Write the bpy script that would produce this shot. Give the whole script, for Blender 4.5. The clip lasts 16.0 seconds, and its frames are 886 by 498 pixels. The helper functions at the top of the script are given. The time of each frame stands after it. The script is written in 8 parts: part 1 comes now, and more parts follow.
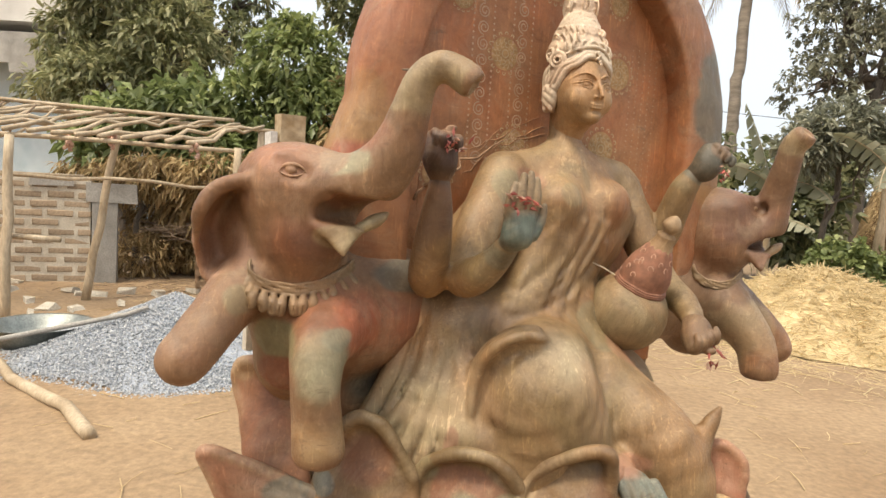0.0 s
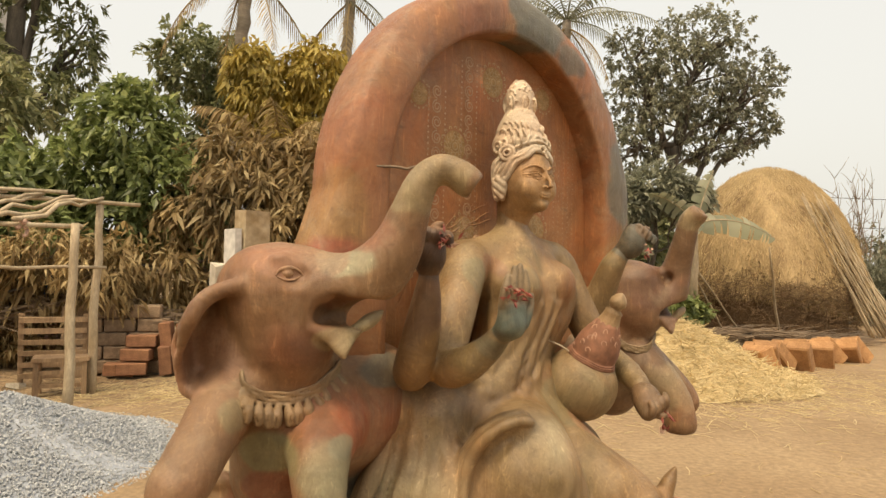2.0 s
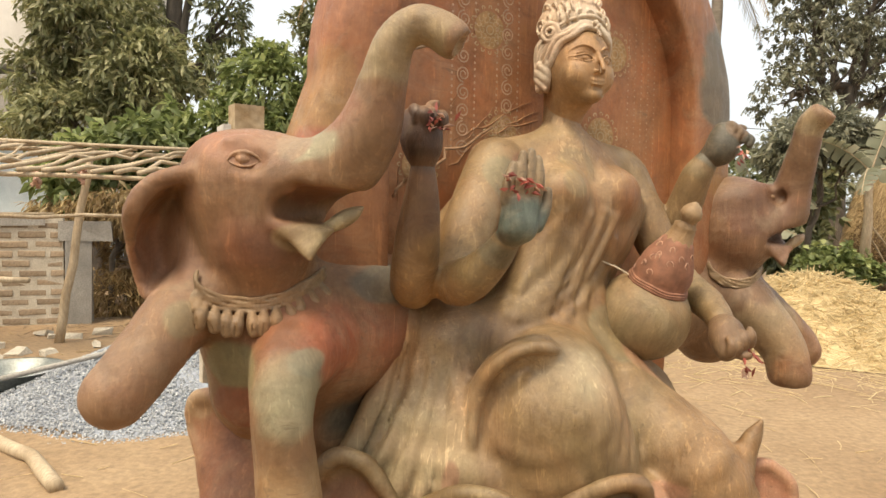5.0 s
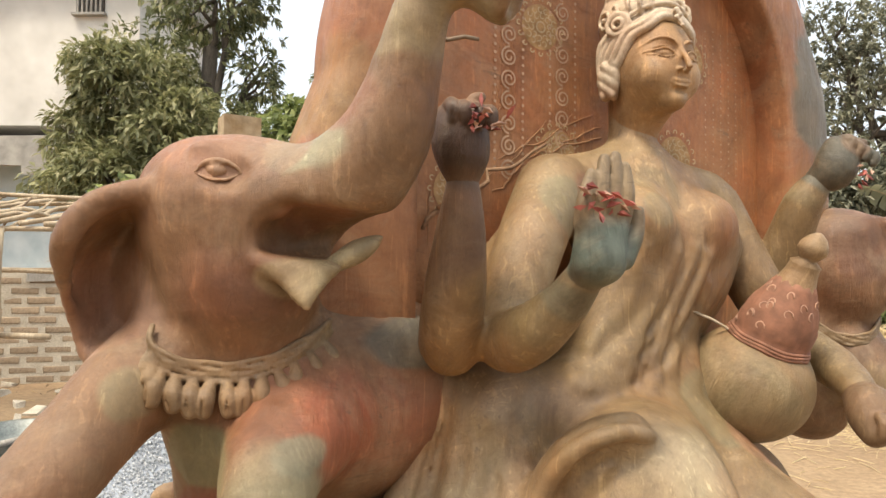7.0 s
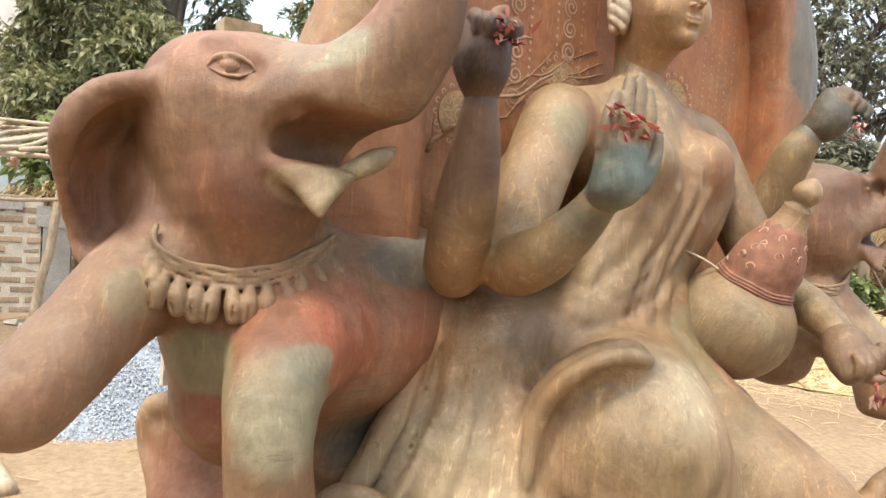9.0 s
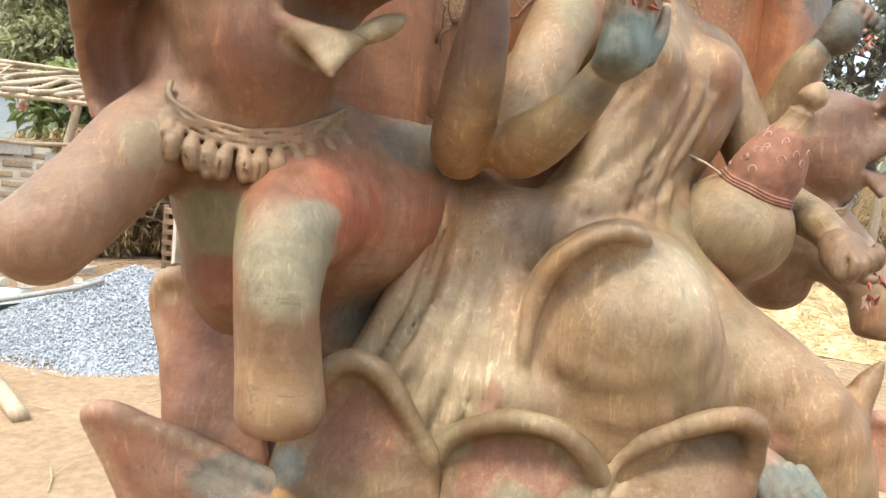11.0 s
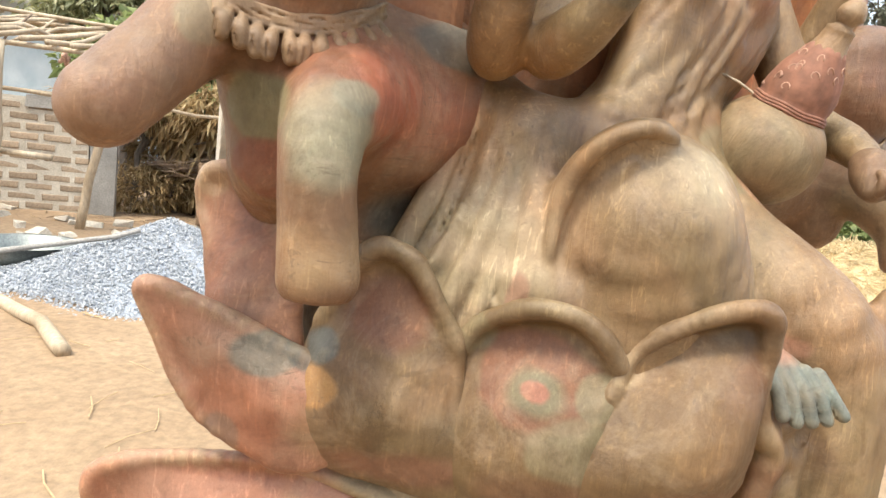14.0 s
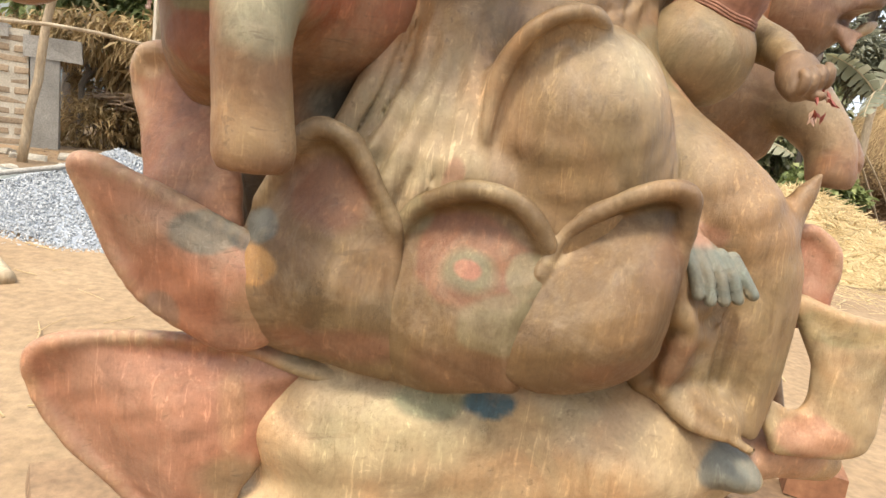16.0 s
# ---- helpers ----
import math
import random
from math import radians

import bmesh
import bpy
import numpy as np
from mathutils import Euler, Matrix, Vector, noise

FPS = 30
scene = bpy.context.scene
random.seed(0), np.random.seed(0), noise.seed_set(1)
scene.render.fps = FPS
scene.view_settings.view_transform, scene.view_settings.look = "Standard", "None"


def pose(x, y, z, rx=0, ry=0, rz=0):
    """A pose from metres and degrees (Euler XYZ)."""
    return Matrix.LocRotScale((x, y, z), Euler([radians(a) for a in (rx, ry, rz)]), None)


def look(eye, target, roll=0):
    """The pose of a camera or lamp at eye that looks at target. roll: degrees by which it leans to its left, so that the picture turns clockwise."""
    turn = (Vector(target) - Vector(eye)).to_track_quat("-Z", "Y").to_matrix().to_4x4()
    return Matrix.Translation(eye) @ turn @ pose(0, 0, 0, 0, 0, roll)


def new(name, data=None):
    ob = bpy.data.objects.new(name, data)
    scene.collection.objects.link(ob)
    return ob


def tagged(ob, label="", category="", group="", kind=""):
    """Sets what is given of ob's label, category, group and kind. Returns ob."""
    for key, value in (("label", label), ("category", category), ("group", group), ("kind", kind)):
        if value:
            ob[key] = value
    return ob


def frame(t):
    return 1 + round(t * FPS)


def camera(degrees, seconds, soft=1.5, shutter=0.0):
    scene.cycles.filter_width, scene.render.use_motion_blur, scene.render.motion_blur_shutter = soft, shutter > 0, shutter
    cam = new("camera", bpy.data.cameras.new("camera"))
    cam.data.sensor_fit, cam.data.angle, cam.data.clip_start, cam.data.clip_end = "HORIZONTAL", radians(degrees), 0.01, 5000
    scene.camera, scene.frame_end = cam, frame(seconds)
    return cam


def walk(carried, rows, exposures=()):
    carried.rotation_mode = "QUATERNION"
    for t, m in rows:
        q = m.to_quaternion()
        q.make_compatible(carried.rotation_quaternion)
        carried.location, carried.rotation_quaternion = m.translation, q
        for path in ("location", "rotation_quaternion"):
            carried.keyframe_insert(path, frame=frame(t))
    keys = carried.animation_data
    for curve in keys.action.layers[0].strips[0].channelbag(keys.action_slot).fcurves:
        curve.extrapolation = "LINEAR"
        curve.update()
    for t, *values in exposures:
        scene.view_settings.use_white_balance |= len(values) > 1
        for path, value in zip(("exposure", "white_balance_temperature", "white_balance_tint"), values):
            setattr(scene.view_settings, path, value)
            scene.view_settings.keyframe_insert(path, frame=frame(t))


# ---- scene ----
cam = camera(69.2, 16.0)
PATH = [
    (0, (0.031, 0.358, 1.52), (0.0, 2.35, 1.343), 3.6),
    (0.5, (-0.105, 0.375, 1.534), (0.258, 2.34, 1.448), 1.2),
    (1, (-0.206, 0.367, 1.554), (0.247, 2.315, 1.524), 1.3),
    (1.5, (-0.242, 0.374, 1.554), (0.221, 2.319, 1.525), 1.9),
    (2, (-0.232, 0.367, 1.568), (0.212, 2.317, 1.601), 1.2),
    (2.5, (-0.162, 0.366, 1.572), (0.156, 2.34, 1.628), 0.2),
    (3, (-0.052, 0.379, 1.556), (0.112, 2.372, 1.573), 0.3),
    (3.5, (0.02, 0.401, 1.533), (0.123, 2.396, 1.432), 0.3),
    (3.7, (0.035, 0.408, 1.52), (0.121, 2.403, 1.397), 0.4),
    (5.8, (0.005, 0.678, 1.439), (-0.011, 2.677, 1.376), 0.7),
    (6, (-0.002, 0.715, 1.434), (-0.02, 2.714, 1.379), 0.4),
    (6.5, (-0.005, 0.764, 1.433), (-0.066, 2.763, 1.417), 0.7),
    (7, (0.008, 0.796, 1.44), (-0.073, 2.793, 1.515), 0.6),
    (7.5, (-0.003, 0.813, 1.454), (-0.033, 2.81, 1.549), -0.5),
    (8, (-0.023, 0.815, 1.444), (-0.024, 2.815, 1.487), 0.3),
    (8.5, (-0.039, 0.81, 1.42), (-0.04, 2.81, 1.41), 2.1),
    (9, (-0.046, 0.805, 1.4), (0.0, 2.804, 1.332), 3.6),
    (9.5, (-0.046, 0.803, 1.374), (0.028, 2.798, 1.256), 3.7),
    (11.8, (-0.035, 0.765, 1.261), (-0.015, 2.752, 1.036), 6.3),
    (12, (-0.036, 0.762, 1.251), (-0.013, 2.747, 1.005), 6.6),
    (12.5, (-0.035, 0.754, 1.225), (-0.018, 2.734, 0.945), 7.2),
    (13, (-0.04, 0.748, 1.216), (-0.072, 2.731, 0.954), 7.5),
    (13.5, (-0.04, 0.744, 1.212), (-0.092, 2.726, 0.949), 7.2),
    (14, (-0.032, 0.738, 1.206), (-0.073, 2.72, 0.94), 6.8),
    (14.5, (-0.015, 0.729, 1.185), (0.001, 2.703, 0.863), 7.7),
    (15, (-0.005, 0.715, 1.161), (0.047, 2.684, 0.818), 8.6),
    (15.5, (0.003, 0.705, 1.141), (0.089, 2.665, 0.749), 8.3),
    (16, (0.007, 0.702, 1.135), (0.109, 2.656, 0.722), 8.1),
]
EXPOSURE = [(0.0, 0.50, 7300, 10), (0.7, 0.30, 8700, 10), (2.5, 0.22, 9100, 10), (3.7, 0.27, 9000, 10), (5.8, 0.60, 7300, 9), (7.5, 0.62, 7200, 9), (9.7, 0.98, 6300, 8), (11.8, 1.02, 6350, 7), (14.0, 1.00, 6500, 8), (16.0, 0.86, 6950, 9)]
walk(cam, [(t, look(eye, target, roll)) for t, eye, target, roll in PATH], EXPOSURE)

# ---- world, sun ----
SUN_EL, SUN_AZ = 64.0, 214.0
world = bpy.data.worlds.new("sky")
scene.world = world
world.use_nodes = True
wn = world.node_tree
sky = wn.nodes.new("ShaderNodeTexSky")
sky.sky_type = "NISHITA"
sky.sun_disc = False
sky.sun_elevation, sky.sun_rotation = radians(SUN_EL), radians(SUN_AZ)
sky.air_density, sky.dust_density, sky.ozone_density = 1.0, 10.0, 0.6
haze = wn.nodes.new("ShaderNodeMix")  # thin high overcast evens out the blue
haze.data_type = "RGBA"
haze.inputs[0].default_value = 0.55
haze.inputs[7].default_value = (7.6, 8.7, 10.3, 1)
wn.links.new(sky.outputs[0], haze.inputs[6])
wn.links.new(haze.outputs[2], wn.nodes["Background"].inputs[0])
wn.nodes["Background"].inputs[1].default_value = 0.138
sun = new("sun", bpy.data.lights.new("sun", "SUN"))
sun.data.energy, sun.data.angle, sun.data.color = 2.2, radians(12), (1.0, 0.94, 0.84)
az = radians(SUN_AZ)
sun_dir = Vector((math.sin(az) * math.cos(radians(SUN_EL)), math.cos(az) * math.cos(radians(SUN_EL)), math.sin(radians(SUN_EL))))
sun.matrix_world = look(sun_dir * 60, (0, 0, 0))


# ---- materials ----
def nodes_of(name):
    m = bpy.data.materials.new(name)
    m.use_nodes = True
    t = m.node_tree
    return m, t, t.nodes["Principled BSDF"]


def noise_node(t, scale, detail=4.0, rough=0.55, coord="Object", stretch=None):
    c = t.nodes.new("ShaderNodeTexCoord")
    n = t.nodes.new("ShaderNodeTexNoise")
    n.inputs["Scale"].default_value, n.inputs["Detail"].default_value, n.inputs["Roughness"].default_value = scale, detail, rough
    if stretch:
        mp = t.nodes.new("ShaderNodeMapping")
        mp.inputs["Scale"].default_value = stretch
        t.links.new(c.outputs[coord], mp.inputs[0])
        t.links.new(mp.outputs[0], n.inputs["Vector"])
    else:
        t.links.new(c.outputs[coord], n.inputs["Vector"])
    return n


def ramp_node(t, src, stops):
    r = t.nodes.new("ShaderNodeValToRGB")
    e = r.color_ramp.elements
    while len(e) < len(stops):
        e.new(0.5)
    for el, (p, c) in zip(e, stops):
        el.position, el.color = p, (*c, 1)
    t.links.new(src, r.inputs[0])
    return r


def mix_node(t, fac, a, b, mode="MIX"):
    m = t.nodes.new("ShaderNodeMix")
    m.data_type, m.blend_type = "RGBA", mode
    for val, k in ((fac, 0), (a, 6), (b, 7)):
        if isinstance(val, (int, float)):
            m.inputs[k].default_value = val
        elif isinstance(val, tuple):
            m.inputs[k].default_value = (*val, 1)
        else:
            t.links.new(val, m.inputs[k])
    return m.outputs[2]


def bump_node(t, bsdf, src, strength, dist):
    b = t.nodes.new("ShaderNodeBump")
    b.inputs["Strength"].default_value, b.inputs["Distance"].default_value = strength, dist
    t.links.new(src, b.inputs["Height"])
    t.links.new(b.outputs[0], bsdf.inputs["Normal"])
    return b


def plain(name, dark, light, scale=8.0, rough=0.8, bump=0.3, dist=0.01, metal=0.0, stretch=None, spread=0.18, per_object=0.0, fine=60.0):
    """Two-tone procedural surface with a coarse and a fine grain."""
    m, t, b = nodes_of(name)
    n = noise_node(t, scale, 6, 0.6, stretch=stretch)
    r = ramp_node(t, n.outputs[0], [(0.5 - spread, dark), (0.5 + spread, light)])
    f = noise_node(t, fine, 3, 0.6, stretch=stretch)
    fr = ramp_node(t, f.outputs[0], [(0.3, (0.72, 0.72, 0.72)), (0.7, (1.12, 1.12, 1.12))])
    col = mix_node(t, 1.0, r.outputs[0], fr.outputs[0], "MULTIPLY")
    if per_object:
        oi = t.nodes.new("ShaderNodeObjectInfo")
        pr = ramp_node(t, oi.outputs["Random"], [(0.0, (1 - per_object,) * 3), (1.0, (1 + per_object,) * 3)])
        col = mix_node(t, 1.0, col, pr.outputs[0], "MULTIPLY")
    t.links.new(col, b.inputs["Base Color"])
    b.inputs["Roughness"].default_value, b.inputs["Metallic"].default_value = rough, metal
    if bump:
        bump_node(t, b, mix_node(t, 0.5, n.outputs[0], f.outputs[0]), bump, dist)
    return m


def clay_material(name, rough=0.40, smears=1.0, sheen=0.5):
    """Hand-smoothed damp clay: tone from the sculpt's own slip and painted shading, downward smears, pale dried dust,
    scratches, hairline cracks, a dull polish.
    """
    m, t, b = nodes_of(name)
    a = t.nodes.new("ShaderNodeAttribute")
    a.attribute_name = "tone"
    n1 = noise_node(t, 13, 9, 0.72)
    n1.inputs["Distortion"].default_value = 0.5
    n2 = noise_node(t, 150, 6, 0.72)
    n3 = noise_node(t, 4.2, 4, 0.55)
    n3.inputs["Distortion"].default_value = 0.8
    n4 = noise_node(t, 40, 8, 0.76, stretch=(1.6, 1.6, 0.20))
    n4.inputs["Distortion"].default_value = 0.4
    n5 = noise_node(t, 120, 4, 0.6, stretch=(1.0, 1.0, 0.06))
    n5.inputs["Distortion"].default_value = 0.7
    n6 = noise_node(t, 90, 3, 0.6, stretch=(0.10, 1.0, 0.8))
    n6.inputs["Distortion"].default_value = 1.0
    n7 = noise_node(t, 7.5, 10, 0.74)
    n7.inputs["Distortion"].default_value = 1.2
    lo, hi = 1 - 0.30 * smears, 1 + 0.28 * smears
    c1 = ramp_node(t, n1.outputs[0], [(0.30, (0.60, 0.55, 0.50)), (0.5, (0.92, 0.89, 0.85)), (0.70, (1.12, 1.08, 1.02))])
    c2 = ramp_node(t, n2.outputs[0], [(0.32, (0.90, 0.89, 0.88)), (0.5, (1, 1, 1)), (0.68, (1.08, 1.08, 1.08))])
    c3 = ramp_node(t, n3.outputs[0], [(0.34, (1.12, 0.94, 0.84)), (0.5, (1, 1, 1)), (0.66, (0.93, 1.03, 1.04))])
    c4 = ramp_node(t, n4.outputs[0], [(0.34, (lo, lo * 0.96, lo * 0.92)), (0.46, (1, 1, 1)), (0.55, (1, 1, 1)), (0.66, (hi, hi * 1.02, hi * 1.03))])
    c5 = ramp_node(t, n5.outputs[0], [(0.57, (1, 1, 1)), (0.64, (1 + 0.55 * smears, 1 + 0.60 * smears, 1 + 0.62 * smears))])
    c6 = ramp_node(t, n6.outputs[0], [(0.35, (0.58, 0.55, 0.52)), (0.40, (1, 1, 1)), (0.60, (1, 1, 1)), (0.65, (1.34, 1.37, 1.40))])
    where = ramp_node(t, n1.outputs[0], [(0.44, (0, 0, 0)), (0.56, (1, 1, 1))])
    spots = ramp_node(t, n7.outputs[0], [(0.50, (0, 0, 0)), (0.62, (1, 1, 1))])
    col = mix_node(t, 1.0, a.outputs["Color"], c1.outputs[0], "MULTIPLY")
    for c in (c2, c3, c4):
        col = mix_node(t, 1.0, col, c.outputs[0], "MULTIPLY")
    col = mix_node(t, where.outputs[0], col, mix_node(t, 1.0, col, c5.outputs[0], "MULTIPLY"))
    col = mix_node(t, spots.outputs[0], col, mix_node(t, 1.0, col, c6.outputs[0], "MULTIPLY"))
    # dust dried pale on the surface, in ragged patches
    dust = ramp_node(t, n7.outputs[0], [(0.50, (0, 0, 0)), (0.72, (0.34, 0.34, 0.34))])
    col = mix_node(t, dust.outputs[0], col, (0.47, 0.37, 0.26))
    wet = ramp_node(t, n7.outputs[0], [(0.27, (0.66, 0.58, 0.52)), (0.40, (1, 1, 1))])
    col = mix_node(t, 1.0, col, wet.outputs[0], "MULTIPLY")
    vo = t.nodes.new("ShaderNodeTexVoronoi")
    vo.feature = "DISTANCE_TO_EDGE"
    vo.inputs["Scale"].default_value = 11
    co = t.nodes.new("ShaderNodeTexCoord")
    warp = mix_node(t, 0.14, co.outputs["Object"], n1.outputs["Color"], "ADD")
    t.links.new(warp, vo.inputs["Vector"])
    crack = ramp_node(t, vo.outputs["Distance"], [(0.0, (0.50, 0.46, 0.43)), (0.007, (1, 1, 1))])
    some = ramp_node(t, n3.outputs[0], [(0.57, (0, 0, 0)), (0.63, (1, 1, 1))])
    col = mix_node(t, some.outputs[0], col, mix_node(t, 1.0, col, crack.outputs[0], "MULTIPLY"))
    col = mix_node(t, 1.0, col, (0.97, 0.94, 0.87), "MULTIPLY")
    t.links.new(col, b.inputs["Base Color"])
    rr = ramp_node(t, n4.outputs[0], [(0.35, (rough - 0.12,) * 3), (0.65, (rough + 0.18,) * 3)])
    t.links.new(rr.outputs[0], b.inputs["Roughness"])
    b.inputs["Specular IOR Level"].default_value = sheen
    relief = mix_node(t, 0.16, mix_node(t, 0.5, mix_node(t, 0.5, n1.outputs[0], n7.outputs[0]), n4.outputs[0]), n2.outputs[0])
    bump_node(t, b, relief, 0.60, 0.009)
    return m


def leaf_material(name, dark, light, tip, gloss=0.45):
    m, t, b = nodes_of(name)
    g = t.nodes.new("ShaderNodeNewGeometry")
    r = ramp_node(t, g.outputs["Random Per Island"], [(0.0, dark), (0.7, light), (1.0, tip)])
    n = noise_node(t, 0.6, 3, 0.5)
    nr = ramp_node(t, n.outputs[0], [(0.3, (0.65, 0.65, 0.62)), (0.7, (1.25, 1.22, 1.1))])
    col = mix_node(t, 1.0, r.outputs[0], nr.outputs[0], "MULTIPLY")
    t.links.new(col, b.inputs["Base Color"])
    b.inputs["Roughness"].default_value = gloss
    tr = t.nodes.new("ShaderNodeBsdfTranslucent")
    t.links.new(col, tr.inputs[0])
    ms = t.nodes.new("ShaderNodeMixShader")
    ms.inputs[0].default_value = 0.42
    t.links.new(b.outputs[0], ms.inputs[1])
    t.links.new(tr.outputs[0], ms.inputs[2])
    t.links.new(ms.outputs[0], t.nodes["Material Output"].inputs[0])
    return m


M_CLAY = clay_material("clay", 0.47, 0.62)
M_DRAPE = clay_material("clay_cloth", 0.43, 0.85)
M_SOIL = plain("soil", (0.245, 0.160, 0.088), (0.325, 0.228, 0.134), 0.9, 0.95, 0.6, 0.03, fine=22)
M_GRAVEL = plain("gravel_stone", (0.24, 0.27, 0.31), (0.44, 0.48, 0.53), 14, 0.8, 0.4, 0.004, per_object=0.2)
M_BAMBOO = plain("bamboo_pole", (0.30, 0.22, 0.13), (0.52, 0.42, 0.29), 5, 0.6, 0.3, 0.004, stretch=(1, 1, 0.25))
M_TWIG = plain("dry_twig", (0.14, 0.095, 0.06), (0.30, 0.22, 0.15), 6, 0.85, 0.4, 0.004)
M_BARK = plain("bark", (0.06, 0.05, 0.04), (0.17, 0.14, 0.11), 5, 0.9, 0.8, 0.02, stretch=(1, 1, 0.3))
M_PALM = plain("palm_bark", (0.17, 0.14, 0.11), (0.33, 0.28, 0.22), 3, 0.9, 0.7, 0.02, stretch=(1, 1, 3))
M_MORTAR = plain("mortar", (0.44, 0.39, 0.31), (0.60, 0.55, 0.45), 7, 0.95, 0.5, 0.006)
M_LATERITE = plain("laterite", (0.30, 0.145, 0.06), (0.48, 0.26, 0.12), 7, 0.9, 0.6, 0.01, per_object=0.15)
M_WALLBLOCK = plain("dusty_block", (0.24, 0.175, 0.115), (0.40, 0.31, 0.215), 9, 0.95, 0.6, 0.012, per_object=0.18)
# red brick, its colour darkened to carry the tree shade over the yard stacks
M_REDBRICK = plain("red_brick", (0.19, 0.085, 0.045), (0.31, 0.15, 0.08), 8, 0.9, 0.5, 0.006, per_object=0.15)
M_PLASTER = plain("weathered_plaster", (0.50, 0.48, 0.44), (0.78, 0.76, 0.71), 0.8, 0.9, 0.2, 0.01, spread=0.25)
M_CEMENT = plain("grey_cement", (0.22, 0.21, 0.19), (0.40, 0.38, 0.34), 2.0, 0.9, 0.4, 0.01)
M_PAINTBLUE = plain("pale_blue_wall", (0.42, 0.52, 0.56), (0.60, 0.68, 0.70), 1.5, 0.85, 0.15, 0.005)
M_STRAW = plain("straw", (0.47, 0.35, 0.17), (0.74, 0.60, 0.36), 5, 0.8, 0.3, 0.01, spread=0.25)
M_OLDSTRAW = plain("weathered_straw", (0.36, 0.25, 0.12), (0.60, 0.45, 0.25), 1.6, 0.85, 0.3, 0.01, spread=0.22)
M_THATCH = plain("thatch", (0.22, 0.14, 0.07), (0.50, 0.36, 0.19), 2.5, 0.85, 0.9, 0.05, stretch=(1, 1, 0.35), fine=30)
M_DRYLEAF = leaf_material("dry_leaf", (0.17, 0.11, 0.05), (0.40, 0.29, 0.15), (0.55, 0.44, 0.26), 0.7)
M_YELLOW = leaf_material("yellowing_leaf", (0.26, 0.19, 0.05), (0.48, 0.37, 0.10), (0.62, 0.52, 0.20), 0.6)
M_MANGO = leaf_material("mango_leaf", (0.10, 0.12, 0.06), (0.22, 0.245, 0.13), (0.40, 0.40, 0.23), 0.45)
M_DUSTGREEN = leaf_material("dusty_mango_leaf", (0.15, 0.165, 0.08), (0.30, 0.31, 0.17), (0.46, 0.44, 0.28), 0.5)
M_GREEN = leaf_material("bright_leaf", (0.11, 0.145, 0.055), (0.24, 0.295, 0.12), (0.40, 0.44, 0.20), 0.45)
M_GREYLEAF = leaf_material("dusty_leaf", (0.13, 0.14, 0.11), (0.27, 0.28, 0.21), (0.42, 0.42, 0.34), 0.5)
M_BANANA = leaf_material("banana_leaf", (0.24, 0.26, 0.18), (0.36, 0.37, 0.27), (0.50, 0.49, 0.38), 0.5)
M_WOOD = plain("rough_wood", (0.15, 0.09, 0.05), (0.32, 0.21, 0.12), 6, 0.8, 0.5, 0.006, stretch=(1, 1, 0.2))
M_REDCLOTH = plain("red_flower", (0.20, 0.035, 0.025), (0.42, 0.11, 0.08), 30, 0.6, 0.2, 0.002)
M_PALECLOTH = plain("pale_petal", (0.40, 0.22, 0.16), (0.66, 0.44, 0.33), 30, 0.6, 0.2, 0.002)
M_STRING = plain("pale_string", (0.45, 0.36, 0.25), (0.62, 0.52, 0.38), 40, 0.8, 0)
M_TIN = plain("tin_pan", (0.16, 0.18, 0.17), (0.28, 0.30, 0.28), 8, 0.45, 0.2, 0.003, metal=0.6)
M_BLUETARP = plain("blue_cloth", (0.02, 0.05, 0.11), (0.05, 0.10, 0.2), 4, 0.7, 0.3, 0.02)
M_PINKWALL = plain("pink_wall", (0.38, 0.22, 0.17), (0.50, 0.31, 0.24), 1.6, 0.9, 0.2, 0.005)
M_SKYBLOCK = plain("sky_block_brown", (0.20, 0.12, 0.07), (0.30, 0.19, 0.11), 1.4, 0.95, 0.4, 0.02)
M_WIRE = plain("black_wire", (0.02, 0.02, 0.02), (0.04, 0.04, 0.04), 5, 0.6, 0)


# ---- mesh helpers ----
def mesh_of(name, verts, faces, mats, smooth=False):
    me = bpy.data.meshes.new(name)
    me.from_pydata(verts if isinstance(verts, list) else verts.tolist(), [], faces if isinstance(faces, list) else faces.tolist())
    for m in (mats if isinstance(mats, (list, tuple)) else [mats]):
        me.materials.append(m)
    if smooth:
        me.polygons.foreach_set("use_smooth", np.ones(len(me.polygons), dtype=bool))
    me.update()
    return me


def thing(name, label, category, m=None, group="", kind="", data=None):
    ob = tagged(new(name, data), label, category, group, kind)
    if m is not None:
        ob.matrix_world = m
    return ob


def child(name, me, parent, label="", m=None):
    ob = new(name, me)
    ob.parent = parent
    if m is not None:
        ob.matrix_basis = m
    if label:
        ob["label"] = label
    return ob


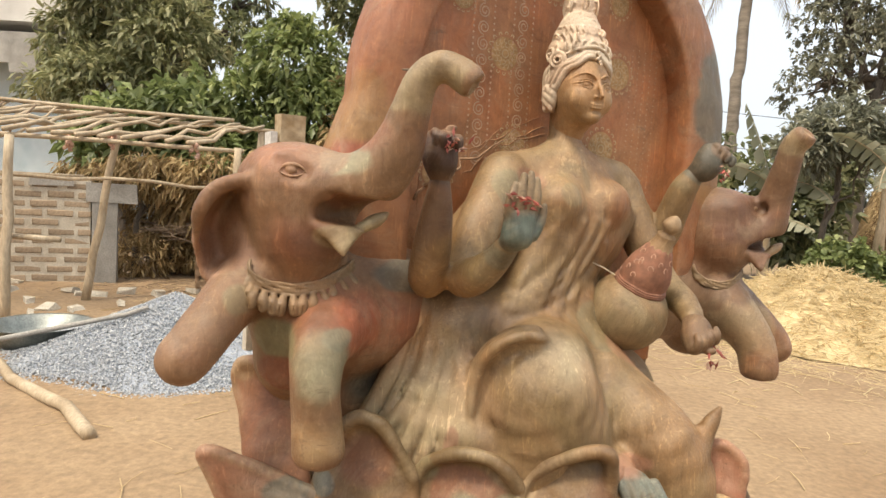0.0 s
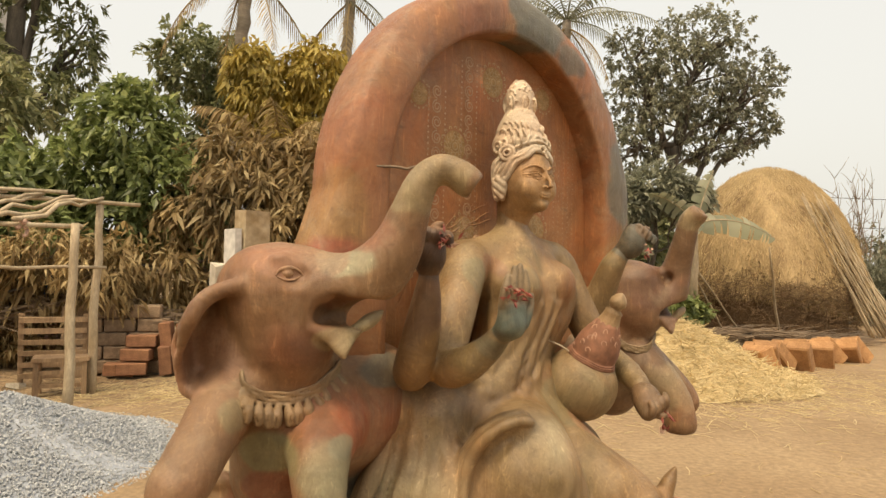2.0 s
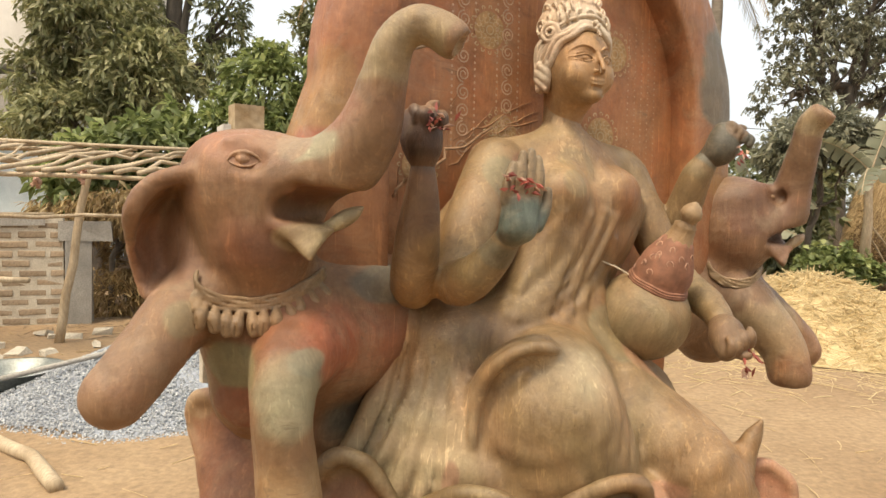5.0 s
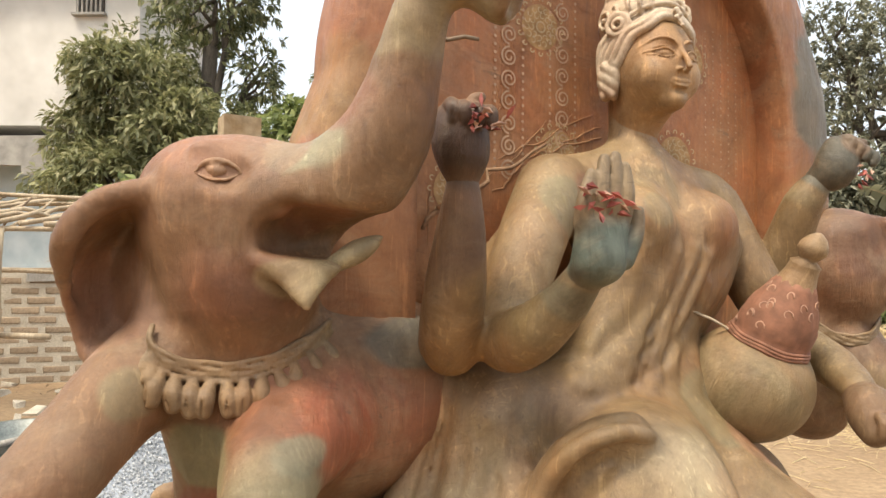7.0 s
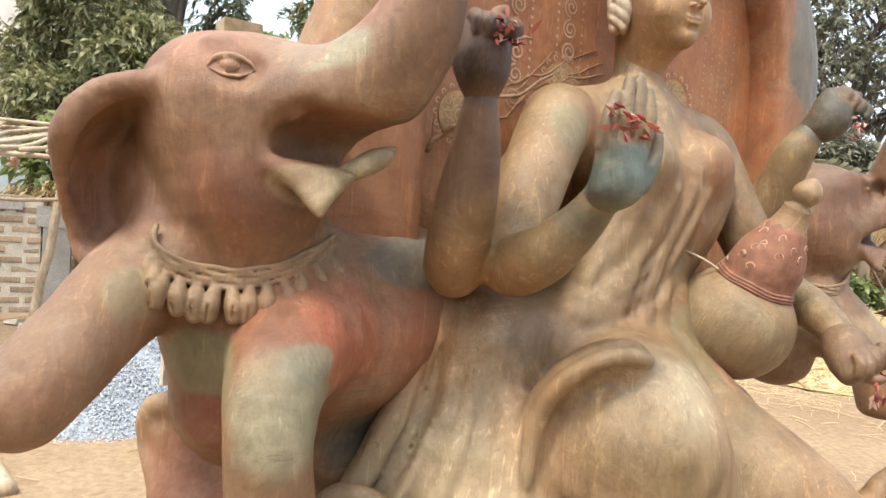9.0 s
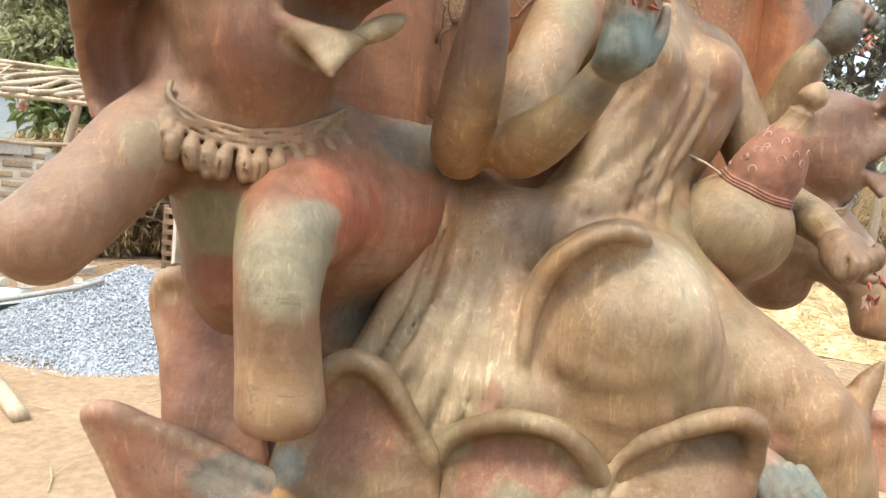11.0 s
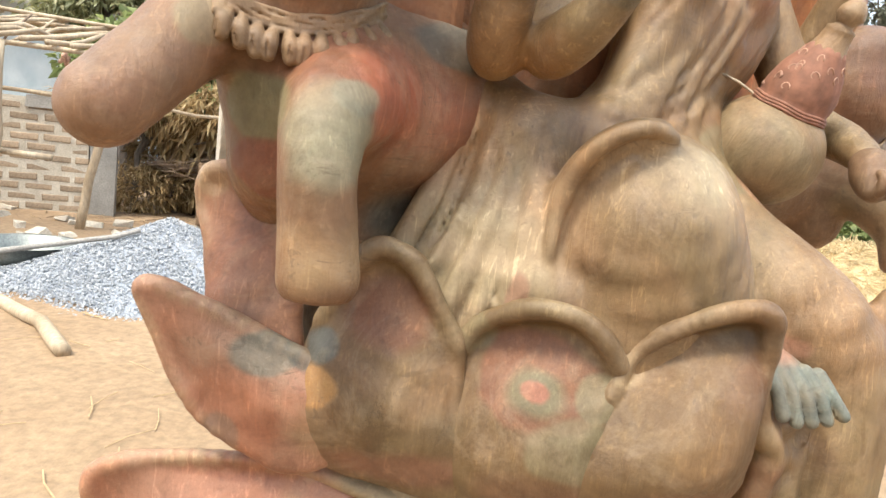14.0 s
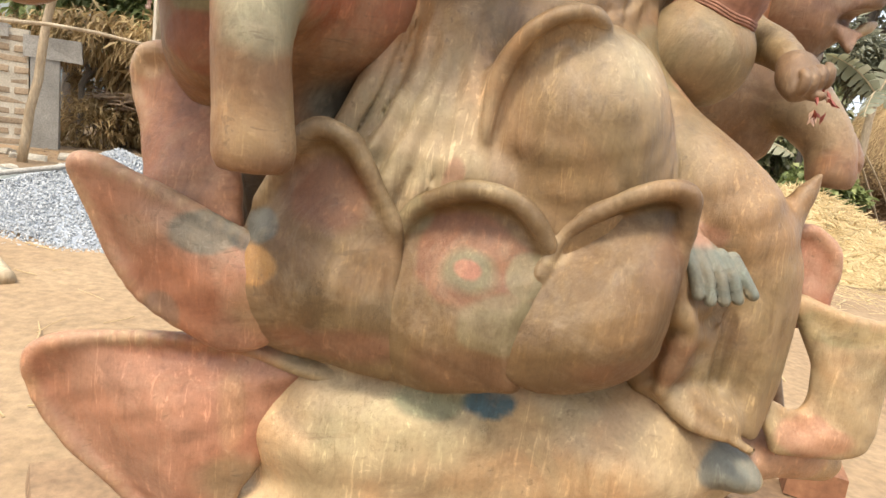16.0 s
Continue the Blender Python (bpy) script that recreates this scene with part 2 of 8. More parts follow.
class Build:
    """Collects simple solids into one vertex and face list."""

    def __init__(self):
        self.v, self.f = [], []

    def box(self, c, s, m=None, wob=0.0):
        o = len(self.v)
        for dx in (-0.5, 0.5):
            for dy in (-0.5, 0.5):
                for dz in (-0.5, 0.5):
                    p = Vector((dx * s[0], dy * s[1], dz * s[2]))
                    if wob:
                        p += Vector((random.uniform(-wob, wob), random.uniform(-wob, wob), random.uniform(-wob, wob)))
                    p = (m @ p if m else p) + Vector(c)
                    self.v.append(tuple(p))
        for q in ((0, 1, 3, 2), (4, 6, 7, 5), (0, 4, 5, 1), (2, 3, 7, 6), (0, 2, 6, 4), (1, 5, 7, 3)):
            self.f.append(tuple(o + i for i in q))
        return self

    def tube(self, pts, radii, n=8, cap=True):
        pts = [Vector(p) for p in pts]
        o = len(self.v)
        side = None
        for i, p in enumerate(pts):
            d = (pts[min(i + 1, len(pts) - 1)] - pts[max(i - 1, 0)]).normalized()
            if side is None:
                side = d.orthogonal().normalized()
            side = (side - d * side.dot(d)).normalized()
            up = d.cross(side)
            r = radii[i] if isinstance(radii, (list, tuple)) else radii
            for k in range(n):
                a = 2 * math.pi * k / n
                self.v.append(tuple(p + (side * math.cos(a) + up * math.sin(a)) * r))
        for i in range(len(pts) - 1):
            for k in range(n):
                a, b = o + i * n + k, o + i * n + (k + 1) % n
                self.f.append((a, b, b + n, a + n))
        if cap:
            self.f.append(tuple(o + k for k in reversed(range(n))))
            self.f.append(tuple(o + (len(pts) - 1) * n + k for k in range(n)))
        return self

    def mesh(self, name, mat, smooth=False):
        return mesh_of(name, self.v, self.f, mat, smooth)


def wobbly(a, b, n=6, amp=0.02, sag=0.0):
    """A stick's axis from a to b, a little crooked."""
    a, b = Vector(a), Vector(b)
    out = []
    for i in range(n + 1):
        s = i / n
        k = amp * math.sin(math.pi * s) if 0 < i < n else 0
        out.append(a.lerp(b, s) + Vector((random.uniform(-k, k), random.uniform(-k, k), random.uniform(-k, k) - sag * math.sin(math.pi * s))))
    return out


def grid_faces(nu, nv, closed_u=False):
    f = []
    for i in range(nu if closed_u else nu - 1):
        for j in range(nv - 1):
            a, b = i * nv + j, ((i + 1) % nu) * nv + j
            f.append((a, b, b + 1, a + 1))
    return f


# ---- clay sculpting: smooth unions on a grid, skinned by surface nets ----
class Clay:
    def __init__(self, lo, hi, h):
        self.lo, self.h = np.array(lo, dtype=np.float32), h
        self.n = [int(math.ceil((b - a) / h)) + 1 for a, b in zip(lo, hi)]
        self.f = np.full(self.n, 1.0, dtype=np.float32)

    def window(self, lo, hi):
        sl, ax = [], []
        for i in range(3):
            a = max(0, int((lo[i] - self.lo[i]) / self.h))
            b = min(self.n[i], int((hi[i] - self.lo[i]) / self.h) + 2)
            if b <= a:
                return None, None
            sl.append(slice(a, b))
            ax.append((self.lo[i] + self.h * np.arange(a, b)).astype(np.float32))
        return tuple(sl), (ax[0][:, None, None], ax[1][None, :, None], ax[2][None, None, :])

    def blend(self, sl, d, k, cut):
        f = self.f[sl]
        if cut:
            h = np.clip(0.5 - 0.5 * (f + d) / k, 0, 1)
            self.f[sl] = f * (1 - h) - d * h + k * h * (1 - h)
        else:
            h = np.clip(0.5 + 0.5 * (f - d) / k, 0, 1)
            self.f[sl] = f * (1 - h) + d * h - k * h * (1 - h)

    def ball(self, c, r, k=0.02, rot=(0, 0, 0), cut=False):
        """An ellipsoid; r one radius or three; rot in degrees."""
        r = np.array(r if isinstance(r, (tuple, list)) else (r, r, r), dtype=np.float32)
        g = float(r.max()) + k + 3 * self.h
        sl, ax = self.window([c[i] - g for i in range(3)], [c[i] + g for i in range(3)])
        if sl is None:
            return self
        x, y, z = ax[0] - c[0], ax[1] - c[1], ax[2] - c[2]
        if any(rot):
            m = Euler([radians(a) for a in rot]).to_matrix().transposed()
            x, y, z = (m[i][0] * x + m[i][1] * y + m[i][2] * z for i in range(3))
        k0 = np.sqrt((x / r[0]) ** 2 + (y / r[1]) ** 2 + (z / r[2]) ** 2)
        k1 = np.sqrt((x / r[0] ** 2) ** 2 + (y / r[1] ** 2) ** 2 + (z / r[2] ** 2) ** 2) + 1e-6
        self.blend(sl, k0 * (k0 - 1) / k1, k, cut)
        return self

    def cone(self, a, b, ra, rb, k=0.02, cut=False, flat=1.0):
        g = max(ra, rb) + k + 3 * self.h
        sl, ax = self.window([min(a[i], b[i]) - g for i in range(3)], [max(a[i], b[i]) + g for i in range(3)])
        if sl is None:
            return self
        d = [b[i] - a[i] for i in range(3)]
        q = [ax[i] - a[i] for i in range(3)]
        t = np.clip((q[0] * d[0] + q[1] * d[1] + q[2] * d[2]) / (d[0] ** 2 + d[1] ** 2 + d[2] ** 2 + 1e-9), 0, 1)
        dist = np.sqrt((q[0] - t * d[0]) ** 2 + ((q[1] - t * d[1]) / flat) ** 2 + (q[2] - t * d[2]) ** 2)
        self.blend(sl, dist - (ra + (rb - ra) * t), k, cut)
        return self

    def limb(self, pts, k=0.02, cut=False, steps=4, flat=1.0):
        """A round limb through points (x, y, z, radius), curved smoothly, as one solid."""
        p = np.array(pts, dtype=np.float64)
        q = []
        for i in range(len(p) - 1):
            p0, p1, p2, p3 = p[max(i - 1, 0)], p[i], p[i + 1], p[min(i + 2, len(p) - 1)]
            for s in np.linspace(0, 1, steps, endpoint=False):
                q.append(0.5 * (2 * p1 + (p2 - p0) * s + (2 * p0 - 5 * p1 + 4 * p2 - p3) * s ** 2 + (3 * p1 - p0 - 3 * p2 + p3) * s ** 3))
        q.append(p[-1])
        q = np.array(q)
        g = q[:, 3].max() + k + 3 * self.h
        sl, ax = self.window(q[:, :3].min(0) - g, q[:, :3].max(0) + g)
        if sl is None:
            return self
        best = None
        for a, b in zip(q[:-1], q[1:]):
            d = b - a
            w = [ax[i] - np.float32(a[i]) for i in range(3)]
            t = np.clip((w[0] * d[0] + w[1] * d[1] + w[2] * d[2]) / (d[0] ** 2 + d[1] ** 2 + d[2] ** 2 + 1e-9), 0, 1).astype(np.float32)
            e = np.sqrt((w[0] - t * d[0]) ** 2 + ((w[1] - t * d[1]) / flat) ** 2 + (w[2] - t * d[2]) ** 2) - (a[3] + d[3] * t)
            best = e if best is None else np.minimum(best, e)
        self.blend(sl, best.astype(np.float32), k, cut)
        return self

    def ring(self, c, big, small, rot=(0, 0, 0), k=0.003):
        g = big + small + k + 3 * self.h
        sl, ax = self.window([c[i] - g for i in range(3)], [c[i] + g for i in range(3)])
        if sl is None:
            return self
        x, y, z = ax[0] - c[0], ax[1] - c[1], ax[2] - c[2]
        m = Euler([radians(a) for a in rot]).to_matrix().transposed()
        x, y, z = (m[i][0] * x + m[i][1] * y + m[i][2] * z for i in range(3))
        self.blend(sl, np.sqrt((np.sqrt(x * x + z * z) - big) ** 2 + y * y) - small, k, False)
        return self

    def ripple(self, lo, hi, fn):
        """Adds a fine relief fn(x, y, z), in metres, inside a box."""
        sl, ax = self.window(lo, hi)
        if sl is not None:
            self.f[sl] = self.f[sl] + fn(*ax).astype(np.float32)
        return self

    def near(self, x, z):
        """The first surface met from the front at (x, z)."""
        i, k = int(round((x - self.lo[0]) / self.h)), int(round((z - self.lo[2]) / self.h))
        col = self.f[min(max(i, 0), self.n[0] - 1), :, min(max(k, 0), self.n[2] - 1)]
        j = int(np.argmax(col < 0))
        if j == 0:
            return float(self.lo[1])
        t = col[j - 1] / (col[j - 1] - col[j])
        return float(self.lo[1] + self.h * (j - 1 + t))

    def hit(self, p, way, reach=0.5):
        """The first surface met from p along way."""
        p, d = np.array(p, dtype=np.float64), np.array(way, dtype=np.float64)
        d = d / np.linalg.norm(d)
        t = np.arange(0.0, reach, self.h * 0.5)
        q = np.round((p[None, :] + t[:, None] * d[None, :] - self.lo) / self.h).astype(int)
        ok = np.all((q >= 0) & (q < np.array(self.n)[None, :]), axis=1)
        val = np.where(ok, self.f[tuple(np.clip(q, 0, np.array(self.n) - 1).T)], 1.0)
        k = int(np.argmax(val < 0))
        return Vector(p + d * (t[k] if val[k] < 0 else reach * 0.5))

    def skin(self, relax=1):
        f, n = self.f, self.n
        s = f < 0
        mix = np.zeros([k - 1 for k in n], dtype=np.int8)
        for dx in (0, 1):
            for dy in (0, 1):
                for dz in (0, 1):
                    mix += s[dx:n[0] - 1 + dx, dy:n[1] - 1 + dy, dz:n[2] - 1 + dz]
        cells = np.argwhere((mix > 0) & (mix < 8))
        index = np.full(mix.shape, -1, dtype=np.int64)
        index[tuple(cells.T)] = np.arange(len(cells))
        acc, cnt = np.zeros((len(cells), 3)), np.zeros(len(cells))
        for axis in range(3):
            for o1 in (0, 1):
                for o2 in (0, 1):
                    off = [0, 0, 0]
                    off[(axis + 1) % 3], off[(axis + 2) % 3] = o1, o2
                    a = cells + off
                    b = a.copy()
                    b[:, axis] += 1
                    fa, fb = f[tuple(a.T)], f[tuple(b.T)]
                    hit = (fa < 0) != (fb < 0)
                    t = np.where(hit, fa / np.where(hit, fa - fb, 1), 0)
                    p = np.array(off, dtype=float)[None, :].repeat(len(cells), 0)
                    p[:, axis] += t
                    acc += p * hit[:, None]
                    cnt += hit
        verts = self.lo + self.h * (cells + acc / cnt[:, None])
        faces = []
        for axis in range(3):
            a1, a2 = (axis + 1) % 3, (axis + 2) % 3
            lo = [slice(None)] * 3
            hi = [slice(None)] * 3
            lo[axis], hi[axis] = slice(0, -1), slice(1, None)
            e = np.argwhere(s[tuple(lo)] != s[tuple(hi)])
            e = e[(e[:, a1] > 0) & (e[:, a2] > 0) & (e[:, a1] < n[a1] - 1) & (e[:, a2] < n[a2] - 1)]
            quad = []
            for d1, d2 in ((1, 1), (0, 1), (0, 0), (1, 0)):
                c = e.copy()
                c[:, a1] -= d1
                c[:, a2] -= d2
                quad.append(index[tuple(c.T)])
            quad = np.stack(quad, 1)
            flip = ~s[tuple(e.T)]
            quad[flip] = quad[flip][:, ::-1]
            faces.append(quad)
        faces = np.concatenate(faces)
        for _ in range(relax):
            nb, deg = np.zeros_like(verts), np.zeros(len(verts))
            for i in range(4):
                a, b = faces[:, i], faces[:, (i + 1) % 4]
                for c in range(3):
                    nb[:, c] += np.bincount(a, verts[b, c], len(verts)) + np.bincount(b, verts[a, c], len(verts))
                deg += np.bincount(a, minlength=len(verts)) + np.bincount(b, minlength=len(verts))
            verts = 0.45 * verts + 0.55 * nb / deg[:, None]
        return verts, faces


def swell(p, scale, seed=0.0):
    """Cheap smooth noise on points, about -1 to 1."""
    q = p * scale + seed
    return (np.sin(q[:, 0] * 1.7 + 1.3 * np.sin(q[:, 2] * 1.1)) + np.sin(q[:, 1] * 2.1 + 1.7 * np.sin(q[:, 0] * 0.9 + 2)) + np.sin(q[:, 2] * 1.9 + 1.5 * np.sin(q[:, 1] * 1.3 + 4))) / 3


BROWN, RED, OLIVE, CREAM, TEAL = (0.245, 0.163, 0.088), (0.270, 0.125, 0.078), (0.225, 0.200, 0.125), (0.41, 0.315, 0.20), (0.10, 0.135, 0.12)
PINK, WHITE, OCHRE, SLATE = (0.385, 0.215, 0.155), (0.62, 0.53, 0.44), (0.32, 0.195, 0.075), (0.125, 0.135, 0.12)


def tones(verts, base, patches, seed=0.0):
    """Patches of clay slip laid on by hand, and of painted light and shade: (centre, radius, colour, strength), with
    ragged edges.
    """
    v = np.asarray(verts)
    col = np.array(base)[None, :].repeat(len(v), 0)
    rag = swell(v, 22, seed) * 0.35 + swell(v, 60, seed + 3) * 0.2
    for c, r, tone, amount, *soft in patches:
        r3 = np.array(r if isinstance(r, tuple) else (r, r, r))
        d = np.sqrt((((v - np.array(c)) / r3) ** 2).sum(1)) + rag * 0.45
        w = np.clip((1.0 - d) / (soft[0] if soft else 0.15), 0, 1)[:, None] * amount
        col = col * (1 - w) + np.array(tone) * w
    return np.concatenate([col, np.ones((len(v), 1))], 1)


def toned_mesh(name, parts, mats, smooth=True):
    """One mesh from (verts, faces, colours, material index) islands."""
    vs, fs, cs, mi, o = [], [], [], [], 0
    for v, f, c, k in parts:
        vs.append(np.asarray(v))
        fs.append(np.asarray(f) + o)
        cs.append(c)
        mi.append(np.full(len(f), k, dtype=np.int32))
        o += len(v)
    v, f, c, k = np.concatenate(vs), np.concatenate(fs), np.concatenate(cs), np.concatenate(mi)
    me = bpy.data.meshes.new(name)
    me.vertices.add(len(v))
    me.vertices.foreach_set("co", v.astype(np.float32).ravel())
    me.loops.add(f.size)
    me.loops.foreach_set("vertex_index", f.astype(np.int32).ravel())
    me.polygons.add(len(f))
    me.polygons.foreach_set("loop_start", np.arange(0, f.size, 4, dtype=np.int32))
    for m in mats:
        me.materials.append(m)
    me.polygons.foreach_set("material_index", k)
    me.polygons.foreach_set("use_smooth", np.full(len(f), smooth))
    at = me.color_attributes.new("tone", "FLOAT_COLOR", "POINT")
    at.data.foreach_set("color", c.astype(np.float32).ravel())
    me.update(calc_edges=True)
    me.validate()
    return me


# The shrine group stands turned 32 degrees; its own axes are across, back and up.
GROUP = Matrix(((0.848, -0.530, 0, 0.244), (0.530, 0.848, 0, 1.685), (0, 0, 1, 0), (0, 0, 0, 1)))


SIGHT = (0.742, 0.670, 0.0)  # from the yard into the group, on its axes


# ---- the clay goddess ----
def hand_open(wrist, palm, up, side, r=0.03):
    """A raised flat hand in a fine grain: wrist, palm, four fingers held close, thumb."""
    p, up, side = Vector(palm), Vector(up).normalized(), Vector(side).normalized()
    g = Clay([p[i] - 0.09 for i in range(3)], [p[0] + 0.09, p[1] + 0.09, p[2] + 0.12], 0.0026)
    g.limb([(*wrist, 0.020), (*(p - up * 0.012), 0.023)], 0.01)
    for o in (-0.016, 0.0, 0.016):
        g.limb([(*(p + side * o * 0.7 - up * 0.018), 0.017), (*(p + side * o + up * 0.018), 0.0135)], 0.010)
    for i, (o, ln) in enumerate(((-0.024, 0.050), (-0.008, 0.066), (0.008, 0.070), (0.023, 0.060))):
        a = p + side * o + up * 0.022
        fw = Vector((-0.3, -0.9, 0)) * (0.010 + 0.004 * (i % 2))
        g.limb([(*a, 0.0092), (*(a + up * ln * 0.5 + side * o * 0.05 + fw * 0.4), 0.0085), (*(a + up * ln - side * o * 0.15 + fw * 0.2), 0.0060)], 0.0018)
    a = p + side * 0.030 - up * 0.012
    g.limb([(*a, 0.012), (*(a + up * 0.026 + side * 0.012), 0.0095), (*(a + up * 0.050 + side * 0.014), 0.0062)], 0.004)
    return g.skin(1)


def hand_fist(c, wrist, up, side, front, r=0.03):
    """A half-closed hand: rounded heel, three curled fingers, a raised thumb."""
    c, up, side, front = Vector(c), Vector(up).normalized(), Vector(side).normalized(), Vector(front).normalized()
    g = Clay([c[i] - 0.085 for i in range(3)], [c[i] + 0.085 for i in range(3)], 0.0026)
    g.limb([(*(Vector(wrist) - up * 0.012), 0.015), (*(Vector(wrist) + up * 0.006), 0.021), (*(c - up * 0.010), 0.030), (*(c + up * 0.010), 0.029)], 0.012)
    g.limb([(*(c - side * 0.010 + up * 0.006), 0.022), (*(c - side * 0.016 + up * 0.030), 0.015)], 0.015)
    for i in range(4):
        a = c + side * (-0.016 + 0.0135 * i) + up * (0.028 - 0.003 * i)
        g.limb([(*(a - front * 0.006), 0.0090), (*(a + up * 0.010 + front * 0.012), 0.0086), (*(a + up * 0.002 + front * 0.026), 0.0078), (*(a - up * 0.010 + front * 0.027), 0.0066)], 0.0018)
    a = c + side * 0.004 + up * 0.030
    g.limb([(*a, 0.0100), (*(a + up * 0.010 + side * 0.003), 0.0080), (*(a + up * 0.016 + side * 0.008 + front * 0.004), 0.0080), (*(a + up * 0.018 + side * 0.014 + front * 0.006), 0.0064)], 0.004)
    return g.skin(1)


def goddess():
    g = Clay((-0.56, -0.30, 0.58), (0.64, 0.22, 1.72), 0.0046)
    # torso
    g.ball((0.085, 0.095, 1.535), (0.135, 0.075, 0.095), 0.03)
    g.limb([(0.085, 0.10, 1.72, 0.036), (0.085, 0.10, 1.65, 0.037), (0.085, 0.10, 1.60, 0.055)], 0.035)
    g.limb([(-0.07, 0.10, 1.565, 0.047), (0.085, 0.105, 1.595, 0.04), (0.245, 0.10, 1.572, 0.047)], 0.03)
    g.ball((0.020, 0.026, 1.510), (0.055, 0.048, 0.052), 0.035).ball((0.158, 0.026, 1.515), (0.055, 0.048, 0.052), 0.035)
    g.ball((0.065, 0.085, 1.40), (0.095, 0.07, 0.11), 0.04).ball((0.055, 0.085, 1.27), (0.155, 0.105, 0.11), 0.05)
    # sari drawn aslant from the breast to the waist in a few soft folds
    for i in range(7):
        c = i / 6
        g.limb([(0.00 + 0.22 * c, 0.030 + 0.02 * abs(c - 0.5), 1.490, 0.030), (-0.015 + 0.20 * c, 0.036 + 0.03 * (c - 0.4) ** 2, 1.42, 0.033), (-0.05 + 0.21 * c, 0.036 + 0.05 * c, 1.34, 0.036), (-0.10 + 0.26 * c, 0.018 + 0.05 * c, 1.25, 0.042)], 0.03)
    drawn = ([(-0.042, -0.043, 1.478), (-0.062, -0.028, 1.406), (-0.107, -0.009, 1.343)],
             [(0.016, -0.048, 1.472), (-0.010, -0.034, 1.398), (-0.065, -0.017, 1.334), (-0.112, 0.005, 1.299)],
             [(0.050, -0.050, 1.480), (0.022, -0.036, 1.394), (-0.045, -0.020, 1.331), (-0.100, -0.002, 1.295)],
             [(0.076, -0.050, 1.470), (0.040, -0.038, 1.390), (-0.016, -0.023, 1.326), (-0.087, -0.008, 1.290)],
             [(0.086, -0.045, 1.430), (0.052, -0.040, 1.365), (0.006, -0.035, 1.309), (-0.044, -0.026, 1.276)])
    for n, row in enumerate(drawn):
        w = 0.006 + 0.002 * (n % 2)
        pts = []
        for x, y, z in row:
            h = g.hit((x - 0.30, y - 0.27, z), SIGHT)
            pts.append((h.x + 0.002, h.y + 0.002, z, w if abs(h.x - x) < 0.06 else 0.002))
        g.limb(pts, 0.014)
    def sari(x, y, z):
        w = np.clip((1.50 - z) / 0.06, 0, 1) * np.clip((z - 1.225) / 0.06, 0, 1) * np.clip((0.085 - y) / 0.04, 0, 1)
        q = x - 0.55 * (z - 1.30) - 0.35 * (z - 1.30) ** 2
        return w * (0.0022 * np.sin(q * 88 + 3 * np.sin(q * 31 + 4 * z)) + 0.0012 * np.sin(q * 231 + 5 * np.sin(q * 47) + 9 * z))
    g.ripple((-0.16, -0.12, 1.22), (0.30, 0.12, 1.53), sari)
    # far arm raised, holding flowers
    g.limb([(-0.06, 0.11, 1.54, 0.045), (-0.19, 0.09, 1.42, 0.040), (-0.275, 0.045, 1.352, 0.036), (-0.297, 0.0, 1.417, 0.036), (-0.302, -0.02, 1.487, 0.028), (-0.306, -0.03, 1.540, 0.018)], 0.012)
    # blessing arm
    g.limb([(-0.085, 0.09, 1.560, 0.051), (-0.158, 0.045, 1.475, 0.045), (-0.215, 0.015, 1.368, 0.039), (-0.226, -0.045, 1.372, 0.035), (-0.222, -0.098, 1.406, 0.026), (-0.220, -0.130, 1.438, 0.020)], 0.014)
    # other upper arm pair
    g.limb([(0.26, 0.10, 1.56, 0.045), (0.34, 0.09, 1.47, 0.042), (0.38, 0.065, 1.441, 0.041), (0.379, 0.03, 1.50, 0.036), (0.374, 0.0, 1.56, 0.031), (0.380, -0.02, 1.592, 0.023)], 0.012)
    g.limb([(0.262, 0.085, 1.55, 0.045), (0.285, 0.03, 1.43, 0.042), (0.316, -0.01, 1.345, 0.038), (0.300, -0.09, 1.308, 0.031), (0.274, -0.135, 1.285, 0.024)], 0.012)
    # lap, raised knee, hanging leg
    g.limb([(0.05, 0.07, 1.22, 0.10), (-0.01, 0.0, 1.185, 0.100), (-0.074, -0.060, 1.163, 0.114), (-0.052, -0.062, 1.084, 0.126), (-0.020, -0.056, 0.985, 0.130), (0.0, -0.05, 0.92, 0.130)], 0.02)
    g.limb([(0.10, 0.06, 1.22, 0.085), (0.110, -0.04, 1.135, 0.080), (0.163, -0.143, 1.051, 0.084), (0.200, -0.177, 0.980, 0.082), (0.202, -0.193, 0.886, 0.078), (0.193, -0.206, 0.800, 0.066), (0.179, -0.243, 0.748, 0.032)], 0.03)
    g.ball((0.14, 0.04, 1.09), (0.20, 0.12, 0.12), 0.05)
    g.ball((0.12, 0.0, 0.95), (0.20, 0.12, 0.14), 0.05)
